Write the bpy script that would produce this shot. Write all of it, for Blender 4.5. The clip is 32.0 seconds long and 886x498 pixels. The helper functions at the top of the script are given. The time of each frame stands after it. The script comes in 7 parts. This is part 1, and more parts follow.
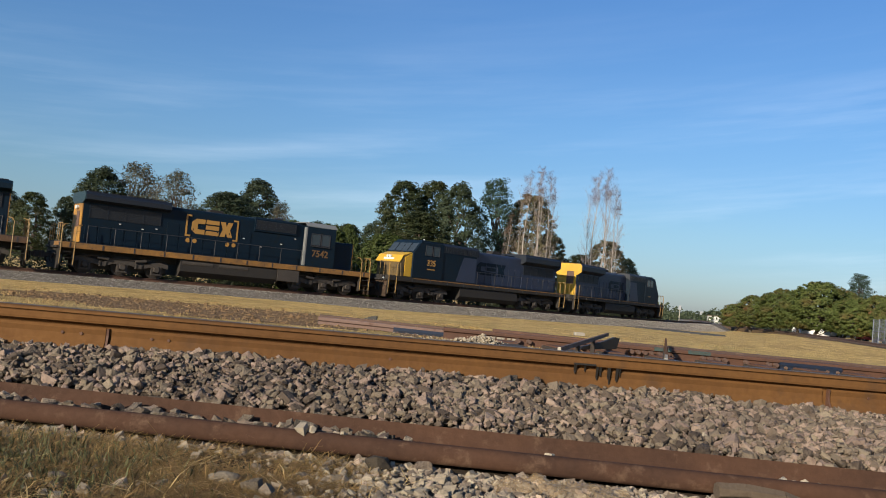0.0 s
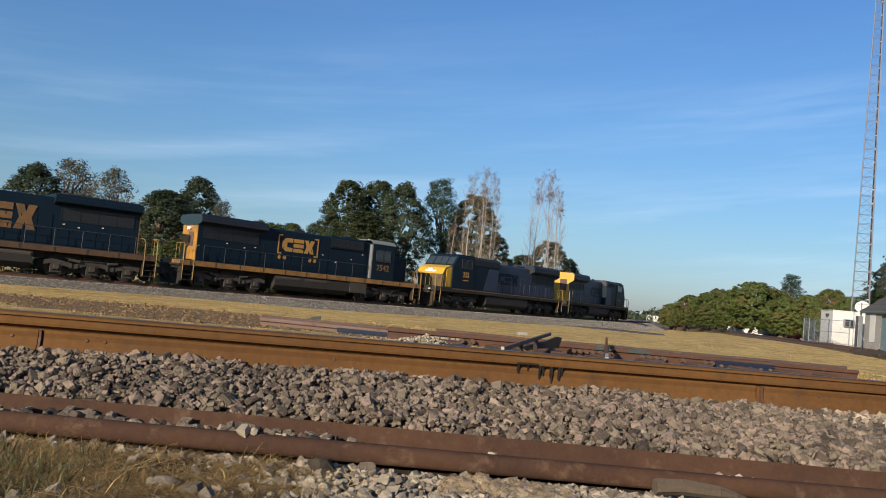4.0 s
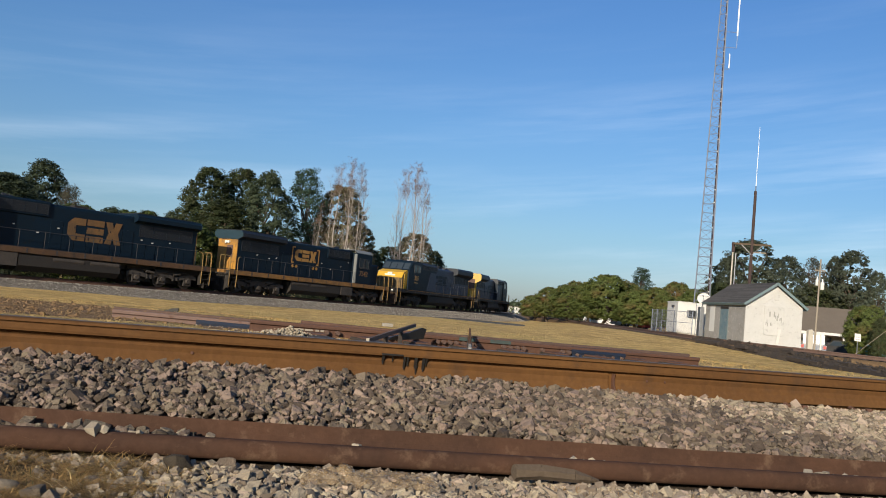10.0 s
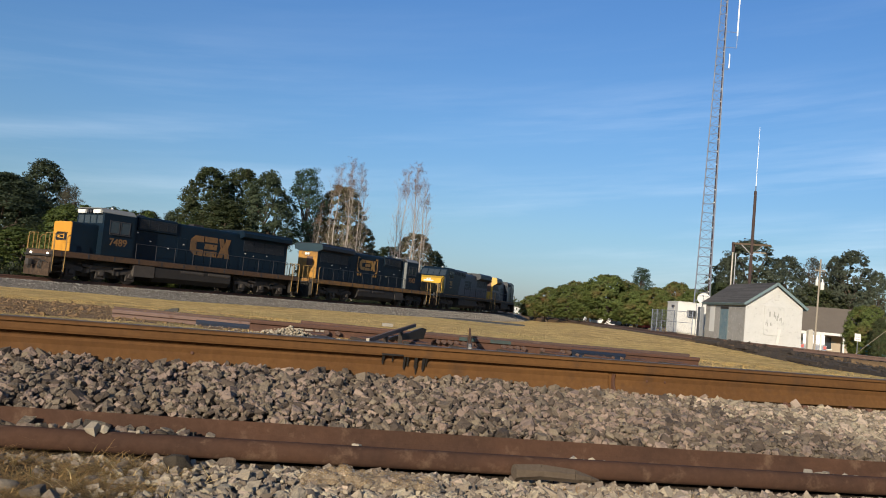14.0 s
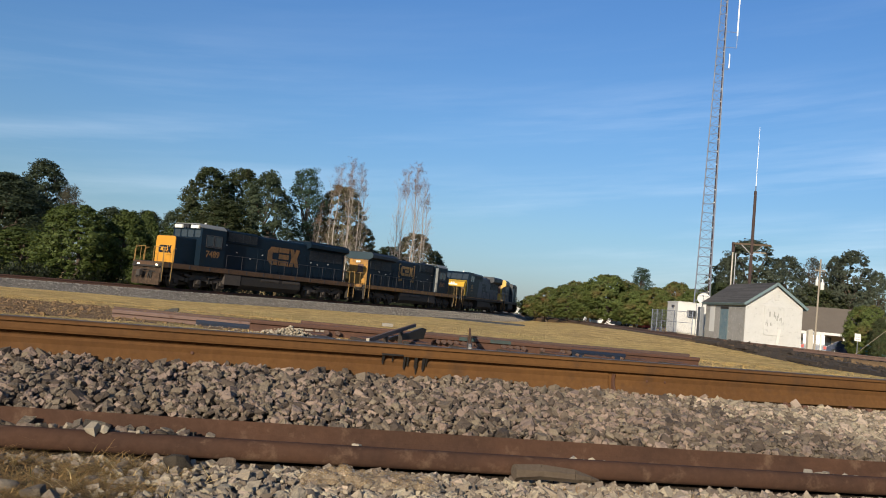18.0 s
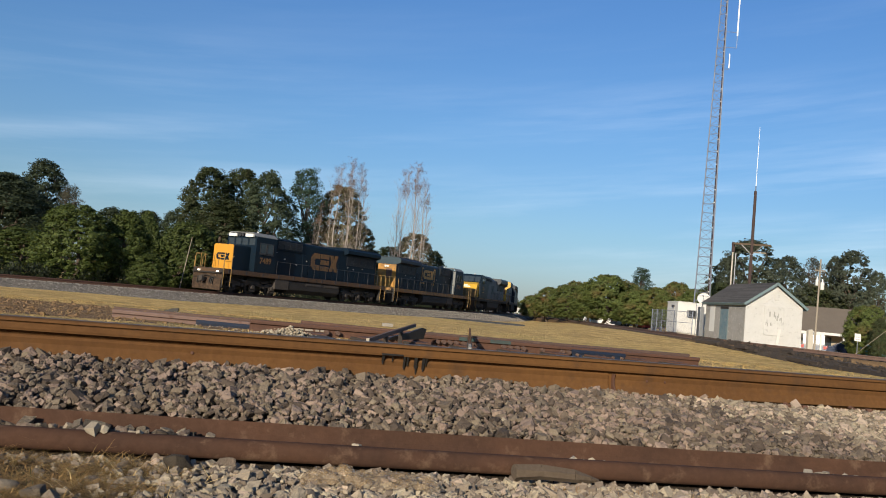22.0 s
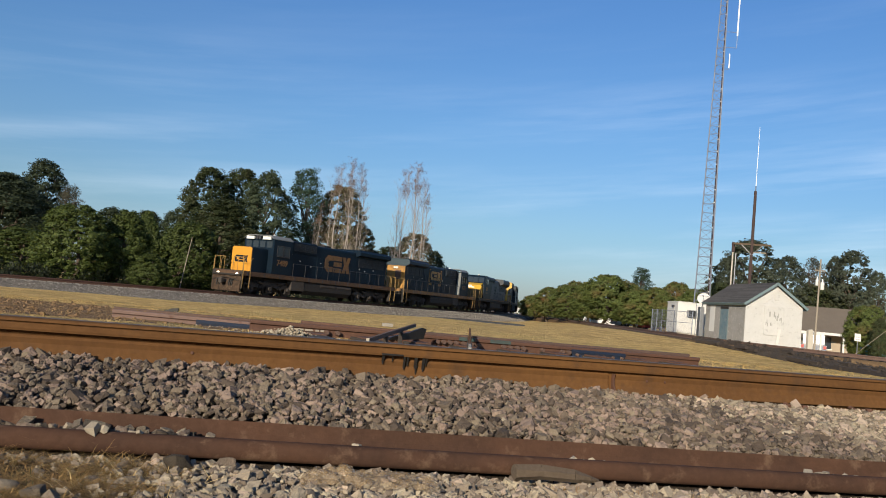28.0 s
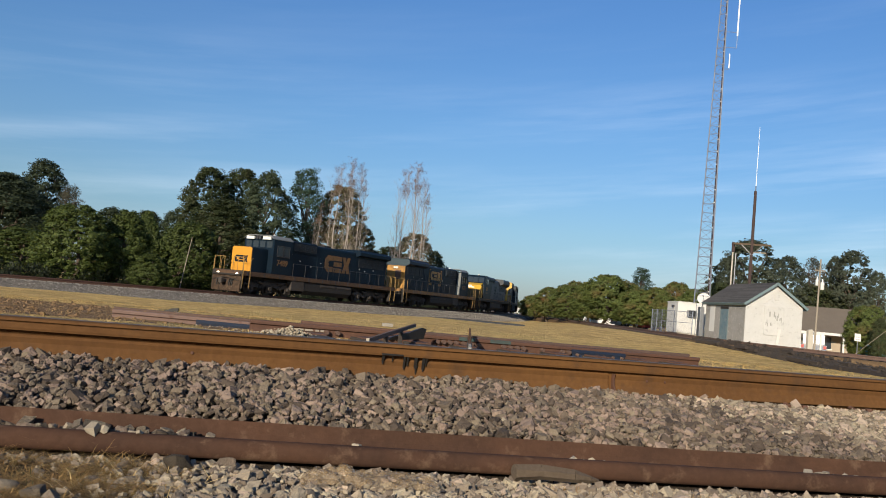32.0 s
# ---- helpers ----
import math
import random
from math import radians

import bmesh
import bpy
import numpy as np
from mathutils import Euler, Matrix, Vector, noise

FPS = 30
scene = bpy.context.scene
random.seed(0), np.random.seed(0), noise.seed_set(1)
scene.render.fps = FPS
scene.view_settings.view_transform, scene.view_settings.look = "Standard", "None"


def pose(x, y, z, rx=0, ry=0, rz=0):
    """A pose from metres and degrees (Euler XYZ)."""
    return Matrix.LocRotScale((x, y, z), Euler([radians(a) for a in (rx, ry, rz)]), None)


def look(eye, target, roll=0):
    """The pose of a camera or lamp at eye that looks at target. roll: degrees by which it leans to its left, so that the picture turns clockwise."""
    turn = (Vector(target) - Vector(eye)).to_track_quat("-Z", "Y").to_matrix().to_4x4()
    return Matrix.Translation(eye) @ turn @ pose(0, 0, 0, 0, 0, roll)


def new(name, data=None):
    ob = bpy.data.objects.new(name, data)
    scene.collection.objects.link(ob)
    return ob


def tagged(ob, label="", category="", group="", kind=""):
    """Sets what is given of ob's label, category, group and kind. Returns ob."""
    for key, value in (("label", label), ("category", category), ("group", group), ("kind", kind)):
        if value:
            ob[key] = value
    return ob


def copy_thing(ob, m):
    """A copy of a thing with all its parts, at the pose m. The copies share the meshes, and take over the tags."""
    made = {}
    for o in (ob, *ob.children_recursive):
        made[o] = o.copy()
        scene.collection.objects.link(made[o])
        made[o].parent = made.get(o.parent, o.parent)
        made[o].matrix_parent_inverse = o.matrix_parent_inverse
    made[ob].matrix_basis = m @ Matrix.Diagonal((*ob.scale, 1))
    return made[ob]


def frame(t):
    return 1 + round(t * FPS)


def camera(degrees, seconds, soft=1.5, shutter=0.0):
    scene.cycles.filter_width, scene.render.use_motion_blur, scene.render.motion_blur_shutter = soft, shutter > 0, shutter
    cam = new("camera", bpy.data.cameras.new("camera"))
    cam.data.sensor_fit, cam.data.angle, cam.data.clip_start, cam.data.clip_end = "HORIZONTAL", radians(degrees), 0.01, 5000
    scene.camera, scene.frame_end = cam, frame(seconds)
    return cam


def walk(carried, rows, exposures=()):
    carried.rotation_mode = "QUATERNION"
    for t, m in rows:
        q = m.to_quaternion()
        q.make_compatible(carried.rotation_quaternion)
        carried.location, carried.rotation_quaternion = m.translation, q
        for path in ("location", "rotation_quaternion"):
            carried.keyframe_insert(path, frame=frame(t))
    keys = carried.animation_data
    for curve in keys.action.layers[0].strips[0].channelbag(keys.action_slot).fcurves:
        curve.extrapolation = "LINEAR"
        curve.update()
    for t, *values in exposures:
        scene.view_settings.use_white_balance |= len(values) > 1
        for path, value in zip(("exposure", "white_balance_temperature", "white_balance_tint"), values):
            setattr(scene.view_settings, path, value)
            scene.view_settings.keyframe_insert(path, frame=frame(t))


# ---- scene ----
CLIP = 32.0
cam = camera(57.8, CLIP, 1.0)
EYE = (0.0, 0.0, 0.40)


def gaze(az, el, roll):
    """The camera's pose from its heading, tilt and lean in degrees; it stays on one spot and pans."""
    a, e = radians(az), radians(el)
    way = Vector((math.sin(a) * math.cos(e), math.cos(a) * math.cos(e), math.sin(e)))
    return look(EYE, Vector(EYE) + way * 10, roll)


walk(cam, [(0.0, gaze(-13.53, 3.30, 5.46)), (3.2, gaze(-13.53, 3.30, 5.46)), (3.5, gaze(-12.73, 3.47, 5.42)),
           (4.4, gaze(-6.2, 3.75, 5.43)), (5.4, gaze(0, 3.975, 5.43)), (32.0, gaze(0, 3.975, 5.43))],
     exposures=[(0, 0.62), (3.2, 0.62), (5.4, 0.5), (32.0, 0.5)])

# ---------------------------------------------------------------- light
SUN_AZ, SUN_EL = radians(-159), radians(19)
SUN_DIR = Vector((math.sin(SUN_AZ) * math.cos(SUN_EL), math.cos(SUN_AZ) * math.cos(SUN_EL), math.sin(SUN_EL)))
sun = new("sun", bpy.data.lights.new("sun", "SUN"))
sun.data.energy, sun.data.angle, sun.data.color = 4.8, radians(0.53), (1.0, 0.88, 0.70)
sun.matrix_world = look((0, 0, 60), Vector((0, 0, 60)) - SUN_DIR)

world = bpy.data.worlds.new("sky")
scene.world = world
world.use_nodes = True


class Net:
    """Short hand for building node trees."""

    def __init__(self, tree):
        self.t = tree

    def add(self, kind, props=None, **inputs):
        n = self.t.nodes.new(kind)
        props = props or {}
        if "operation" in props:
            n.operation = props["operation"]
        if "use_clamp" in props:
            n.use_clamp = props["use_clamp"]
        for k, v in inputs.items():
            self.put(n, k, v)
        return n

    def put(self, n, key, v):
        key = key.replace("_", " ")
        sock = n.inputs[int(key[1:])] if key[0] == "i" and key[1:].isdigit() else n.inputs[key]
        if isinstance(v, bpy.types.NodeSocket):
            self.t.links.new(v, sock)
        elif isinstance(v, bpy.types.Node):
            self.t.links.new(v.outputs[0], sock)
        else:
            sock.default_value = v

    def ramp(self, fac, stops):
        n = self.add("ShaderNodeValToRGB", i0=fac)
        e = n.color_ramp.elements
        while len(e) < len(stops):
            e.new(0.5)
        for el, (p, c) in zip(e, stops):
            el.position = p
            el.color = c if len(c) == 4 else (*c, 1)
        return n

    def mix(self, fac, a, b, blend="MIX"):
        n = self.add("ShaderNodeMix")
        n.data_type, n.blend_type = "RGBA", blend
        self.put(n, "i0", fac)
        self.put(n, "i6", a if not isinstance(a, tuple) else (*a[:3], 1))
        self.put(n, "i7", b if not isinstance(b, tuple) else (*b[:3], 1))
        return n.outputs[2]

    def noise(self, scale, detail=4, rough=0.6, vec=None, out=0):
        n = self.add("ShaderNodeTexNoise", Scale=scale, Detail=detail, Roughness=rough)
        if vec is not None:
            self.put(n, "Vector", vec)
        return n.outputs[out]


def make_world():
    net = Net(world.node_tree)
    bg = world.node_tree.nodes["Background"]
    sky = net.add("ShaderNodeTexSky")
    sky.sky_type, sky.sun_disc, sky.sun_elevation, sky.sun_rotation = "NISHITA", False, SUN_EL, SUN_AZ
    sky.altitude, sky.air_density, sky.dust_density, sky.ozone_density = 20.0, 1.0, 0.7, 3.0
    co = net.add("ShaderNodeTexCoord")
    # thin cirrus: long streaks low in the sky that rise gently to one side, broken by a larger mask
    way = net.add("ShaderNodeSeparateXYZ", Vector=co.outputs["Generated"]).outputs
    lean = net.add("ShaderNodeMath", {"operation": "MULTIPLY_ADD"}, i0=way[0], i1=-0.115, i2=way[2])
    tall = net.add("ShaderNodeMath", {"operation": "MULTIPLY_ADD"}, i0=lean, i1=13.0, i2=0.9)
    side = net.add("ShaderNodeMath", {"operation": "MULTIPLY"}, i0=way[0], i1=1.1)
    streak = net.add("ShaderNodeCombineXYZ", X=side, Y=way[1], Z=tall)
    fine = net.noise(2.3, 7, 0.60, streak)
    patch = net.noise(2.4, 3, 0.5, streak)
    a = net.ramp(fine, [(0.44, (0, 0, 0)), (0.72, (1, 1, 1))])
    b = net.ramp(patch, [(0.34, (0, 0, 0)), (0.62, (1, 1, 1))])
    both = net.add("ShaderNodeMath", {"operation": "MULTIPLY"}, i0=a, i1=b)
    low = net.ramp(way[2], [(0.02, (0.2, 0.2, 0.2)), (0.10, (1, 1, 1)), (0.21, (0.75, 0.75, 0.75)), (0.30, (0.16, 0.16, 0.16)), (0.45, (0.06, 0.06, 0.06))])
    east = net.ramp(way[0], [(0.0, (0.45, 0.45, 0.45)), (0.25, (1, 1, 1))])
    low = net.add("ShaderNodeMath", {"operation": "MULTIPLY"}, i0=low, i1=east)
    some = net.add("ShaderNodeMath", {"operation": "MULTIPLY"}, i0=both, i1=low)
    amount = net.add("ShaderNodeMath", {"operation": "MULTIPLY"}, i0=some, i1=0.30)
    tint = net.mix(1.0, sky.outputs[0], (0.675, 0.925, 1.165), "MULTIPLY")
    # low haze dulls the blue towards the horizon
    haze = net.ramp(way[2], [(0.0, (0.84, 0.68, 0.72)), (0.10, (0.97, 0.83, 0.75)), (0.22, (0.98, 0.93, 0.88)), (0.40, (0.90, 0.96, 1.01))])
    tint = net.mix(1.0, tint, haze.outputs[0], "MULTIPLY")
    col = net.mix(amount.outputs[0], tint, (9.8, 10.6, 11.6))
    net.put(bg, "Color", col)
    bg.inputs["Strength"].default_value = 0.085


make_world()


# ---------------------------------------------------------------- materials
def surface(name, base, second=None, rough=0.7, metal=0.0, big=1.0, fine=30.0, bump=0.2, bump_at=None, amount=0.6, spread=0.0, third=None, by_piece=0.0, spec=0.5, depth=0.02):
    """A weathered surface: base and second colour mixed by a broad and a fine noise, a third in sparse spots, and fine relief."""
    m = bpy.data.materials.new(name)
    m.use_nodes = True
    net = Net(m.node_tree)
    bsdf = m.node_tree.nodes["Principled BSDF"]
    co = net.add("ShaderNodeTexCoord").outputs["Object"]
    second = second or tuple(c * 0.7 for c in base)
    f = net.ramp(net.noise(big, 5, 0.65, co), [(0.35, (0, 0, 0)), (0.65, (1, 1, 1))])
    g = net.ramp(net.noise(fine, 5, 0.7, co), [(0.3, (0, 0, 0)), (0.7, (1, 1, 1))])
    fg = net.add("ShaderNodeMath", {"operation": "MULTIPLY_ADD"}, i0=f, i1=0.6, i2=0.0)
    fg2 = net.add("ShaderNodeMath", {"operation": "MULTIPLY_ADD"}, i0=g, i1=0.4, i2=fg)
    k = net.add("ShaderNodeMath", {"operation": "MULTIPLY"}, i0=fg2, i1=amount)
    col = net.mix(k.outputs[0], base, second)
    if third:
        spot = net.ramp(net.noise(big * 3.1, 6, 0.7, co), [(0.56, (0, 0, 0)), (0.68, (1, 1, 1))])
        col = net.mix(spot.outputs[0], col, third)
    if by_piece:
        info = net.add("ShaderNodeObjectInfo").outputs["Random"]
        geo = net.add("ShaderNodeNewGeometry").outputs["Random Per Island"]
        both = net.add("ShaderNodeMath", {"operation": "ADD"}, i0=info, i1=geo)
        fr = net.add("ShaderNodeMath", {"operation": "FRACT"}, i0=both)
        v = net.add("ShaderNodeMath", {"operation": "MULTIPLY_ADD"}, i0=fr, i1=2 * by_piece, i2=1.0 - by_piece)
        hsv = net.add("ShaderNodeHueSaturation", Color=col, Value=v)
        if spread:
            h = net.add("ShaderNodeMath", {"operation": "MULTIPLY_ADD"}, i0=geo, i1=2 * spread, i2=0.5 - spread)
            net.put(hsv, "Hue", h)
        col = hsv.outputs[0]
    net.put(bsdf, "Base Color", col)
    r = net.add("ShaderNodeMath", {"operation": "MULTIPLY_ADD", "use_clamp": True}, i0=g, i1=0.25, i2=rough - 0.12)
    net.put(bsdf, "Roughness", r)
    bsdf.inputs["Metallic"].default_value = metal
    bsdf.inputs["Specular IOR Level"].default_value = spec
    if bump:
        b = net.add("ShaderNodeBump", Strength=bump, Distance=depth, Height=net.noise(bump_at or fine, 6, 0.7, co))
        net.put(bsdf, "Normal", b)
    return m


def leaf_material(name, dark, light, autumn=None, share=0.0):
    """Leaves: colour varies leaf by leaf and over the crown; some light passes through."""
    m = bpy.data.materials.new(name)
    m.use_nodes = True
    net = Net(m.node_tree)
    bsdf = m.node_tree.nodes["Principled BSDF"]
    out = m.node_tree.nodes["Material Output"]
    geo = net.add("ShaderNodeNewGeometry").outputs["Random Per Island"]
    co = net.add("ShaderNodeTexCoord").outputs["Object"]
    col = net.mix(geo, dark, light)
    if autumn:
        spot = net.ramp(net.noise(0.55, 3, 0.6, co), [(0.5 - share * 0.3, (0, 0, 0)), (0.72 - share * 0.25, (1, 1, 1))])
        col = net.mix(spot.outputs[0], col, autumn)
    info = net.add("ShaderNodeObjectInfo").outputs["Random"]
    v = net.add("ShaderNodeMath", {"operation": "MULTIPLY_ADD"}, i0=info, i1=0.3, i2=0.85)
    col = net.add("ShaderNodeHueSaturation", Color=col, Value=v).outputs[0]
    net.put(bsdf, "Base Color", col)
    bsdf.inputs["Roughness"].default_value = 0.6
    bsdf.inputs["Specular IOR Level"].default_value = 0.3
    tr = net.add("ShaderNodeBsdfTranslucent", Color=col)
    mixed = net.add("ShaderNodeMixShader", i0=0.42, i1=bsdf, i2=tr)
    net.put(out, "Surface", mixed)
    return m


def glass(name, tint=(0.03, 0.04, 0.05)):
    m = bpy.data.materials.new(name)
    m.use_nodes = True
    b = m.node_tree.nodes["Principled BSDF"]
    b.inputs["Base Color"].default_value = (*tint, 1)
    b.inputs["Roughness"].default_value = 0.06
    b.inputs["Specular IOR Level"].default_value = 0.35
    return m


def lit(name, colour, strength):
    m = bpy.data.materials.new(name)
    m.use_nodes = True
    b = m.node_tree.nodes["Principled BSDF"]
    b.inputs["Base Color"].default_value = (*colour, 1)
    b.inputs["Emission Color"].default_value = (*colour, 1)
    b.inputs["Emission Strength"].default_value = strength
    return m


def field_material(name):
    """Mown dry grass: straw yellow with olive and bare brown patches, tufts and stalks."""
    m = bpy.data.materials.new(name)
    m.use_nodes = True
    net = Net(m.node_tree)
    bsdf = m.node_tree.nodes["Principled BSDF"]
    co = net.add("ShaderNodeTexCoord").outputs["Object"]

    def patches(col, scale, lo, hi, share, tone):
        spot = net.ramp(net.noise(scale, 6, 0.7, co), [(lo, (0, 0, 0)), (hi, (1, 1, 1))])
        return net.mix(net.add("ShaderNodeMath", {"operation": "MULTIPLY"}, i0=spot, i1=share).outputs[0], col, tone)
    col = patches((0.70, 0.485, 0.195), 9.0, 0.36, 0.66, 0.9, (0.43, 0.285, 0.105))
    col = patches(col, 1.4, 0.44, 0.60, 0.75, (0.33, 0.225, 0.080))
    col = patches(col, 0.42, 0.50, 0.62, 0.70, (0.28, 0.185, 0.075))
    col = patches(col, 0.13, 0.50, 0.66, 0.40, (0.40, 0.315, 0.105))
    net.put(bsdf, "Base Color", col)
    bsdf.inputs["Roughness"].default_value = 0.95
    bsdf.inputs["Specular IOR Level"].default_value = 0.1
    net.put(bsdf, "Normal", net.add("ShaderNodeBump", Strength=1.0, Distance=0.16, Height=net.noise(3.0, 8, 0.8, co)))
    return m


M_GRASS = field_material("dry_grass")
M_BRANCHBED = surface("brown_track_grit", (0.150, 0.098, 0.055), (0.075, 0.050, 0.030), 0.95, big=2.5, fine=14, bump=0.9, depth=0.06, amount=1.0, third=(0.21, 0.15, 0.08), spec=0.1)
M_DIRT = surface("dirt", (0.205, 0.128, 0.066), (0.100, 0.062, 0.032), 0.95, big=2.0, fine=25, bump=0.7, depth=0.04, third=(0.29, 0.19, 0.095), spec=0.1)
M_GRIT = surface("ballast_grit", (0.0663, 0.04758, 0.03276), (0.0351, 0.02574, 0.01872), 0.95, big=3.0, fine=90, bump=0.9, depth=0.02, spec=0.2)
M_STONE = surface("ballast_stone", (0.215, 0.162, 0.117), (0.085, 0.065, 0.052), 0.9, big=1.1, fine=55, bump=0.9, depth=0.012, by_piece=0.60, spread=0.016, amount=0.9, spec=0.25)
M_GRAVEL = surface("fine_gravel", (0.319, 0.255, 0.183), (0.151, 0.121, 0.0896), 0.9, big=1.4, fine=55, bump=0.8, depth=0.010, by_piece=0.50, spread=0.014, amount=0.9, spec=0.25)
M_PACKED = surface("packed_gravel_dirt", (0.247, 0.184, 0.121), (0.138, 0.103, 0.0713), 0.95, big=5.0, fine=110, bump=0.9, depth=0.012, third=(0.31, 0.244, 0.172), amount=1.0, spec=0.15)
M_FARBALLAST = surface("far_ballast", (0.212, 0.187, 0.156), (0.0874, 0.0749, 0.0624), 0.95, big=3.0, fine=9, bump=1.0, depth=0.15, amount=1.0, spec=0.2)
M_BEDSTONE = surface("track_bed_stone", (0.25, 0.225, 0.193), (0.162, 0.144, 0.125), 0.95, big=3.0, fine=20, bump=0.3, by_piece=0.30, spec=0.2)
M_RUST = surface("rusty_rail_steel", (0.140, 0.065, 0.020), (0.072, 0.034, 0.014), 0.85, metal=0.0, big=1.1, fine=38, bump=0.4, depth=0.004, third=(0.080, 0.041, 0.019), amount=1.0, spec=0.15)
M_RUST_DARK = surface("dark_rusty_steel", (0.1053, 0.04836, 0.02808), (0.0663, 0.03276, 0.02184), 0.7, metal=0.15, big=3.0, fine=55, bump=0.3, depth=0.004, third=(0.1326, 0.0624, 0.0351), amount=0.9)
M_FALLEN = surface("brown_fallen_rail_steel", (0.070, 0.035, 0.021), (0.036, 0.020, 0.014), 0.85, metal=0.0, spec=0.12, big=3.0, fine=45, bump=0.5, depth=0.005, third=(0.100, 0.060, 0.038), amount=1.0)
M_RUST_OLD = surface("old_rail_steel", (0.1014, 0.0585, 0.0429), (0.0624, 0.039, 0.0312), 0.8, metal=0.1, big=2.0, fine=35, bump=0.3, depth=0.004, third=(0.1482, 0.0936, 0.0663))
M_RUST_PALE = surface("pale_rusty_steel", (0.156, 0.0975, 0.078), (0.1014, 0.0624, 0.0468), 0.8, metal=0.1, big=2.0, fine=35, bump=0.3, depth=0.004, third=(0.0936, 0.0468, 0.0312))
M_POLISHED = surface("worn_running_surface", (0.12, 0.085, 0.06), (0.085, 0.055, 0.035), 0.50, metal=0.5, big=3, fine=60, bump=0.05)
M_OIL = surface("black_grease", (0.012, 0.011, 0.010), (0.025, 0.018, 0.012), 0.45, big=20, fine=90, bump=0.2, depth=0.003)
M_TIE = surface("creosoted_timber", (0.036, 0.026, 0.020), (0.018, 0.014, 0.011), 0.9, big=4, fine=50, bump=0.6, depth=0.01)
M_WOOD = surface("grey_weathered_wood", (0.0936, 0.06552, 0.04056), (0.0429, 0.02964, 0.0195), 0.9, big=5, fine=80, bump=0.6, depth=0.006)
M_BLUEBAR = surface("blue_painted_joint_bar", (0.00936, 0.01716, 0.0351), (0.00468, 0.0078, 0.0156), 0.55, big=12, fine=70, bump=0.3, depth=0.004, third=(0.039, 0.0234, 0.0156))
M_TEALPAINT = surface("teal_paint", (0.0351, 0.078, 0.0741), (0.0468, 0.0468, 0.039), 0.7, big=15, fine=70, amount=1.0, third=(0.0702, 0.039, 0.0234))
M_WHITEPAINT = surface("white_paint_mark", (0.312, 0.2769, 0.2184), (0.2028, 0.1716, 0.1326), 0.7, big=15, fine=70)
M_STRAW_NEAR = surface("tangled_straw", (0.343, 0.215, 0.0759), (0.119, 0.0713, 0.0264), 0.85, big=2.2, fine=60, bump=0.0, by_piece=0.55, spread=0.012, amount=1.0, spec=0.2)
M_SOIL = surface("dark_verge_soil", (0.0468, 0.0312, 0.01716), (0.0234, 0.01638, 0.01014), 0.95, big=4.0, fine=40, bump=0.9, depth=0.03, spec=0.1)
M_STRAW = surface("straw", (0.399, 0.276, 0.111), (0.238, 0.157, 0.0612), 0.85, big=0.8, fine=60, bump=0.0, by_piece=0.3, spread=0.010, spec=0.2, amount=1.0)
M_WEED = surface("green_weed", (0.0468, 0.05148, 0.01404), (0.1014, 0.0819, 0.02652), 0.8, big=3, fine=60, bump=0.0, by_piece=0.3)
M_PLASTIC = surface("dirty_clear_film", (0.46, 0.32, 0.17), (0.16, 0.11, 0.065), 0.16, big=14, fine=60, bump=0.6, depth=0.02, third=(0.42, 0.36, 0.27))

def film_material(m):
    """Makes a surface partly see-through, as thin dirty film is."""
    net = Net(m.node_tree)
    out, bsdf = m.node_tree.nodes["Material Output"], m.node_tree.nodes["Principled BSDF"]
    clear = net.add("ShaderNodeBsdfTransparent")
    net.put(out, "Surface", net.add("ShaderNodeMixShader", i0=0.58, i1=bsdf, i2=clear))


film_material(M_PLASTIC)
M_BLUE = surface("dark_blue_paint", (0.0036, 0.0118, 0.0240), (0.0042, 0.0094, 0.0150), 0.45, big=0.7, fine=14, bump=0.04, amount=0.9, third=(0.007, 0.0105, 0.0130), spec=0.15)
M_TEALTOP = surface("faded_teal_blue_paint", (0.0105, 0.03, 0.0413), (0.0075, 0.0203, 0.0285), 0.5, big=0.7, fine=14, bump=0.04)
M_GREYPAINT = surface("grey_blue_paint", (0.0161, 0.0252, 0.056), (0.0119, 0.0182, 0.0371), 0.5, big=0.8, fine=14, bump=0.04)
M_ROOFBLUE = surface("sooty_blue_roof_paint", (0.0042, 0.0077, 0.0154), (0.0042, 0.0056, 0.0084), 0.55, big=0.6, fine=10, bump=0.05)
M_CABROOF = surface("pale_cab_roof_paint", (0.156, 0.162, 0.159), (0.0998, 0.103, 0.0998), 0.6, big=1.2, fine=14, bump=0.05)
M_YELLOW = surface("yellow_paint", (0.53, 0.245, 0.020), (0.40, 0.175, 0.020), 0.45, big=0.9, fine=14, bump=0.04, amount=0.8)
M_LEMON = surface("bright_yellow_paint", (0.53, 0.31, 0.02), (0.34, 0.19, 0.02), 0.45, big=0.9, fine=14, bump=0.04, amount=0.7)
M_SILL = surface("grimy_yellow_sill_paint", (0.288, 0.136, 0.024), (0.104, 0.056, 0.024), 0.6, big=0.9, fine=9, bump=0.06, amount=1.0, third=(0.08, 0.048, 0.028))
M_SILL_DARK = surface("rusty_brown_sill", (0.09, 0.0435, 0.0165), (0.0375, 0.021, 0.012), 0.65, big=0.9, fine=9, bump=0.06, amount=1.0, third=(0.0225, 0.015, 0.0105))
M_LOGO = surface("yellow_lettering_paint", (0.36, 0.190, 0.040), (0.22, 0.120, 0.034), 0.5, big=1.2, fine=12, bump=0.03)
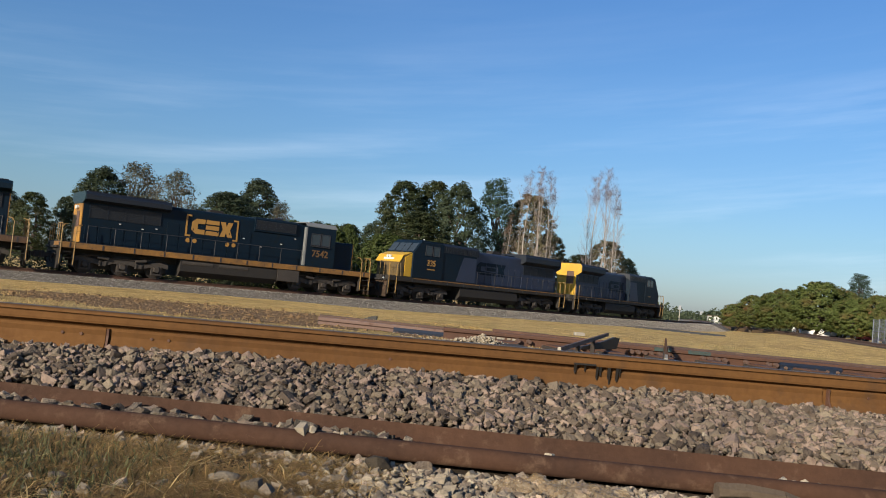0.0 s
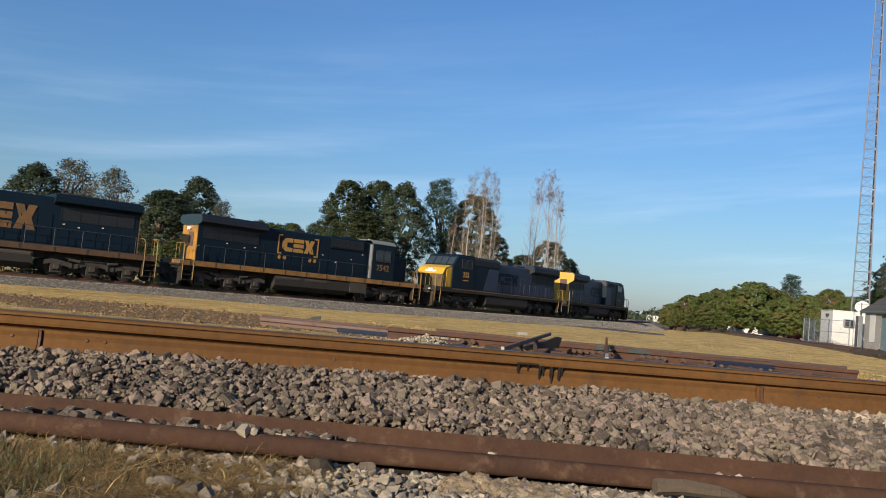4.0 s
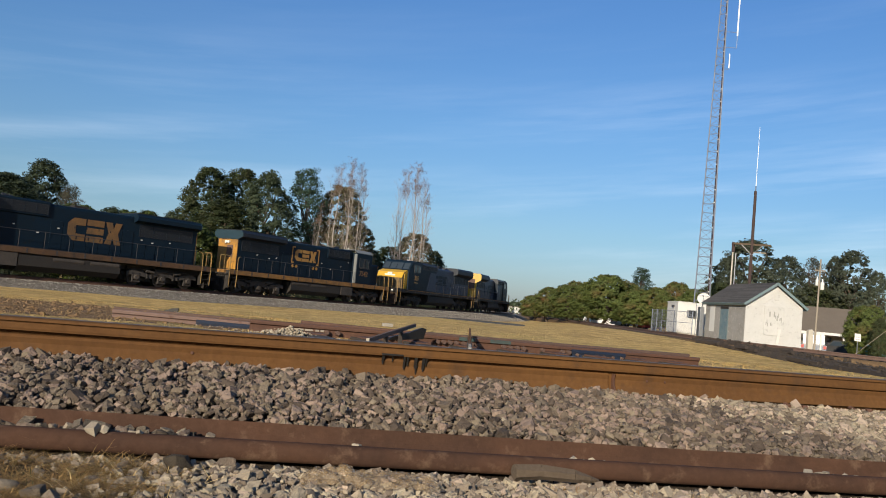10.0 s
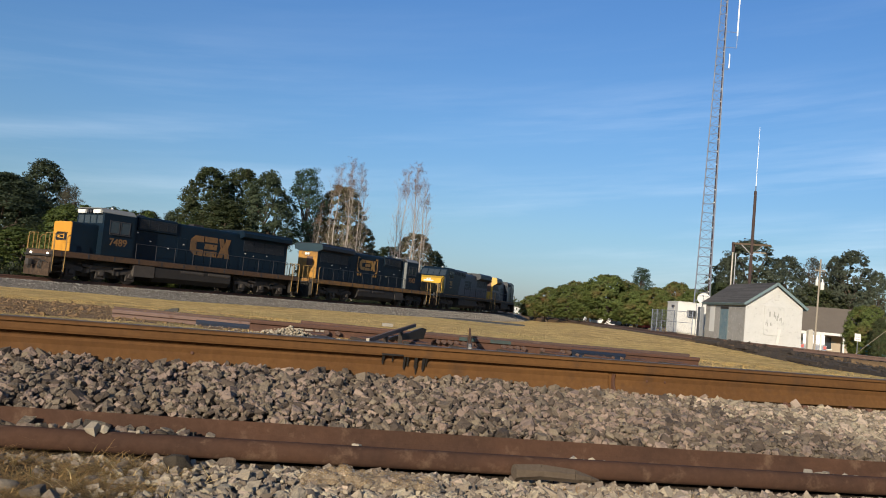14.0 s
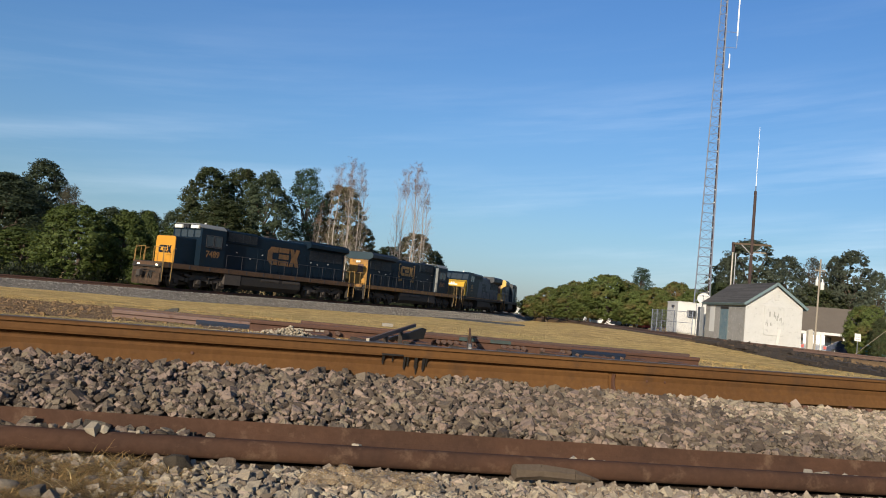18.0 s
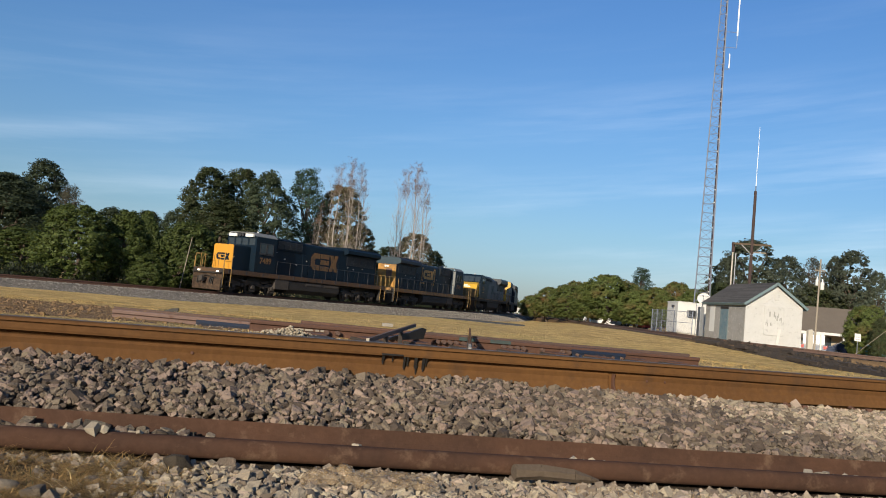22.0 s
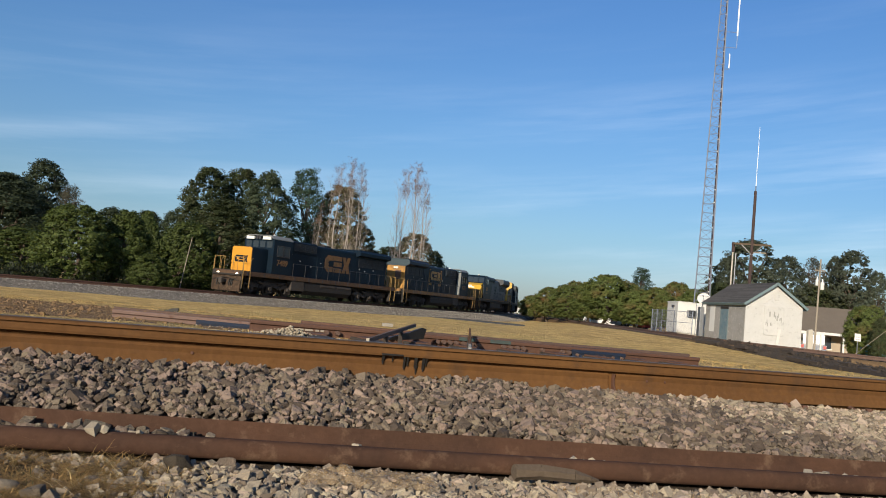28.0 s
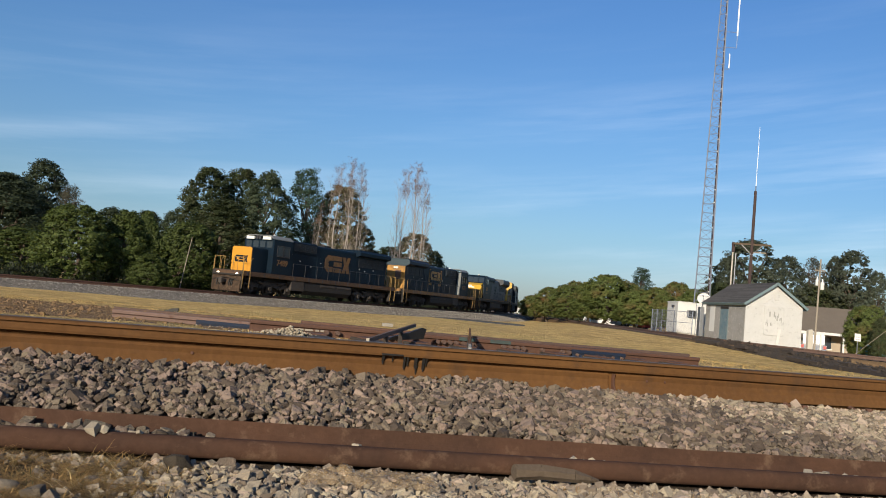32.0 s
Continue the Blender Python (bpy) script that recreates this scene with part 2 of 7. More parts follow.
# duller and patchier than the lettering paint above
M_LOGO_DULL = surface("dull_lettering_paint", (0.162, 0.0799, 0.0229), (0.0638, 0.0391, 0.0187), 0.6, big=1.6, fine=12, bump=0.03, amount=1.0)
M_NOSE = surface("grimy_nose_paint", (0.156, 0.0975, 0.0234), (0.0468, 0.0351, 0.0234), 0.6, big=1.2, fine=9, bump=0.1, amount=1.0, third=(0.0234, 0.0195, 0.0156))
M_UNDER = surface("grimy_running_gear", (0.011, 0.00935, 0.00825), (0.022, 0.0165, 0.0121), 0.75, big=1.5, fine=15, bump=0.3, depth=0.02, amount=0.9)
M_PLOW = surface("rusty_grimy_plow_steel", (0.075, 0.048, 0.031), (0.016, 0.012, 0.010), 0.85, big=2.6, fine=14, bump=0.6, depth=0.03, amount=1.0, third=(0.115, 0.080, 0.052), spec=0.15)
M_TRUCK = surface("dusty_truck_casting", (0.0531, 0.0425, 0.0344), (0.025, 0.0206, 0.0175), 0.8, big=1.5, fine=18, bump=0.3, depth=0.02, amount=0.9)
M_WHEEL = surface("wheel_steel", (0.022, 0.018, 0.016), (0.04, 0.03, 0.024), 0.7, metal=0.1, big=2, fine=30, bump=0.1)
M_GRILLE = surface("dark_grille", (0.008, 0.010, 0.014), (0.015, 0.017, 0.02), 0.6, big=2, fine=30, bump=0.2)
# dirty yellow, also darkened in colour for the shade between coupled engines
M_ENDYELLOW_SHADE = surface("dirty_shaded_end_paint", (0.40, 0.19, 0.022), (0.15, 0.078, 0.024), 0.6, big=0.9, fine=8, bump=0.06, amount=1.0, third=(0.09, 0.055, 0.03))
M_HANDRAIL = surface("yellow_handrail_paint", (0.27, 0.160, 0.042), (0.14, 0.088, 0.034), 0.5, big=2, fine=20, bump=0.0)
M_DARKRAIL = surface("dark_handrail_paint", (0.018, 0.021, 0.03), (0.036, 0.03, 0.024), 0.5, big=2, fine=20, bump=0.0)
M_GLASS = glass("cab_glass")
M_LAMP = lit("lit_headlight", (1.0, 0.92, 0.75), 1.5)
M_LENS = surface("white_lens", (0.624, 0.624, 0.5928), (0.546, 0.546, 0.5148), 0.2, big=5, fine=30, bump=0)
M_RED = surface("red_paint", (0.351, 0.0312, 0.0234), (0.234, 0.0234, 0.0156), 0.5, big=3, fine=30, bump=0)

M_SIDING = surface("white_siding_paint", (0.455, 0.448, 0.432), (0.37, 0.36, 0.34), 0.7, big=1.2, fine=22, bump=0.15, depth=0.006, amount=0.6, third=(0.335, 0.33, 0.315))
M_SIDING_GREY = surface("peeled_grey_siding", (0.2964, 0.2808, 0.2574), (0.195, 0.1833, 0.1677), 0.8, big=1.2, fine=22, bump=0.2, depth=0.006, amount=0.8, third=(0.429, 0.4056, 0.3588))
M_PATCH = surface("bare_greyed_paint", (0.27, 0.27, 0.25), (0.19, 0.19, 0.18), 0.8, big=3, fine=22, bump=0.1)
M_TRIM = surface("teal_grey_trim_paint", (0.1014, 0.156, 0.1638), (0.1482, 0.1794, 0.1833), 0.7, big=2, fine=22, bump=0.1)
M_DOORBLUE = surface("peeling_blue_door_paint", (0.0546, 0.117, 0.156), (0.156, 0.1872, 0.195), 0.75, big=3, fine=22, bump=0.2, amount=1.0, third=(0.0234, 0.039, 0.0546))
M_SHINGLE = surface("dark_asphalt_shingle", (0.0614, 0.0556, 0.0515), (0.0246, 0.0228, 0.0222), 0.95, big=1.5, fine=30, bump=0.5, depth=0.02, by_piece=0.3)
M_BOARD = surface("fresh_white_board", (0.5148, 0.507, 0.4836), (0.4368, 0.4212, 0.39), 0.7, big=2, fine=22, bump=0.1)
M_WHITE = surface("white_metal_cladding", (0.546, 0.5382, 0.5148), (0.4524, 0.4368, 0.3978), 0.5, big=0.8, fine=12, bump=0.05)
M_GALV = surface("galvanised_steel", (0.2652, 0.273, 0.2886), (0.1872, 0.195, 0.2106), 0.45, metal=0.8, big=3, fine=30, bump=0.1)
M_TOWER = surface("tower_steel", (0.20, 0.22, 0.26), (0.12, 0.13, 0.17), 0.55, metal=0.4, big=2, fine=20, bump=0.1)
M_FIBRE = surface("white_fibreglass", (0.85, 0.85, 0.85), (0.78, 0.78, 0.77), 0.4, big=3, fine=20, bump=0)
M_POLE = surface("brown_pole_timber", (0.0468, 0.02808, 0.02418), (0.0312, 0.0195, 0.01716), 0.9, big=2, fine=40, bump=0.4)
M_POLEGREY = surface("grey_pole_timber", (0.262, 0.224, 0.175), (0.197, 0.164, 0.126), 0.9, big=2, fine=40, bump=0.4)
M_TWIG = surface("pale_grey_twig_bark", (0.2808, 0.234, 0.2028), (0.2106, 0.1716, 0.1482), 0.9, big=3, fine=25, bump=0.2)
M_DARKBED = surface("sooty_dirt_bank", (0.058, 0.042, 0.030), (0.018, 0.014, 0.011), 0.95, big=2.0, fine=12, bump=1.0, depth=0.12, amount=1.0, third=(0.045, 0.033, 0.024))
M_BARK = surface("bark", (0.0897, 0.0663, 0.0468), (0.0468, 0.0351, 0.0273), 0.95, big=3, fine=25, bump=0.6, depth=0.03)
M_PALEBARK = surface("pale_bark", (0.39, 0.3432, 0.2886), (0.2808, 0.2418, 0.2028), 0.9, big=3, fine=25, bump=0.4, depth=0.02)
M_ROOFGREY = surface("brown_grey_roofing", (0.1209, 0.0975, 0.0741), (0.0897, 0.07176, 0.0546), 0.9, big=1.5, fine=20, bump=0.2)
M_TAN = surface("tan_plaster", (0.3276, 0.2652, 0.195), (0.234, 0.195, 0.1482), 0.85, big=1.5, fine=20, bump=0.1)
M_CARWHITE = surface("white_car_paint", (0.624, 0.624, 0.624), (0.5772, 0.5772, 0.5772), 0.25, big=2, fine=20, bump=0)
M_CARBLUE = surface("dark_blue_car_paint", (0.0156, 0.0273, 0.0624), (0.01404, 0.0234, 0.0507), 0.25, big=2, fine=20, bump=0)
M_CARTEAL = surface("turquoise_paint", (0.0234, 0.2496, 0.3276), (0.0234, 0.2106, 0.2808), 0.35, big=2, fine=20, bump=0)
M_RUBBER = surface("tyre_rubber", (0.015, 0.015, 0.015), (0.03, 0.028, 0.025), 0.8, big=4, fine=40, bump=0.1)
M_CONCRETE = surface("pale_concrete", (0.4056, 0.3744, 0.312), (0.312, 0.2808, 0.234), 0.9, big=3, fine=40, bump=0.2)
M_ASPHALT = surface("asphalt", (0.0429, 0.04134, 0.039), (0.0312, 0.02964, 0.02808), 0.9, big=0.6, fine=40, bump=0.3)

M_LEAF_GREEN = leaf_material("green_leaves", (0.040, 0.058, 0.014), (0.112, 0.142, 0.036))
# near-black leaf colour that stands in for the shade seen beneath the engines
M_LEAF_SHADE_BRUSH = leaf_material("shade_dark_brush_leaves", (0.012, 0.017, 0.009), (0.032, 0.040, 0.018))
M_LEAF_OLIVE = leaf_material("olive_leaves", (0.036, 0.050, 0.020), (0.078, 0.096, 0.040), (0.080, 0.074, 0.032), 0.03)
M_LEAF_DARK = leaf_material("dark_green_leaves", (0.036, 0.050, 0.028), (0.078, 0.100, 0.054))
# green leaves paled and greyed to put distance haze into their colour
M_LEAF_HAZE = leaf_material("hazed_oak_leaves", (0.050, 0.062, 0.040), (0.105, 0.120, 0.078))
M_LEAF_PINE = leaf_material("pine_needles", (0.028, 0.055, 0.036), (0.080, 0.122, 0.074))
M_LEAF_AUTUMN = leaf_material("turning_leaves", (0.070, 0.088, 0.024), (0.165, 0.186, 0.054), (0.185, 0.096, 0.040), 0.06)
M_LEAF_BROWN = leaf_material("brown_leaves", (0.138, 0.117, 0.066), (0.247, 0.203, 0.117), (0.128, 0.135, 0.063), 0.3)
M_LEAF_LIGHT = leaf_material("light_green_leaves", (0.066, 0.092, 0.024), (0.165, 0.198, 0.055), (0.16, 0.110, 0.040), 0.0)
M_LEAF_THIN = leaf_material("thin_brownish_leaves", (0.055, 0.060, 0.040), (0.120, 0.122, 0.078), (0.13, 0.098, 0.066), 0.15)
M_LEAF_RED = leaf_material("reddish_leaves", (0.15, 0.075, 0.045), (0.24, 0.135, 0.085))


# ---------------------------------------------------------------- mesh helpers
def mesh_of(name, bm, material, smooth=False):
    me = bpy.data.meshes.new(name)
    bmesh.ops.recalc_face_normals(bm, faces=bm.faces)
    bm.to_mesh(me)
    bm.free()
    for m in (material if isinstance(material, (list, tuple)) else [material]):
        me.materials.append(m)
    if smooth:
        for p in me.polygons:
            p.use_smooth = True
    return me


def part(name, bm, material, parent, label="", smooth=False):
    """Links a bmesh as one mesh object under a thing or a part."""
    ob = new(name, mesh_of(name, bm, material, smooth))
    ob.parent = parent
    if label:
        ob["label"] = label
    return ob


def thing(name, label, category, group="", kind="", m=None):
    ob = new(name)
    ob.empty_display_size = 0.2
    if m is not None:
        ob.matrix_world = m
    return tagged(ob, label, category, group, kind)


def box(bm, x0, x1, y0, y1, z0, z1, bevel=0.0):
    r = bmesh.ops.create_cube(bm, size=1.0, matrix=Matrix.Translation(((x0 + x1) / 2, (y0 + y1) / 2, (z0 + z1) / 2)) @ Matrix.Diagonal((abs(x1 - x0), abs(y1 - y0), abs(z1 - z0), 1)))
    if bevel:
        vs = set(r["verts"])
        es = [e for e in bm.edges if e.verts[0] in vs and e.verts[1] in vs]
        bmesh.ops.bevel(bm, geom=es, offset=bevel, segments=2, affect="EDGES", profile=0.6)
    return bm


def boxm(*a, bevel=0.0):
    return box(bmesh.new(), *a, bevel=bevel)


def prism(bm, outline, lo, hi, axis="y"):
    """An outline of (a, b) pairs swept from lo to hi along an axis: y takes (x, z), x takes (y, z), z takes (x, y)."""
    def at(a, b, c):
        return {"y": (a, c, b), "x": (c, a, b), "z": (a, b, c)}[axis]
    v0 = [bm.verts.new(at(a, b, lo)) for a, b in outline]
    v1 = [bm.verts.new(at(a, b, hi)) for a, b in outline]
    n = len(outline)
    bm.faces.new(v0)
    bm.faces.new(v1[::-1])
    for i in range(n):
        bm.faces.new((v0[i], v1[i], v1[(i + 1) % n], v0[(i + 1) % n]))
    return bm


def tube(bm, a, b, r0, r1=None, sides=8):
    a, b = Vector(a), Vector(b)
    r1 = r0 if r1 is None else r1
    d = (b - a)
    if d.length < 1e-6:
        return bm
    m = Matrix.Translation((a + b) / 2) @ d.to_track_quat("Z", "Y").to_matrix().to_4x4()
    bmesh.ops.create_cone(bm, cap_ends=True, segments=sides, radius1=r0, radius2=r1, depth=d.length, matrix=m)
    return bm


def pipe(bm, pts, r, sides=6):
    for a, b in zip(pts, pts[1:]):
        tube(bm, a, b, r, r, sides)
    return bm


def sheet(name, verts, faces, material, parent=None, smooth=False):
    me = bpy.data.meshes.new(name)
    me.from_pydata([tuple(v) for v in verts], [], faces)
    me.update()
    me.materials.append(material)
    if smooth:
        me.polygons.foreach_set("use_smooth", [True] * len(me.polygons))
    ob = new(name, me)
    ob.parent = parent
    return ob


def smoothstep(a, b, x):
    t = np.clip((np.asarray(x, float) - a) / (b - a), 0, 1)
    return t * t * (3 - 2 * t)


# ---------------------------------------------------------------- the plan
# The main line: a left-hand curve that eases out as it runs away from the camera.
def main_line():
    rows, ds = [], 0.5
    x, y, h, s = -20.329, 52.922, 0.9314, 0.0
    def k(s):
        s = min(max(s, -60.0), 120.0)
        return 0.00571 + 4.503e-5 * s - 7.535e-7 * s * s
    fwd = []
    while s < 330:
        fwd.append((s, x, y, h))
        x, y, h, s = x + ds * math.cos(h), y + ds * math.sin(h), h + ds * k(s), s + ds
    x, y, h, s = -20.329, 52.922, 0.9314, 0.0
    back = []
    while s > -170:
        x, y, h, s = x - ds * math.cos(h), y - ds * math.sin(h), h - ds * k(s), s - ds
        back.append((s, x, y, h))
    return np.array(back[::-1] + fwd)


LINE = main_line()


def line_at(s):
    """Place, heading and rail height of the main line at s metres along it."""
    x, y, h = (float(np.interp(s, LINE[:, 0], LINE[:, i])) for i in (1, 2, 3))
    return x, y, h, -0.2035 + 0.00399 * min(s, 130.0)


# The near rail that stands, the old rail that lies on its side, and the branch past the hut.
RAIL_P, RAIL_D = np.array((-1.452, 2.72)), np.array((math.cos(radians(22.1)), math.sin(radians(22.1))))
RAIL_N = np.array((-RAIL_D[1], RAIL_D[0]))
OLD_P, OLD_D = np.array((0.055, 2.475)), np.array((math.cos(radians(11.0)), math.sin(radians(11.0))))
OLD_N = np.array((-OLD_D[1], OLD_D[0]))
BRANCH = [(13.4, 185, 0.05), (15.5, 160, 0.05), (17.4, 135, 0.03), (18.2, 98, 0.02), (17.2, 72, 0.01), (16.75, 58.5, -0.02), (17.85, 50.9, -0.083), (20.3, 46.0, -0.114), (24.1, 42.3, -0.16), (29.7, 38.3, -0.19), (38, 33.5, -0.22), (62, 24, -0.22)]


def ground_z(x, y):
    x, y = np.asarray(x, float), np.asarray(y, float)
    w = (x - RAIL_P[0]) * RAIL_N[0] + (y - RAIL_P[1]) * RAIL_N[1]
    v = (x - OLD_P[0]) * OLD_N[0] + (y - OLD_P[1]) * OLD_N[1]
    gap = np.maximum(v - w, 0.12)
    t = np.clip(v / gap, 0, 1)
    s = (x - RAIL_P[0]) * RAIL_D[0] + (y - RAIL_P[1]) * RAIL_D[1]
    z = -0.085 - 0.008 * smoothstep(-0.30, -0.11, v) + 0.075 * smoothstep(0.02, 0.10, v) + (0.118 - 0.016 * smoothstep(0.3, 2.2, s)) * t ** 0.8
    z = z - 0.13 * smoothstep(0.12, 1.3, w)
    z = z - 0.018 * smoothstep(2.0, 4.2, s) * smoothstep(0.0, 0.5, v)
    r, a = np.hypot(x, y), np.degrees(np.arctan2(x, y))
    z = z + 0.62 * smoothstep(44, 56, r) * smoothstep(5, 11, a) * (1 - smoothstep(23.5, 25.5, a)) * (1 - smoothstep(140, 200, r))
    z = z - 0.86 * smoothstep(8.5, 40, r) * smoothstep(-6, 8, y)
    z = z + 0.05 * np.sin(x * 0.21 + 1) * np.sin(y * 0.17) * smoothstep(10, 30, r)
    return z


def build_ground():
    """One sheet from the camera's feet to the horizon, finer near by and in front."""
    radii = [0.0] + list(np.geomspace(0.35, 16, 74)) + list(np.geomspace(17, 4200, 60))
    ang = np.concatenate([np.arange(-62, 62, 1.0), np.arange(62, 298, 8.0)])
    ring = len(ang)
    verts = [(0, 0, float(ground_z(0, 0)))]
    for r in radii[1:]:
        a = np.radians(ang)
        x, y = r * np.sin(a), r * np.cos(a)
        z = ground_z(x, y)
        z = z + 0.007 * np.array([noise.noise((float(p) * 3, float(q) * 3, 0.0)) for p, q in zip(x, y)])
        verts += list(zip(x.tolist(), y.tolist(), z.tolist()))
    faces, slots = [], []

    def slot(f):
        c = np.mean([verts[i][:2] for i in f], axis=0)
        w, v = (c - RAIL_P) @ RAIL_N, (c - OLD_P) @ OLD_N
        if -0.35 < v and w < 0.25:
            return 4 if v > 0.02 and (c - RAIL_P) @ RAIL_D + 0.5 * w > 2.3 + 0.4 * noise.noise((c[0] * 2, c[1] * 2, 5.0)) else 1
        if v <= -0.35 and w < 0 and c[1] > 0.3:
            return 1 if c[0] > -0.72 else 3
        if ((c[0] + 5.0) / 2.7) ** 2 + ((c[1] - 9.0) / 2.0) ** 2 < 1 + 0.6 * noise.noise((c[0] * 1.5, c[1] * 1.5, 4.0)) or ((c[0] + 0.7) / 1.6) ** 2 + ((c[1] - 8.1) / 0.55) ** 2 < 1:
            return 2
        return 0
    for j in range(ring):
        f = (0, 1 + (j + 1) % ring, 1 + j)
        faces.append(f)
    for i in range(len(radii) - 2):
        for j in range(ring):
            a, b = 1 + i * ring + j, 1 + i * ring + (j + 1) % ring
            faces.append((a, b, b + ring, a + ring))
    slots = [slot(f) for f in faces]
    ob = sheet("ground", verts, faces, M_GRASS, smooth=True)
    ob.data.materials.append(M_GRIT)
    ob.data.materials.append(M_DIRT)
    ob.data.materials.append(M_SOIL)
    ob.data.materials.append(M_PACKED)
    ob.data.polygons.foreach_set("material_index", slots)
    return tagged(ob, "mown straw-coloured grass field with patches of bare dirt and grit", "ground", kind="structure")


build_ground()


# ---------------------------------------------------------------- rails and track beds
RAIL_HALF = [(0.0, 0.0), (0.076, 0.0), (0.076, 0.011), (0.045, 0.020), (0.016, 0.031), (0.0095, 0.050), (0.0087, 0.095), (0.011, 0.128),
             (0.020, 0.137), (0.0365, 0.142), (0.038, 0.166), (0.036, 0.178), (0.028, 0.184), (0.0, 0.186)]
RAIL_PROFILE = RAIL_HALF[1:] + [(-a, b) for a, b in RAIL_HALF[-2:0:-1]]


def sweep(path, profile, closed=True):
    """Sweeps a (side, up) outline along a list of points in the ground plan; returns vertices and faces."""
    verts, faces, n = [], [], len(profile)
    for i, p in enumerate(path):
        a, b = Vector(path[max(i - 1, 0)]), Vector(path[min(i + 1, len(path) - 1)])
        d = (b - a).normalized()
        side = Vector((d.y, -d.x, 0)).normalized()
        up = side.cross(d)
        for s, u in profile:
            verts.append(Vector(p) + side * s + up * u)
    for i in range(len(path) - 1):
        for j in range(n if closed else n - 1):
            k = (j + 1) % n
            faces.append((i * n + j, i * n + k, (i + 1) * n + k, (i + 1) * n + j))
    if closed:
        faces.append(tuple(range(n))[::-1])
        faces.append(tuple((len(path) - 1) * n + j for j in range(n)))
    return verts, faces


def swept(name, path, profile, material, parent=None, closed=True, smooth=False):
    v, f = sweep(path, profile, closed)
    return sheet(name, v, f, material, parent, smooth)


def smooth_path(points, step):
    """A Catmull-Rom line through points, sampled about every step metres."""
    p = [Vector(q) for q in points]
    p = [2 * p[0] - p[1]] + p + [2 * p[-1] - p[-2]]
    out = []
    for a, b, c, d in zip(p, p[1:], p[2:], p[3:]):
        n = max(2, int((c - b).length / step))
        for i in range(n):
            t = i / n
            out.append(0.5 * ((2 * b) + (c - a) * t + (2 * a - 5 * b + 4 * c - d) * t * t + (3 * b - a - 3 * c + d) * t ** 3))
    return out + [p[-2]]


def offset_path(path, side, up):
    out = []
    for i, p in enumerate(path):
        d = (Vector(path[min(i + 1, len(path) - 1)]) - Vector(path[max(i - 1, 0)])).normalized()
        out.append(Vector(p) + Vector((d.y, -d.x, 0)).normalized() * side + Vector((0, 0, up)))
    return out


TIE_MESH = mesh_of("tie", boxm(-0.115, 0.115, -1.3, 1.3, -0.18, 0.0, bevel=0.012), M_TIE)


def track(name, path, bed, rail_material, label, ties_from, ties_to, step=0.55, bed_material=M_FARBALLAST):
    """A railway track: a bed of broken stone, two rails and its ties. The path runs at the top of the rails."""
    base = thing(name, label, "railway track", kind="structure")
    swept("track_bed", offset_path(path, 0, -0.19), bed, bed_material, base, closed=False, smooth=True)
    for side in (-0.755, 0.755):
        swept("rail", offset_path(path, side, -0.186), RAIL_PROFILE, rail_material, base)
    d = 0.0
    for a, b in zip(path, path[1:]):
        a, b = Vector(a), Vector(b)
        seg = (b - a).length
        while d < seg:
            p = a.lerp(b, d / seg)
            if ties_from[0] < p.x < ties_to[0] and ties_from[1] < p.y < ties_to[1]:
                ob = new("tie", TIE_MESH)
                ob.parent = base
                ob.location, ob.rotation_euler = (p.x, p.y, p.z - 0.188), (0, 0, math.atan2(b.y - a.y, b.x - a.x) + random.uniform(-0.02, 0.02))
            d += step
        d -= seg
    return base


main_path = [Vector((x, y, z)) for x, y, _, z in (line_at(s) for s in np.arange(-165, 320, 3.0))]
track("main_track", main_path, [(-4.0, -0.85), (-3.0, -0.5), (-1.95, -0.02), (-1.3, -0.03), (1.3, -0.03), (1.95, -0.02), (3.0, -0.42), (3.7, -0.66), (5.0, -1.2)], M_RUST_DARK,
      "main railway track on a raised bed of grey crushed stone", (-60, 20), (8, 125))
branch_path = smooth_path(BRANCH, 2.5)
track("branch_track", branch_path, [(-3.6, -1.1), (-2.6, -0.55), (-1.7, -0.05), (1.3, -0.05), (1.45, -0.25), (1.55, -1.1)], M_RUST_OLD,
      "rusty branch track on a low dark bed curving past the hut", (10, 28), (45, 90), bed_material=M_BRANCHBED)

near_path = [Vector((*(RAIL_P + RAIL_N * 0.0 + RAIL_D * s), 0.041)) for s in np.arange(-14, 30.1, 2.0)]


def standing_profile(h):
    """Outline of the worn rail: a thin lip over a groove along the head's near side, and a head that is h deep."""
    near = [(0.076, 0.0), (0.076, 0.011), (0.045, 0.020), (0.016, 0.031), (0.0095, 0.050), (0.0087, 0.095), (0.011, 0.172 - h), (0.020, 0.181 - h),
            (0.0365, 0.186 - h), (0.0385, 0.194 - h), (0.0385, 0.1675), (0.029, 0.1685), (0.029, 0.1715), (0.0375, 0.1730), (0.036, 0.180), (0.028, 0.184), (0.0, 0.186)]
    return near + [(-a, b) for a, b in RAIL_HALF[-2:0:-1]]


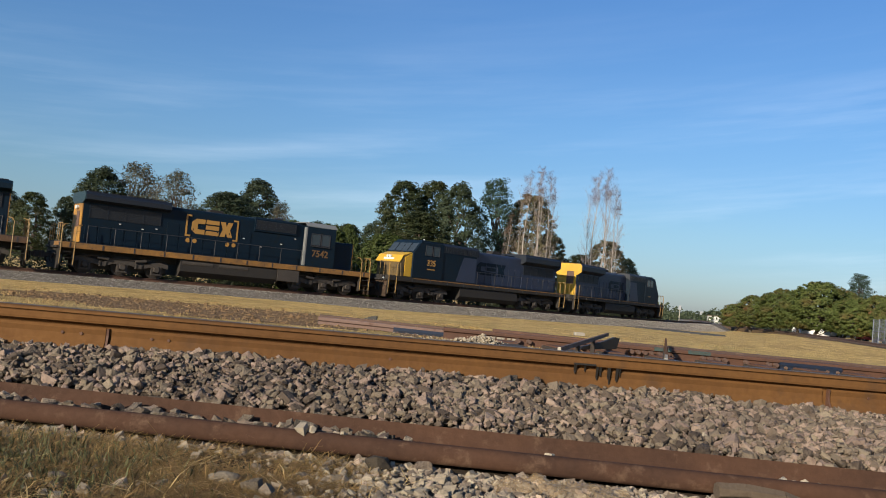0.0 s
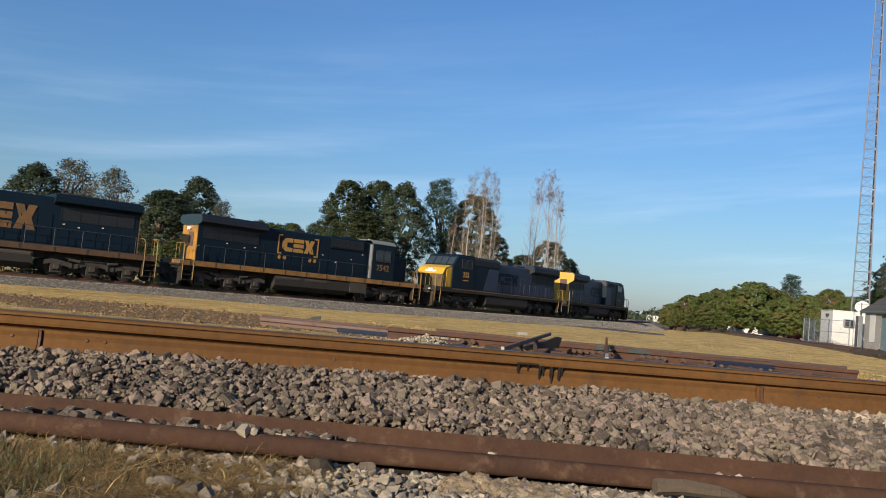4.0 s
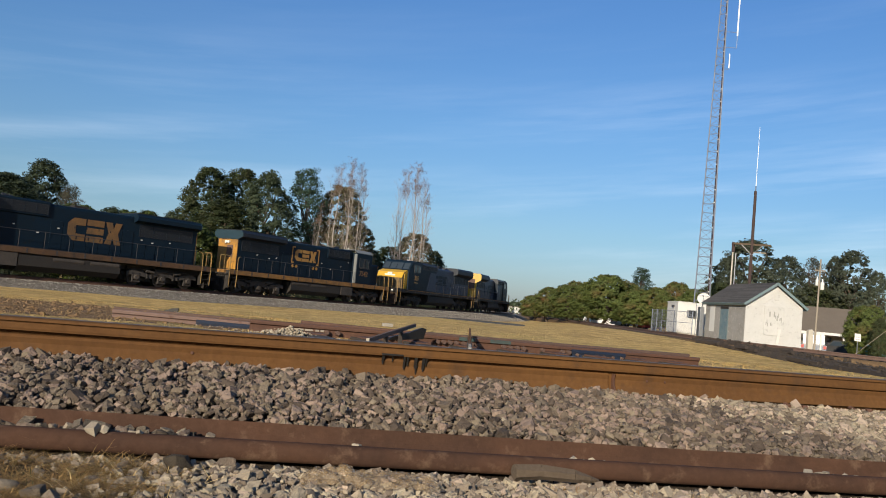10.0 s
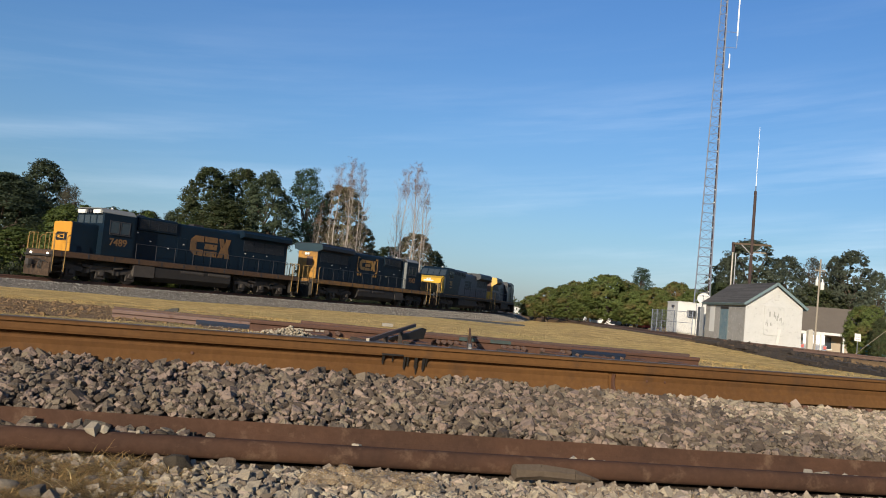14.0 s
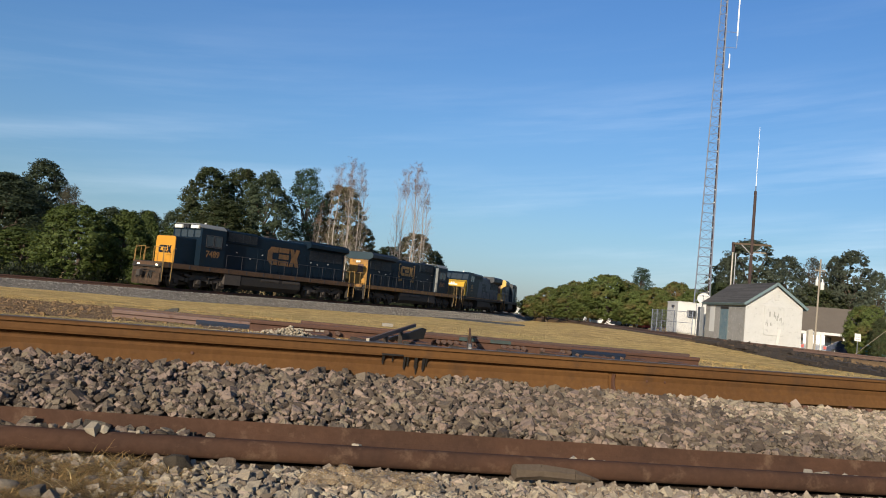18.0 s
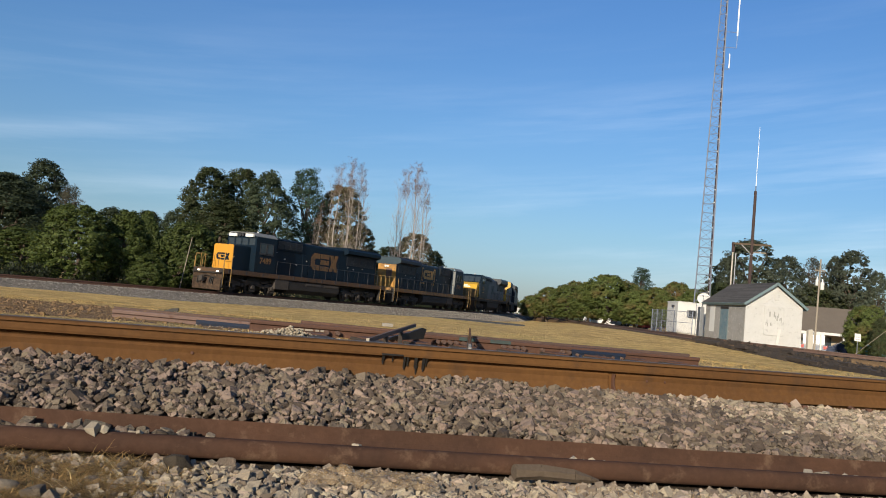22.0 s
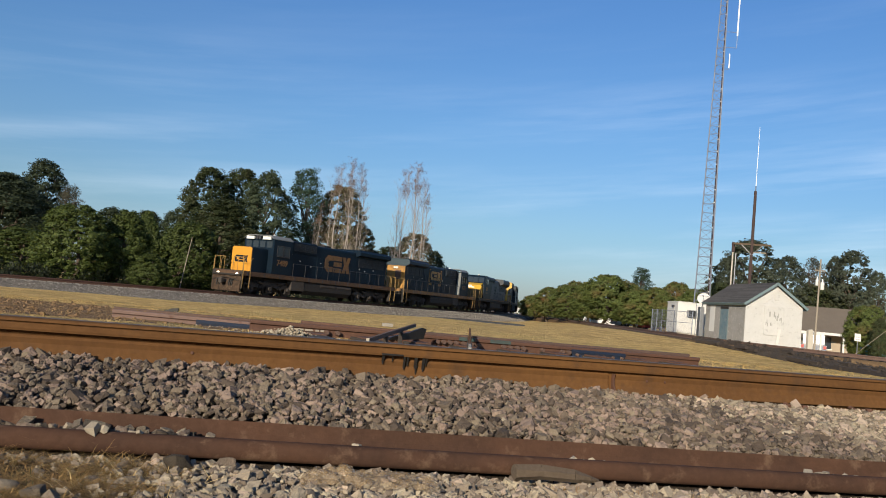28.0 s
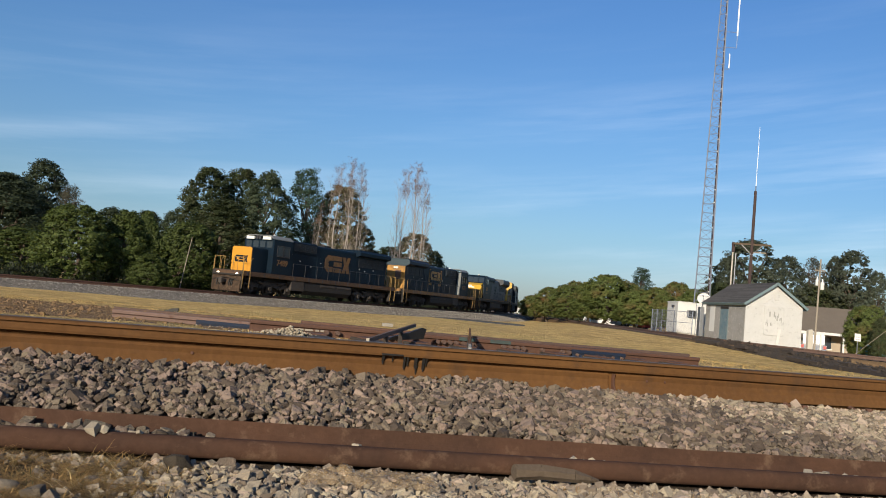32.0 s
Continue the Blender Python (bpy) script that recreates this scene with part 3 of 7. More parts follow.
def build_standing_rail():
    base = thing("standing_rail", "rust-brown standing rail with a worn bright top, bedded in crushed stone", "rail", kind="structure")
    verts, faces, n = [], [], len(standing_profile(0.044))
    for k, p in enumerate(near_path):
        h = 0.044 + 0.013 * float(smoothstep(0.5, 4.5, 2.0 * k - 14))
        v, _ = sweep([p, p + Vector((*RAIL_D, 0))], standing_profile(h))
        verts += v[:n]
    for i in range(len(near_path) - 1):
        faces += [(i * n + j, i * n + (j + 1) % n, (i + 1) * n + (j + 1) % n, (i + 1) * n + j) for j in range(n)]
    faces += [tuple(range(n))[::-1], tuple((len(near_path) - 1) * n + j for j in range(n))]
    sheet("rail_body", verts, faces, M_RUST, base)
    swept("running_surface", offset_path(near_path, 0, 0.0), [(-0.024, 0.1853), (0.020, 0.1853), (0.018, 0.1872), (-0.022, 0.1872)], M_POLISHED, base)
    return base


build_standing_rail()

OLD_PROFILE = [(-0.075, 0.062), (-0.063, 0.064), (-0.055, 0.030), (-0.045, 0.010), (0.030, 0.006), (0.043, 0.008), (0.046, 0.012), (0.048, 0.028), (0.054, 0.034), (0.064, 0.0345), (0.074, 0.032), (0.082, 0.026), (0.087, 0.016), (0.0885, 0.004),
               (0.087, -0.008), (0.082, -0.017), (0.072, -0.021), (0.056, -0.023), (0.042, -0.014), (0.030, -0.007), (-0.045, -0.010), (-0.055, -0.030), (-0.063, -0.064), (-0.075, -0.062)]
old_path = [Vector((*(OLD_P - OLD_N * 0.048 + OLD_D * s), -0.056)) for s in np.arange(-4.5, 9.1, 1.5)]


def build_old_rail():
    base = thing("loose_rail", "old brown rail lying on its side half sunk in gravel", "rail")
    body = swept("rail_body", old_path, OLD_PROFILE, M_FALLEN, base)
    for f in body.data.polygons:
        f.use_smooth = f.index % len(OLD_PROFILE) in range(8, 17)
    # the saw cut in the web, a scale crust and a smear on the head
    for s0, w, h in ((0.02, 0.003, 0.05), (-0.62, 0.002, 0.04)):
        c = OLD_P - OLD_N * 0.048 + OLD_D * s0
        cut = part("saw_cut", boxm(-w, w, -0.075, 0.075 - h, 0.0, 0.0125), M_OIL, base)
        cut.matrix_basis = Matrix.Translation((c[0], c[1], -0.056)) @ Matrix.Rotation(math.atan2(OLD_D[1], OLD_D[0]), 4, "Z")
    return base


build_old_rail()


# ---------------------------------------------------------------- stones, straw and small things close by
def rock_meshes(n, seed, chips=6):
    """Crushed stones of about unit size: knocked-about blocks with sharp broken faces."""
    rnd = random.Random(seed)
    out = []
    for _ in range(n):
        bm = bmesh.new()
        sx, sy, sz = rnd.uniform(0.42, 0.62), rnd.uniform(0.30, 0.46), rnd.uniform(0.22, 0.40)
        shear = rnd.uniform(-0.35, 0.35)
        for a in (-1, 1):
            for b in (-1, 1):
                for c in (-1, 1):
                    k = rnd.uniform(0.62, 0.95)
                    bm.verts.new((sx * a * k * rnd.uniform(0.8, 1.05) + shear * sy * b, sy * b * k * rnd.uniform(0.75, 1.05), sz * c * k * rnd.uniform(0.8, 1.05)))
        for _ in range(chips):
            v = Vector((rnd.gauss(0, 1), rnd.gauss(0, 1), rnd.gauss(0, 1))).normalized() * rnd.uniform(0.92, 1.12)
            bm.verts.new((v.x * sx, v.y * sy, v.z * sz))
        r = bmesh.ops.convex_hull(bm, input=bm.verts)
        bmesh.ops.delete(bm, geom=list({e for e in r["geom_interior"] + r["geom_unused"] if isinstance(e, bmesh.types.BMVert)}), context="VERTS")
        bmesh.ops.recalc_face_normals(bm, faces=bm.faces)
        bm.verts.index_update()
        out.append((np.array([v.co for v in bm.verts]), [tuple(v.index for v in f.verts) for f in bm.faces]))
        bm.free()
    return out


ROCKS = rock_meshes(26, 5)
GRIT_ROCKS = rock_meshes(14, 6, 1)


def scatter_rocks(name, places, material, label, seed, rocks=None):
    """Many stones joined into one heap; places are rows of x, y, z, size."""
    rnd = np.random.RandomState(seed)
    places = np.asarray(places, float)
    rocks = rocks or ROCKS
    kind = rnd.randint(len(rocks), size=len(places))
    vs, fs, n = [], [], 0
    for k, (v, f) in enumerate(rocks):
        p = places[kind == k]
        m = len(p)
        if not m:
            continue
        a, b, c = rnd.uniform(0, 6.283, m), rnd.uniform(-0.7, 0.7, m), rnd.uniform(-0.7, 0.7, m)
        turn = np.array([Euler((q, r, w)).to_matrix() for q, r, w in zip(b, c, a)])
        w = np.einsum("mij,vj->mvi", turn, v) * p[:, 3, None, None] + p[:, None, :3]
        vs.append(w.reshape(-1, 3))
        for i in range(m):
            fs += [tuple(x + n + i * len(v) for x in q) for q in f]
        n += m * len(v)
    me = bpy.data.meshes.new(name)
    me.from_pydata(np.concatenate(vs).tolist(), [], fs)
    me.update()
    me.materials.append(material)
    return tagged(new(name, me), label, "ballast", kind="stuff")


def build_ballast():
    rnd = np.random.RandomState(11)
    N = 104000
    # the shoulder between the two rails: coarse and loose at one end, finer and packed towards the other
    s, w = rnd.uniform(-2.6, 6.0, N), -rnd.uniform(0.05, 1.75, N)
    x, y = (RAIL_P[:, None] + RAIL_D[:, None] * s + RAIL_N[:, None] * w)
    v = (x - OLD_P[0]) * OLD_N[0] + (y - OLD_P[1]) * OLD_N[1]
    packed = smoothstep(2.0, 3.4, s + 0.5 * w)
    ok = (v > 0.036) & (np.abs(np.arctan2(x, y)) < 0.95) & (rnd.uniform(size=N) > 0.10 * packed)
    size = np.minimum(rnd.lognormal(0, 0.42, N) * (0.0205 - 0.0045 * packed), 0.056)
    heap = np.array([noise.noise((a * 2.3, b * 2.3, 3.0)) for a, b in zip(x, y)])
    edge = np.clip((v - 0.036) / 0.10, 0.2, 1)
    z = ground_z(x, y) + (rnd.uniform(-0.014, 0.021, N) * (1 - 0.55 * packed) - 0.005 * packed + 0.024 * np.maximum(heap, -0.30) * (1 - 0.8 * packed)) * edge
    coarse, loose = np.stack([x, y, z, size], 1)[ok], (packed < rnd.uniform(0.25, 0.75, N))[ok]
    # the fine gravel in front of the old rail
    N = 31000
    s, v = rnd.uniform(-2.2, 3.6, N), -rnd.uniform(0.145, 1.25, N)
    x, y = (OLD_P[:, None] + OLD_D[:, None] * s + OLD_N[:, None] * v)
    straw = smoothstep(0.42, 0.85, -x) * smoothstep(0.14, 0.3, -v)
    ok = (y > 0.9) & (rnd.uniform(size=N) > 0.94 * straw)
    size = np.minimum(rnd.lognormal(0, 0.42, N) * 0.0195, 0.050)
    fine = np.stack([x, y, ground_z(x, y) + rnd.uniform(-0.006, 0.009, N), size], 1)[ok]
    # a scatter beyond the standing rail
    N = 1800
    s, w = rnd.uniform(-3, 8, N), rnd.uniform(0.08, 0.6, N)
    x, y = (RAIL_P[:, None] + RAIL_D[:, None] * s + RAIL_N[:, None] * w)
    far = np.stack([x, y, ground_z(x, y), rnd.uniform(0.018, 0.045, N)], 1)
    # the shoulder of the main line that faces the camera
    N = 26000
    s, w = rnd.uniform(-62, 75, N), rnd.uniform(1.0, 4.0, N)
    lx, ly, lh = (np.interp(s, LINE[:, 0], LINE[:, i]) for i in (1, 2, 3))
    x, y = lx + w * np.sin(lh), ly - w * np.cos(lh)
    z = -0.2035 + 0.00399 * s - 0.19 + np.interp(w, [1.3, 1.95, 3.0, 3.7, 5.0], [-0.03, -0.02, -0.42, -0.66, -1.2])
    bed = np.stack([x, y, z + rnd.uniform(-0.03, 0.03, N), rnd.uniform(0.04, 0.095, N)], 1)
    return coarse[loose], coarse[~loose], fine, far, bed


COARSE, PACKED, FINE, FARSTONES, BEDSTONES = build_ballast()


# ---------------------------------------------------------------- locomotives (x towards the cab's front, z from the top of the rails)
def text_mesh(body, size, material, depth=0.006):
    cu = bpy.data.curves.new("lettering", "FONT")
    cu.body, cu.size, cu.extrude, cu.align_x, cu.align_y = body, size, depth, "CENTER", "CENTER"
    cu.offset = size * 0.02
    ob = new("lettering", cu)
    me = bpy.data.meshes.new_from_object(ob.evaluated_get(bpy.context.evaluated_depsgraph_get()))
    bpy.data.objects.remove(ob)
    me.materials.clear()
    me.materials.append(material)
    return me


def lettering(name, body, size, material, parent, x, y, z, side, label=""):
    """Raised painted characters on a body side; side -1 or 1 is the side that they face."""
    ob = new(name, text_mesh(body, size, material))
    ob.parent = parent
    ob.matrix_basis = pose(x, y, z, 90, 0, 0 if side < 0 else 180)
    if label:
        ob["label"] = label
    return ob


WHEEL_R = 0.533


def wheel_bm():
    """A wheelset: two flanged wheels on an axle."""
    bm = bmesh.new()
    tube(bm, (0, -0.95, 0), (0, 0.95, 0), 0.09, 0.09, 10)
    for s in (-1, 1):
        tube(bm, (0, s * 0.70, 0), (0, s * 0.83, 0), WHEEL_R, WHEEL_R, 28)
        tube(bm, (0, s * 0.665, 0), (0, s * 0.70, 0), WHEEL_R + 0.028, WHEEL_R + 0.02, 28)
        tube(bm, (0, s * 0.83, 0), (0, s * 0.845, 0), WHEEL_R * 0.86, WHEEL_R * 0.8, 28)
        tube(bm, (0, s * 0.84, 0), (0, s * 0.93, 0), 0.16, 0.14, 12)
        for k in range(6):
            a = k * math.pi / 3
            tube(bm, (0.30 * math.cos(a), s * 0.835, 0.30 * math.sin(a)), (0.30 * math.cos(a), s * 0.856, 0.30 * math.sin(a)), 0.055, 0.05, 8)
    return bm


WHEEL_MESH = mesh_of("wheelset", wheel_bm(), M_WHEEL)
AXLES = (-1.98, 0.05, 1.98)


def side_frame_bm(s):
    """The cast side of a three-axle truck, with its pedestals, boxes and springs."""
    bm = bmesh.new()
    y0, y1 = sorted((s * 0.98, s * 1.12))
    top = [(-2.65, 0.62), (-2.65, 0.86), (-2.2, 0.98), (-1.5, 0.86), (-1.0, 0.74), (-0.5, 0.98), (0.0, 1.02), (0.55, 0.98), (1.0, 0.74), (1.5, 0.86), (2.2, 0.98), (2.65, 0.86), (2.65, 0.62)]
    low = [(2.2, 0.72), (1.5, 0.60), (1.0, 0.50), (0.5, 0.66), (0.0, 0.72), (-0.5, 0.66), (-1.0, 0.50), (-1.5, 0.60), (-2.2, 0.72)]
    prism(bm, top + low, y0, y1, "y")
    for a in AXLES:
        box(bm, a - 0.30, a - 0.19, y0, y1, 0.30, 0.80)
        box(bm, a + 0.19, a + 0.30, y0, y1, 0.30, 0.80)
        box(bm, a - 0.30, a + 0.30, y0, y1, 0.22, 0.31)
    return bm


def box_bm(s, a):
    bm = bmesh.new()
    tube(bm, (a, s * 1.0, 0.53), (a, s * 1.24, 0.53), 0.17, 0.15, 14)
    box(bm, a - 0.17, a + 0.17, *sorted((s * 0.95, s * 1.16)), 0.40, 0.70, bevel=0.02)
    return bm


def spring_bm():
    bm = bmesh.new()
    tube(bm, (0, 0, 0.02), (0, 0, 0.25), 0.05, 0.05, 8)
    for k in range(5):
        tube(bm, (0, 0, 0.055 * k), (0, 0, 0.035 + 0.055 * k), 0.10, 0.10, 10)
    return bm


SPRING_MESH = mesh_of("spring", spring_bm(), M_UNDER)


TRUCK_MESHES = {s: (mesh_of("side_frame", side_frame_bm(s), M_TRUCK), [mesh_of("journal_box", box_bm(s, a), M_TRUCK) for a in AXLES]) for s in (-1, 1)}


def truck(parent, x):
    """A truck as one part; its wheelsets are parts that turn."""
    bm = boxm(-2.4, 2.4, -0.62, 0.62, 0.28, 1.25, bevel=0.05)
    box(bm, -0.5, 0.5, -0.95, 0.95, 0.85, 1.15)
    for a in AXLES:
        box(bm, a + 0.1, a + 0.75, -0.5, 0.5, 0.32, 0.85)
    ob = part("truck", bm, M_UNDER, parent, "grimy black three-axle truck")
    ob.location = (x, 0, 0)
    for s in (-1, 1):
        frame_me, boxes = TRUCK_MESHES[s]
        new("side_frame", frame_me).parent = ob
        for b in boxes:
            new("journal_box", b).parent = ob
        for a in (-1.16, -0.84, 0.84, 1.16):
            o = new("spring", SPRING_MESH)
            o.parent, o.location = ob, (a, s * 1.06, 0.50)
        bm = bmesh.new()
        tube(bm, (-1.35, s * 1.16, 0.98), (-0.75, s * 1.16, 0.90), 0.09, 0.09, 10)
        tube(bm, (1.35, s * 1.16, 0.98), (0.75, s * 1.16, 0.90), 0.09, 0.09, 10)
        pipe(bm, [(-2.5, s * 1.14, 0.95), (-1.6, s * 1.18, 1.05), (-0.6, s * 1.18, 0.98), (0.6, s * 1.18, 0.98), (1.6, s * 1.18, 1.05)], 0.02)
        part("brake_cylinder", bm, M_TRUCK, ob)
    wheels = []
    for a in AXLES:
        w = new("wheelset", WHEEL_MESH)
        w.parent = ob
        w.location = (a, 0, WHEEL_R)
        wheels.append(w)
    return ob, wheels


def rounded(w, zlo, zhi, r):
    """The outline (y, z) of a hood: upright sides and rounded top corners."""
    pts = [(-w, zlo), (-w, zhi - r)]
    for k in range(1, 5):
        a = k / 5 * math.pi / 2
        pts.append((-w + r * (1 - math.cos(a)), zhi - r + r * math.sin(a)))
    pts += [(-w + r, zhi)]
    return pts + [(-a, b) for a, b in pts[::-1]]


def handrail(parent, pts, r, material, name="handrail", sides=6):
    return part(name, pipe(bmesh.new(), pts, r, sides), material, parent)


def end_gear(base, L, s, pilot, rail_mat):
    """Coupler, pilot, steps, hoses and corner rails at one end; s is 1 at the front."""
    e = L / 2 - 0.72
    bm = prism(bmesh.new(), [(-1.42, 1.30), (-1.42, 0.55), (-1.15, 0.16), (1.15, 0.16), (1.42, 0.55), (1.42, 1.30)], s * (e - 0.06), s * (e + 0.03), "x")
    if pilot:
        bm.free()
        bm = bmesh.new()
        for k in (-1, 1):
            prism(bm, [(0, 0.95), (k * 1.42, 0.95), (k * 1.42, 0.14), (0, 0.14)], s * (e + 0.02), s * (e + 0.10), "x")
        for v in bm.verts:
            v.co.x += s * 0.22 * (1 - abs(v.co.y) / 1.42) * (1.1 - v.co.z)
        box(bm, *sorted((s * (e - 0.06), s * (e + 0.04))), -1.45, 1.45, 0.95, 1.32)
    part("plow" if pilot else "pilot_plate", bm, M_PLOW if pilot else M_UNDER, base, "grimy brown steel snow plow" if pilot else "")
    bm = boxm(*sorted((s * e, s * (e + 0.55))), -0.11, 0.11, 0.74, 0.98, bevel=0.03)
    box(bm, *sorted((s * (e + 0.45), s * (e + 0.72))), -0.17, 0.17, 0.68, 1.06, bevel=0.05)
    part("coupler", bm, M_TRUCK, base)
    for k in (-1, 1):
        for j in range(3):
            y = k * (0.45 + 0.16 * j)
            part("air_hose", pipe(bmesh.new(), [(s * e, y, 1.05), (s * (e + 0.22), y, 0.95), (s * (e + 0.26), y, 0.62), (s * (e + 0.16), y, 0.45)], 0.03), M_RUBBER, base)
    part("end_platform", boxm(*sorted((s * (e - 0.1), s * (e + 0.18))), -1.40, 1.40, 1.30, 1.42, bevel=0.02), M_UNDER, base)
    part("uncoupling_lever", pipe(bmesh.new(), [(s * (e + 0.14), -1.3, 0.92), (s * (e + 0.2), -0.3, 1.12), (s * (e + 0.2), 0.3, 1.12), (s * (e + 0.14), 1.3, 0.92)], 0.025), M_UNDER, base)
    for k in (-1, 1):
        for z in (0.42, 0.76, 1.10, 1.40):
            part("step", boxm(*sorted((s * (e - 0.72), s * (e - 0.02))), *sorted((k * 1.18, k * 1.50)), z, z + 0.035), M_UNDER, base)
        for x0 in (e - 0.76, e - 0.02):
            part("step_side", boxm(*sorted((s * x0, s * (x0 + 0.04))), *sorted((k * 1.18, k * 1.52)), 0.36, 1.62), M_UNDER, base)
        for xx in (e - 0.02, e - 0.74):
            handrail(base, [(s * xx, k * 1.50, 0.42), (s * xx, k * 1.53, 1.3), (s * xx, k * 1.50, 2.45), (s * (xx - 0.12), k * 1.46, 2.62), (s * (xx - 0.3), k * 1.40, 2.65)], 0.026, rail_mat, "grab_rail")
    for y in (-1.45, -0.9, -0.45, 0.45, 0.9, 1.45):
        handrail(base, [(s * (e - 0.02), y, 1.65), (s * (e - 0.02), y, 2.68)], 0.02, rail_mat, "stanchion")
    for k in (-1, 1):
        handrail(base, [(s * (e - 0.02), k * 1.45, 2.68), (s * (e - 0.02), k * 0.45, 2.68)], 0.02, rail_mat)


def walkway_rails(base, x0, x1, mat, step=1.55):
    for k in (-1, 1):
        n = max(2, round((x1 - x0) / step))
        for i in range(n + 1):
            x = x0 + (x1 - x0) * i / n
            handrail(base, [(x, k * 1.50, 1.55), (x, k * 1.50, 2.66)], 0.018, mat, "stanchion")
        handrail(base, [(x0, k * 1.50, 2.66), (x1, k * 1.50, 2.66)], 0.018, mat)


DOOR_MESH = {}


def hood_doors(base, x0, x1, w, z0, z1, mat, width=0.78):
    """Tall access doors in a row on both sides of a hood, each with its latch."""
    n = max(1, round((x1 - x0) / width))
    dw = (x1 - x0) / n
    for k in (-1, 1):
        for i in range(n):
            key = (round(dw, 3), z0, z1, mat.name, k)
            if key not in DOOR_MESH:
                bm = boxm(-dw / 2 + 0.025, dw / 2 - 0.025, *sorted((k * 0.0, k * 0.028)), z0, z1, bevel=0.008)
                box(bm, dw / 2 - 0.12, dw / 2 - 0.06, *sorted((k * 0.028, k * 0.05)), z0 + 0.7, z0 + 0.9)
                for zz in (z0 + 0.25, z1 - 0.25):
                    box(bm, -dw / 2 + 0.03, -dw / 2 + 0.08, *sorted((k * 0.028, k * 0.045)), zz - 0.06, zz + 0.06)
                DOOR_MESH[key] = mesh_of("hood_door", bm, mat)
            ob = new("hood_door", DOOR_MESH[key])
            ob.parent, ob.location = base, (x0 + dw * (i + 0.5), k * w, 0)


def grille(parent, x0, x1, y, z0, z1, s, slats=9, name="grille"):
    """A louvred opening on a side: dark backing and slats."""
    bm = boxm(x0, x1, *sorted((y, y + s * 0.012)), z0, z1)
    ob = part(name, bm, M_GRILLE, parent)
    bm = bmesh.new()
    for i in range(slats):
        z = z0 + (z1 - z0) * (i + 0.5) / slats
        box(bm, x0, x1, *sorted((y + s * 0.010, y + s * 0.035)), z - 0.012, z + 0.012)
    for i in range(5):
        x = x0 + (x1 - x0) * i / 4
        box(bm, x - 0.02, x + 0.02, *sorted((y + s * 0.010, y + s * 0.040)), z0, z1)
    part("slat", bm, M_ROOFBLUE, ob)
    return ob


def window(parent, x0, x1, y, z0, z1, s, bright=False):
    """A side window: rubber frame with a dark pane."""
    bm = boxm(x0, x1, *sorted((y - s * 0.01, y + s * 0.010)), z0, z1)
    ob = part("window", bm, M_GLASS, parent, "dark cab window")
    bm = bmesh.new()
    t = 0.045
    for a, b, c, d in ((x0 - t, x1 + t, z0 - t, z0), (x0 - t, x1 + t, z1, z1 + t), (x0 - t, x0, z0, z1), (x1, x1 + t, z0, z1)):
        box(bm, a, b, *sorted((y - s * 0.01, y + s * 0.028)), c, d)
    part("window_frame", bm, M_DARKRAIL, ob)
    return ob


def emblem(base, x, z, h, w, y, s, mat, bracket=False):
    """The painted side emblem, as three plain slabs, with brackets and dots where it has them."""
    lw = w / 3
    for i in range(3):
        cx = x - s * (lw * (i + 0.5) - w / 2)
        bm = bmesh.new()
        a, b, c, d = cx - lw * 0.46, cx + lw * 0.46, z - h / 2, z + h / 2
        q = 0.30 * lw
        ya, yb = sorted((y, y + s * 0.012))
        if i == 0 and s > 0:
            prism(bm, [(b - q, c), (a, c), (a, c + h * 0.30), (b - q * 1.4, c + h * 0.32), (b - q * 1.4, d - h * 0.32), (a, d - h * 0.30), (a, d), (b - q, d), (b, d - h * 0.25), (b, c + h * 0.25)], ya, yb)
        elif i == 0:
            prism(bm, [(a + q, c), (b, c), (b, c + h * 0.30), (a + q * 1.4, c + h * 0.32), (a + q * 1.4, d - h * 0.32), (b, d - h * 0.30), (b, d), (a + q, d), (a, d - h * 0.25), (a, c + h * 0.25)], ya, yb)
        elif i == 1:
            box(bm, a, b, ya, yb, c, c + h * 0.27)
            box(bm, a, b, ya, yb, c + h * 0.365, c + h * 0.635)
            box(bm, a, b, ya, yb, d - h * 0.27, d)
        else:
            prism(bm, [(a, c), (a + lw * 0.36, c), (cx, c + h * 0.30), (b - lw * 0.36, c), (b, c), (b - lw * 0.2, z), (b, d), (b - lw * 0.36, d), (cx, d - h * 0.30), (a + lw * 0.36, d), (a, d), (a + lw * 0.2, z)], ya, yb)
        part("emblem", bm, mat, base, "painted emblem block")
    if bracket:
        for k in (-1, 1):
            bx = x + k * (w / 2 + 0.28)
            bm = bmesh.new()
            ya, yb = sorted((y, y + s * 0.012))
            box(bm, bx - 0.05, bx + 0.05, ya, yb, z - h * 0.72, z + h * 0.72)
            for zz in (z - h * 0.72, z + h * 0.72 - 0.1):
                box(bm, *sorted((bx, bx - k * 0.28)), ya, yb, zz, zz + 0.1)
            part("emblem_bracket", bm, mat, base)
            for dx in (0.16, 0.58):
                bm = bmesh.new()
                tube(bm, (bx - k * dx, y, z - h * 0.98), (bx - k * dx, y + s * 0.014, z - h * 0.98), 0.13, 0.13, 14)
                part("emblem_dot", bm, mat, base)


BRACKET_MESH = mesh_of("sill_bracket", boxm(-0.04, 0.04, -0.0075, 0.0075, -0.14, 0.14), M_DARKRAIL)


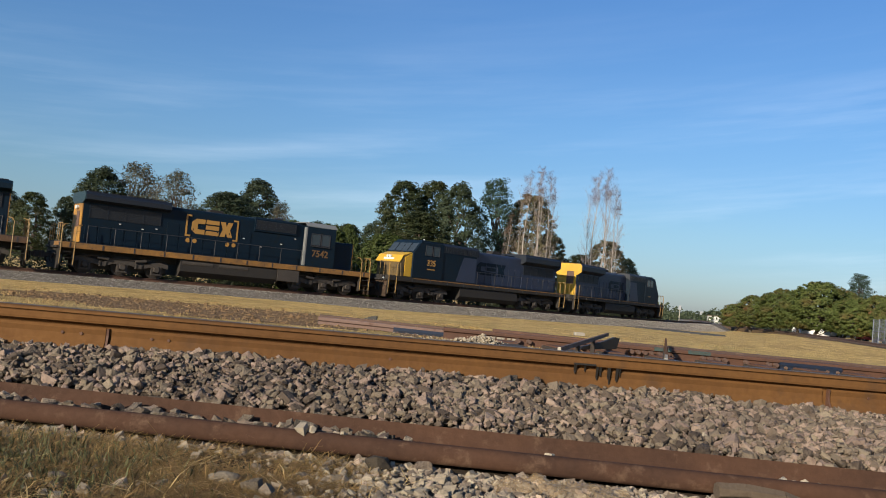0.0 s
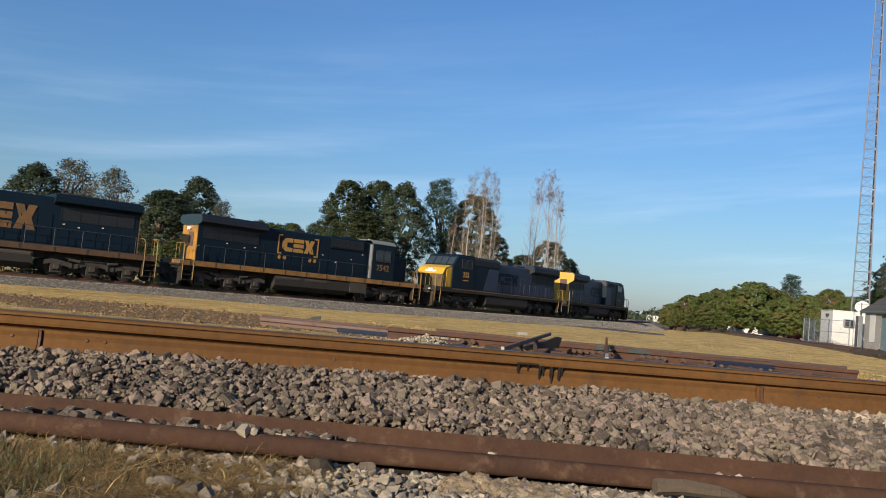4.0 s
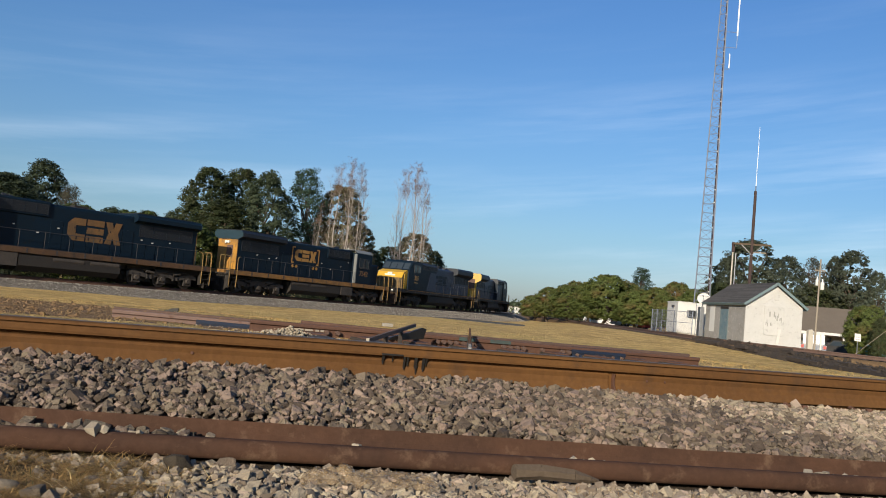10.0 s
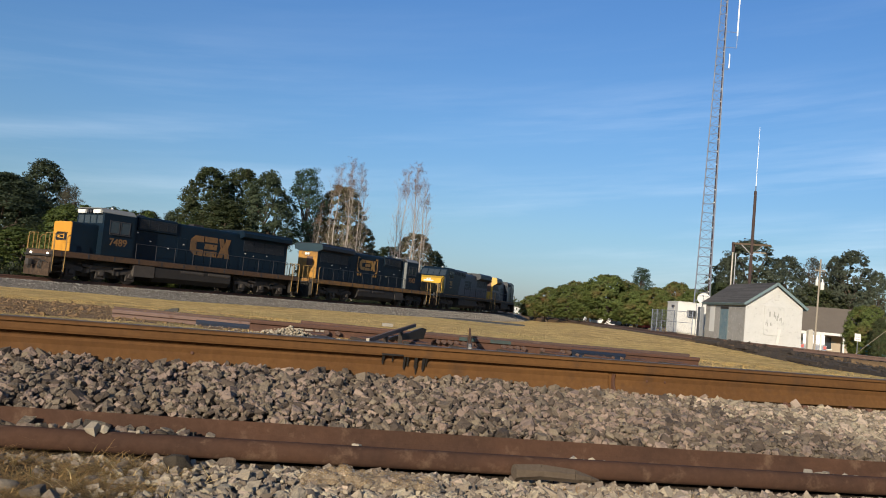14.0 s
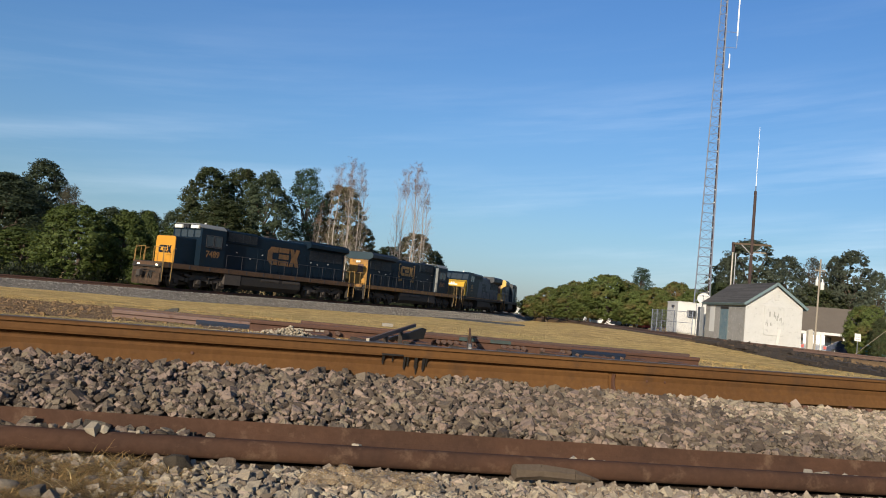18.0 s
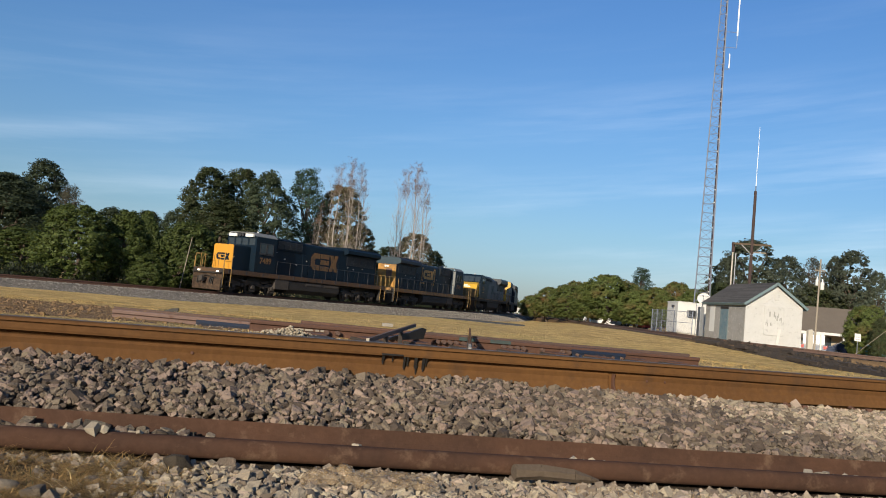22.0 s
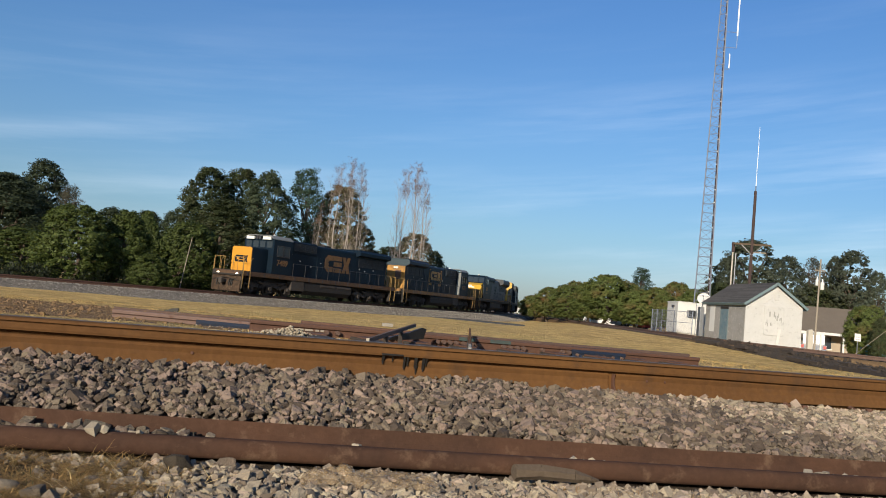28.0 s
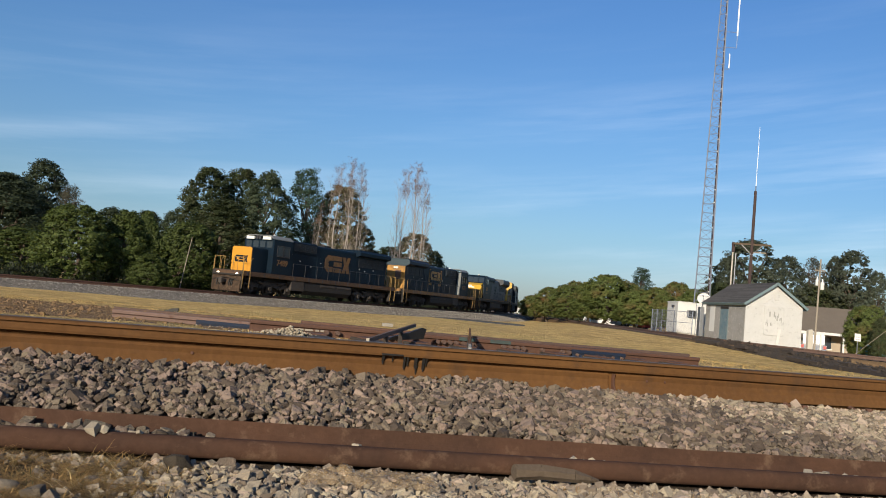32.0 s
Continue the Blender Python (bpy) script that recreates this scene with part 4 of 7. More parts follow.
def underframe(base, L, sill_mat, tank, tanks_side=True):
    e = L / 2 - 0.72
    bm = boxm(-e, e, -1.53, 1.53, 1.34, 1.66, bevel=0.015)
    part("side_sill", bm, sill_mat, base)
    part("deck", boxm(-e, e, -1.50, 1.50, 1.662, 1.70), M_UNDER, base)
    part("centre_sill", boxm(-e, e, -0.55, 0.55, 0.95, 1.335), M_UNDER, base)
    x0, x1 = tank
    bm = prism(bmesh.new(), [(-1.38, 1.32), (-1.45, 1.2), (-1.45, 0.62), (-1.1, 0.30), (1.1, 0.30), (1.45, 0.62), (1.45, 1.2), (1.38, 1.32)], x0, x1, "x")
    part("fuel_tank", bm, M_UNDER, base, "black fuel tank under the frame")
    for x in np.linspace(-e + 0.5, e - 0.5, 12):
        for k in (-1, 1):
            o = new("sill_bracket", BRACKET_MESH)
            o.parent, o.location = base, (x, k * 1.5375, 1.5)


def roof_items(base, items):
    for name, bm, mat in items:
        part(name, bm, mat, base)


def narrow_cab_engine(label, hood_mat, number, emb, y_mat=M_YELLOW, sill=M_SILL):
    """The older six-axle type: flat narrow nose, upright cab with a pale roof, winged radiator at the back."""
    L = 21.5
    base = thing("locomotive", label, "locomotive", group="coupled locomotives")
    underframe(base, L, sill, (-3.3, 3.0))
    # nose
    bm = prism(bmesh.new(), rounded(1.0, 1.70, 3.55, 0.16), 7.05, 8.75, "x")
    nose = part("nose", bm, hood_mat, base)
    bm = prism(bmesh.new(), rounded(0.985, 1.72, 3.53, 0.16), 8.752, 8.80, "x")
    part("nose_front", bm, y_mat, base, "yellow nose face")
    before = set(base.children)
    emblem(base, 0, 2.62, 0.52, 1.35, 0, -1, M_BLUE)
    for ob in set(base.children) - before:
        ob.matrix_basis = pose(8.802, 0, 0, 0, 0, 90)
    # cab
    bm = prism(bmesh.new(), rounded(1.52, 1.70, 4.36, 0.10), 4.9, 7.05, "x")
    cab = part("cab", bm, hood_mat, base)
    bm = prism(bmesh.new(), [(-1.50, 4.32), (-1.15, 4.56), (1.15, 4.56), (1.50, 4.32), (1.50, 4.37), (1.16, 4.62), (-1.16, 4.62), (-1.50, 4.37)][::-1], 4.85, 7.15, "x")
    part("cab_roof", bm, M_CABROOF, base, "pale grey cab roof")
    for s in (-1, 1):
        window(cab, 5.25, 5.85, s * 1.52, 3.15, 3.85, s)
        window(cab, 6.0, 6.6, s * 1.52, 3.15, 3.85, s)
        part("armrest", boxm(5.2, 6.65, *sorted((s * 1.53, s * 1.60)), 3.02, 3.08), M_DARKRAIL, cab)
        lettering("number", number, 0.62, M_LOGO_DULL, base, 5.95, s * 1.525, 2.55, s, "yellow painted number")
    for y0, y1 in ((-1.35, -0.78), (-0.62, -0.06), (0.06, 0.62), (0.78, 1.35)):
        bm = boxm(7.045, 7.062, y0, y1, 3.66, 4.16)
        part("windshield", bm, M_GLASS, cab)
    for y0, y1 in ((-1.25, -0.45), (0.45, 1.25)):
        bm = boxm(7.06, 7.22, y0, y1, 4.26, 4.50, bevel=0.02)
        part("number_board", bm, M_LENS, cab, "lit white number board")
    for y in (-0.14, 0.14):
        bm = tube(bmesh.new(), (7.05, y, 4.40), (7.20, y, 4.40), 0.11, 0.12, 14)
        part("headlight", bm, M_DARKRAIL, cab)
    for y in (-0.95, 0.95):
        bm = tube(bmesh.new(), (9.98, y, 1.42), (10.08, y, 1.42), 0.10, 0.11, 12)
        part("ditch_light", bm, M_LAMP, base, "lit ditch light")
    # cab back wall stripe, equipment box and blower grille
    bm = prism(bmesh.new(), rounded(0.98, 1.70, 4.42, 0.16), 2.5, 4.9, "x")
    part("equipment_hood", bm, hood_mat, base)
    bm = prism(bmesh.new(), [(-1.06, 3.62), (-1.06, 4.40), (-0.94, 4.50), (0.94, 4.50), (1.06, 4.40), (1.06, 3.62), (0.98, 3.55), (-0.98, 3.55)][::-1], 1.35, 4.35, "x")
    ob = part("grid_box", bm, hood_mat, base, "sooty resistor grid box")
    for s in (-1, 1):
        grille(ob, 1.45, 4.25, s * 1.06, 3.72, 4.32, s, 6)
        part("cab_ladder_plate", boxm(4.80, 4.895, *sorted((s * (1.22 if emb["bracket"] else 1.0), s * 1.50)), 1.72, 4.25), M_CABROOF if emb["bracket"] else hood_mat, base)
    # engine hood
    bm = prism(bmesh.new(), rounded(0.98, 1.70, 4.42, 0.22), -4.3, 2.5, "x")
    part("engine_hood", bm, hood_mat, base)
    hood_doors(base, -4.2, 1.2, 0.98, 1.78, 3.45, hood_mat)
    for s in (-1, 1):
        emblem(base, emb["x"], emb["z"], emb["h"], emb["w"], s * 0.982 if emb["z"] > 3.5 else s * 1.012, s, M_LOGO if emb["bracket"] else M_LOGO_DULL, emb["bracket"])
    # small white plates painted in as the bright glints along the hood
    for s in (-1, 1):
        for x, z in ((-6.9, 2.98), (-5.6, 2.84), (-4.8, 2.95), (0.7, 3.02), (1.9, 2.62), (3.3, 2.95), (4.3, 3.40)):
            part("glint_plate", boxm(x - 0.06, x + 0.06, *sorted((s * 1.010, s * 1.024)), z - 0.03, z + 0.03), M_WHITE, base, "small white plate painted as a latch glint")
    # radiator
    bm = prism(bmesh.new(), rounded(0.98, 1.70, 4.15, 0.05), -8.95, -4.3, "x")
    part("radiator_hood", bm, hood_mat, base)
    hood_doors(base, -8.8, -4.4, 0.98, 1.78, 2.75, hood_mat)
    bm = prism(bmesh.new(), [(-0.99, 4.0), (-1.44, 4.16), (-1.44, 4.42), (-1.26, 4.60), (1.26, 4.60), (1.44, 4.42), (1.44, 4.16), (0.99, 4.0)], -8.95, -4.15, "x")
    rad = part("radiator", bm, M_ROOFBLUE if emb["bracket"] else hood_mat, base, "overhanging radiator section")
    for s in (-1, 1):
        grille(base, -8.6, -4.6, s * 0.985, 3.15, 3.92, s, 8)
    bm = boxm(-8.8, -4.3, -1.15, 1.15, 4.622, 4.66)
    part("radiator_screen", bm, M_GRILLE, rad)
    # back end
    bm = prism(bmesh.new(), rounded(0.97, 1.72, 3.92, 0.05), -9.0, -8.952, "x")
    part("hood_end", bm, M_ENDYELLOW_SHADE, base, "dirty yellow end of the long hood, darkened for shade")
    bm = prism(bmesh.new(), [(-0.97, 3.94), (-1.43, 4.14), (-1.43, 4.42), (-1.25, 4.59), (1.25, 4.59), (1.43, 4.42), (1.43, 4.14), (0.97, 3.94)], -9.02, -8.955, "x")
    part("hood_end_top", bm, M_TEALTOP, base, "teal painted top of the end")
    # flat brown panel over part of the yellow end
    part("end_brown_panel", boxm(-9.03, -9.002, -0.55, 0.05, 2.6, 3.5), M_RUST_OLD, base)
    for y in (-0.12, 0.12):
        part("headlight", tube(bmesh.new(), (-9.0, y, 3.72), (-9.12, y, 3.72), 0.10, 0.11, 12), M_LENS, base)
    roof_items(base, [("exhaust_outlet", boxm(-1.4, -0.5, -0.3, 0.3, 4.42, 4.60, bevel=0.03), M_UNDER),
                      ("horn", tube(bmesh.new(), (3.0, -0.3, 4.60), (3.6, -0.3, 4.62), 0.05, 0.1, 10), M_DARKRAIL),
                      ("antenna_dome", tube(bmesh.new(), (5.9, 0.4, 4.62), (5.9, 0.4, 4.78), 0.12, 0.05, 10), M_WHITE)])
    for s in (-1, 1):
        for k, x0 in ((0, -3.2), (1, -0.9)):
            bm = tube(bmesh.new(), (x0, s * 1.30, 1.10), (x0 + 1.9, s * 1.30, 1.10), 0.19, 0.19, 14)
            part("air_reservoir", bm, M_TRUCK, base)
        part("battery_box", boxm(3.05, 4.6, *sorted((s * 0.95, s * 1.48)), 0.55, 1.32, bevel=0.02), M_TRUCK, base)
    walkway_rails(base, -8.7, 4.6, M_DARKRAIL)
    end_gear(base, L, 1, True, M_HANDRAIL)
    end_gear(base, L, -1, False, M_HANDRAIL)
    gear = [truck(base, x) for x in (6.55, -6.55)]
    return base, gear


def wide_cab_engine(label, hood_mat, number, nose_mat, end_mat):
    """The newer six-axle type: full-width sloped nose and cab, long hood with large winged radiator."""
    L = 22.3
    base = thing("locomotive", label, "locomotive", group="coupled locomotives")
    underframe(base, L, M_UNDER, (-3.9, 3.0))
    part("sill_stripe", boxm(-10.3, 8.0, -1.538, 1.538, 1.58, 1.64), M_SILL, base, "thin yellow stripe along the sill")
    side = [(9.30, 1.70), (9.36, 2.75), (9.05, 3.22), (8.25, 3.48), (8.2, 1.70)]
    bm = prism(bmesh.new(), side, -1.35, 1.35, "y")
    bmesh.ops.bevel(bm, geom=[e for e in bm.edges if abs(e.verts[0].co.x - e.verts[1].co.x) < 0.5 and abs(e.verts[0].co.y - e.verts[1].co.y) < 0.01 and e.calc_length() > 0.3], offset=0.12, segments=2, affect="EDGES")
    part("nose", bm, M_NOSE if nose_mat is M_LEMON else nose_mat, base, "grimy sloped nose")
    if nose_mat is M_LEMON:
        cap = prism(bmesh.new(), [(9.40, 2.72), (9.07, 3.25), (8.27, 3.51), (8.27, 3.47), (9.05, 3.21), (9.36, 2.70)], -1.36, 1.36, "y")
        part("nose_cap", cap, nose_mat, base, "bright yellow band over the nose")
    cabside = [(8.25, 1.70), (8.25, 3.48), (7.55, 4.36), (7.35, 4.52), (5.2, 4.52), (5.2, 1.70)]
    bm = prism(bmesh.new(), cabside, -1.54, 1.54, "y")
    bmesh.ops.bevel(bm, geom=[e for e in bm.edges if abs(e.verts[0].co.z - e.verts[1].co.z) < 0.01 and abs(e.verts[0].co.y - e.verts[1].co.y) < 0.01 and e.verts[0].co.z > 4.3], offset=0.16, segments=3, affect="EDGES")
    cab = part("cab", bm, hood_mat, base)
    for y0, y1 in ((-1.40, -0.75), (-0.65, -0.02), (0.02, 0.65), (0.75, 1.40)):
        bm = bmesh.new()
        v = [bm.verts.new(p) for p in ((8.17, y0, 3.60), (8.17, y1, 3.60), (7.66, y1, 4.25), (7.66, y0, 4.25))]
        f = bm.faces.new(v)
        r = bmesh.ops.extrude_face_region(bm, geom=[f])
        for q in r["geom"]:
            if isinstance(q, bmesh.types.BMVert):
                q.co += Vector((0.022, 0, 0.018))
        part("windshield", bm, M_GLASS, cab, "tinted windshield pane")
    for s in (-1, 1):
        window(cab, 6.45, 7.05, s * 1.54, 3.45, 4.10, s)
        window(cab, 5.65, 6.25, s * 1.54, 3.45, 4.10, s)
        if number:
            lettering("number", number, 0.62, M_LOGO, base, 6.4, s * 1.545, 2.85, s, "yellow painted number")
        part("number_underline", boxm(6.0, 6.8, *sorted((s * 1.54, s * 1.552)), 2.36, 2.44), M_LOGO, base)
        prism_bm = prism(bmesh.new(), [(8.2, 1.72), (8.9, 1.72), (8.9, 3.1), (8.2, 3.46)], *sorted((s * 1.355, s * 1.40)), "y")
        part("nose_side_panel", prism_bm, nose_mat, base)
    part("number_board", boxm(9.02, 9.30, -0.55, 0.55, 2.86, 3.02), M_LENS, base)
    for y in (-0.13, 0.13):
        part("headlight", tube(bmesh.new(), (9.2, y, 3.12), (9.34, y, 3.10), 0.1, 0.11, 12), M_LENS, base)
    for y in (-0.95, 0.95):
        part("ditch_light", tube(bmesh.new(), (10.36, y, 1.42), (10.46, y, 1.42), 0.10, 0.11, 12), M_LENS, base)
    # hood
    bm = prism(bmesh.new(), rounded(1.48, 1.70, 4.30, 0.12), 1.4, 5.2, "x")
    part("inverter_cabinet", bm, hood_mat, base)
    bm = prism(bmesh.new(), [(-0.6, 4.28), (-1.5, 3.8), (-1.5, 4.32), (-1.3, 4.5), (1.3, 4.5), (1.5, 4.32), (1.5, 3.8), (0.6, 4.28)], 1.2, 5.15, "x")
    ob = part("grid_box", bm, M_ROOFBLUE, base)
    for s in (-1, 1):
        for i in range(3):
            grille(ob, 1.45 + 1.22 * i, 2.5 + 1.22 * i, s * 1.50, 3.86, 4.28, s, 5)
    bm = prism(bmesh.new(), rounded(0.98, 1.70, 4.30, 0.2), -4.7, 1.4, "x")
    part("engine_hood", bm, M_GREYPAINT, base)
    hood_doors(base, -4.6, 1.3, 0.98, 1.78, 3.3, M_GREYPAINT)
    for s in (-1, 1):
        emblem(base, -0.9, 3.0, 1.0, 3.6, s * 1.012, s, M_BLUE)
        prism_bm = prism(bmesh.new(), [(1.42, 1.74), (3.6, 1.74), (2.9, 3.65), (1.42, 3.65)], *sorted((s * 1.482, s * 1.492)), "y")
        part("grey_panel", prism_bm, M_GREYPAINT, base, "grey painted panel with a slanted edge")
    bm = prism(bmesh.new(), rounded(0.98, 1.70, 3.95, 0.05), -9.45, -4.7, "x")
    part("radiator_hood", bm, M_GREYPAINT, base)
    hood_doors(base, -9.3, -4.8, 0.98, 1.78, 2.75, M_GREYPAINT)
    bm = prism(bmesh.new(), [(-0.99, 3.75), (-1.53, 4.02), (-1.53, 4.42), (-1.35, 4.62), (1.35, 4.62), (1.53, 4.42), (1.53, 4.02), (0.99, 3.75)], -9.45, -4.6, "x")
    rad = part("radiator", bm, M_ROOFBLUE, base, "large overhanging radiator")
    for s in (-1, 1):
        grille(base, -9.1, -5.0, s * 0.985, 2.95, 3.68, s, 8)
    bm = prism(bmesh.new(), [(-0.97, 1.72), (-0.97, 3.5), (-1.5, 3.84), (-1.5, 4.40), (-1.33, 4.60), (1.33, 4.60), (1.5, 4.40), (1.5, 3.84), (0.97, 3.5), (0.97, 1.72)][::-1], -9.52, -9.452, "x")
    part("hood_end", bm, end_mat, base, "bright yellow end of the long hood")
    part("end_marking", boxm(-9.535, -9.522, -0.75, 0.0, 2.7, 3.9), M_RUST_OLD, base)
    roof_items(base, [("exhaust_outlet", boxm(-2.6, -1.6, -0.35, 0.35, 4.30, 4.60, bevel=0.03), M_UNDER),
                      ("horn", tube(bmesh.new(), (0.2, 0, 4.45), (0.8, 0, 4.48), 0.05, 0.11, 10), M_CABROOF),
                      ("antenna_dome", tube(bmesh.new(), (6.2, 0.3, 4.52), (6.2, 0.3, 4.68), 0.14, 0.06, 10), M_WHITE),
                      ("roof_hatch", boxm(-4.2, -2.9, -0.6, 0.6, 4.30, 4.42, bevel=0.02), M_ROOFBLUE)])
    walkway_rails(base, -9.2, 1.2, M_DARKRAIL, 1.9)
    end_gear(base, L, 1, True, M_HANDRAIL)
    end_gear(base, L, -1, False, M_HANDRAIL)
    gear = [truck(base, x) for x in (6.75, -6.75)]
    return base, gear


ENGINES = [
    (wide_cab_engine("dark blue and grey wide-cab diesel locomotive leading the set", M_BLUE, "", M_BLUE, M_LEMON), 22.3, 0.0, 1),
    (wide_cab_engine("blue and grey wide-cab diesel locomotive with a yellow nose", M_BLUE, "335", M_LEMON, M_GREYPAINT), 22.3, 22.3, -1),
    (narrow_cab_engine("dark blue diesel locomotive with a yellow sill and bracketed emblem", M_BLUE, "7542", dict(x=-1.4, z=3.42, h=0.92, w=2.7, bracket=True)), 21.5, 44.6, 1),
    (narrow_cab_engine("dark blue diesel locomotive with a flat yellow nose at the tail", M_BLUE, "7489", dict(x=-1.6, z=3.10, h=1.38, w=3.6, bracket=False), sill=M_SILL_DARK), 21.5, 66.1, -1),
]


# Way of the leading coupler along the line, by seconds.
RUN = [(0, 47.22), (1, 49.88), (2, 52.53), (3, 55.16), (4, 57.65), (5, 60.05), (6, 62.43), (7, 64.85), (8, 67.27), (9, 69.67), (10, 71.99), (11, 74.27), (12, 76.5), (13, 78.65), (14, 80.73), (15, 82.69), (16, 84.57), (17, 86.35), (18, 87.97), (19, 89.37), (20, 90.67), (21, 91.85), (22, 92.95), (23, 93.95), (24, 94.58), (24.7, 94.72), (26, 94.73), (32, 94.73)]


def run_at(t):
    """A smooth way along the line (monotone cubic through RUN)."""
    T = [a for a, _ in RUN]
    S = [b for _, b in RUN]
    i = min(max(np.searchsorted(T, t, side="right") - 1, 0), len(T) - 2)
    slope = [(S[j + 1] - S[j]) / (T[j + 1] - T[j]) for j in range(len(T) - 1)]

    def tangent(j):
        if j == 0:
            return slope[0]
        if j == len(T) - 1:
            return 0.0
        a, b = slope[j - 1], slope[j]
        return 2 * a * b / (a + b) if a * b > 0 else 0.0
    h = T[i + 1] - T[i]
    u = (t - T[i]) / h
    return (S[i] * (2 * u ** 3 - 3 * u ** 2 + 1) + h * tangent(i) * (u ** 3 - 2 * u ** 2 + u) + S[i + 1] * (-2 * u ** 3 + 3 * u ** 2) + h * tangent(i + 1) * (u ** 3 - u ** 2))


def engine_pose(length, behind, way, t):
    """Pose of an engine whose trucks follow the line, and the turns of its two trucks."""
    mid = run_at(t) - behind - length / 2
    half = 6.55 if length < 22 else 6.75
    x0, y0, h0, z0 = line_at(mid - half)
    x1, y1, h1, z1 = line_at(mid + half)
    h = math.atan2(y1 - y0, x1 - x0)
    pitch = -math.atan2(z1 - z0, 2 * half)
    m = Matrix.Translation(((x0 + x1) / 2, (y0 + y1) / 2, (z0 + z1) / 2)) @ Euler((0, pitch, h)).to_matrix().to_4x4()
    if way < 0:
        m = m @ pose(0, 0, 0, 0, 0, 180)
    front, rear = (h1 - h, h0 - h) if way > 0 else (h0 - h, h1 - h)
    return m, front, rear


def motions():
    """Runs the four engines along the curve, their trucks turning and their wheels rolling."""
    times = [0.5 * i for i in range(53)] + [32.0]
    # moments at which the wheels have rolled 75 degrees more
    rolls, t, last = [0.0], 0.0, run_at(0)
    while t < 26.0:
        t += 1 / 30
        if run_at(t) - last >= WHEEL_R * radians(75):
            rolls.append(round(t, 4))
            last = run_at(t)
    rolls += [26.0, CLIP] if rolls[-1] < 25.9 else [CLIP]
    start = run_at(0)
    for (base, gear), length, behind, way in ENGINES:
        walk(base, [(t, engine_pose(length, behind, way, t)[0]) for t in times])
        for k, (bogie, wheels) in enumerate(gear):
            x = bogie.location.x
            walk(bogie, [(t, Matrix.Translation((x, 0, 0)) @ Matrix.Rotation(engine_pose(length, behind, way, t)[1 + k], 4, "Z")) for t in times[::4] + [CLIP]])
            for w in wheels:
                a = w.location.x
                walk(w, [(t, Matrix.Translation((a, 0, WHEEL_R)) @ Matrix.Rotation(way * (run_at(t) - start) / WHEEL_R, 4, "Y")) for t in rolls])
    traffic()


# ---------------------------------------------------------------- trees
def leaf_cloud(rnd, centres, per, spread, size, flat=1.0):
    """Leaf sprays round clump centres: a numpy array of quads, each a small bent leaf cluster."""
    n = len(centres) * per
    c = np.repeat(np.array(centres), per, axis=0)
    g = rnd.normal(size=(n, 3))
    g /= np.linalg.norm(g, axis=1)[:, None]
    rad = np.repeat(np.array(spread), per)[:, None] if np.ndim(spread) else spread
    p = c + g * rad * (rnd.uniform(0.35, 1.0, (n, 1)) ** 0.5) * np.array((1, 1, flat))
    # leaves face outwards from their clump, loosely
    out = c - np.array(centres).mean(axis=0)
    out /= np.linalg.norm(out, axis=1)[:, None] + 1e-6
    nrm = 0.5 * g + 0.7 * out + rnd.normal(scale=0.45, size=(n, 3))
    nrm /= np.linalg.norm(nrm, axis=1)[:, None]
    a = np.cross(nrm, rnd.normal(size=(n, 3)))
    a /= np.linalg.norm(a, axis=1)[:, None]
    b = np.cross(nrm, a)
    s = rnd.uniform(0.55, 1.3, (n, 1)) * size
    quad = np.stack([p - a * s, p - b * s * 0.55, p + a * s, p + b * s * 0.55], axis=1).reshape(-1, 3)
    return quad


def cloud_mesh(name, quad, material):
    n = len(quad) // 4
    me = bpy.data.meshes.new(name)
    me.from_pydata(quad.tolist(), [], [(4 * i, 4 * i + 1, 4 * i + 2, 4 * i + 3) for i in range(n)])
    me.update()
    me.materials.append(material)
    return me


def limb(bm, a, b, r0, r1, rnd, bends=3, sides=7, crook=0.05):
    """A tapered, slightly crooked limb."""
    a, b = Vector(a), Vector(b)
    pts = [a.lerp(b, i / bends) + (Vector(rnd.normal(size=3)) * (b - a).length * crook if 0 < i < bends else Vector((0, 0, 0))) for i in range(bends + 1)]
    for i in range(bends):
        q0, q1 = i / bends, (i + 1) / bends
        tube(bm, pts[i], pts[i + 1], r0 + (r1 - r0) * q0, r0 + (r1 - r0) * q1, sides)
    return pts


def seed_of(width):
    return 37.0 * width


def crown_points(rnd, n, lo, hi, width, shape, shell=0.55):
    """Clump centres in a crown between two heights; shape gives the half-width (0..1) at a height (0..1)."""
    out = []
    while len(out) < n:
        u = rnd.uniform(0, 1)
        a, q = rnd.uniform(0, 6.283), rnd.uniform(shell, 1.0)
        lump = 1 + 0.24 * noise.noise((2.1 * math.cos(a) + seed_of(width), 2.1 * math.sin(a), u * 5.0)) + 0.10 * noise.noise((5 * math.cos(a), 5 * math.sin(a), u * 12.0))
        r = width * shape(u) * lump
        out.append((r * q * math.cos(a), r * q * math.sin(a), lo + (hi - lo) * u))
    return out


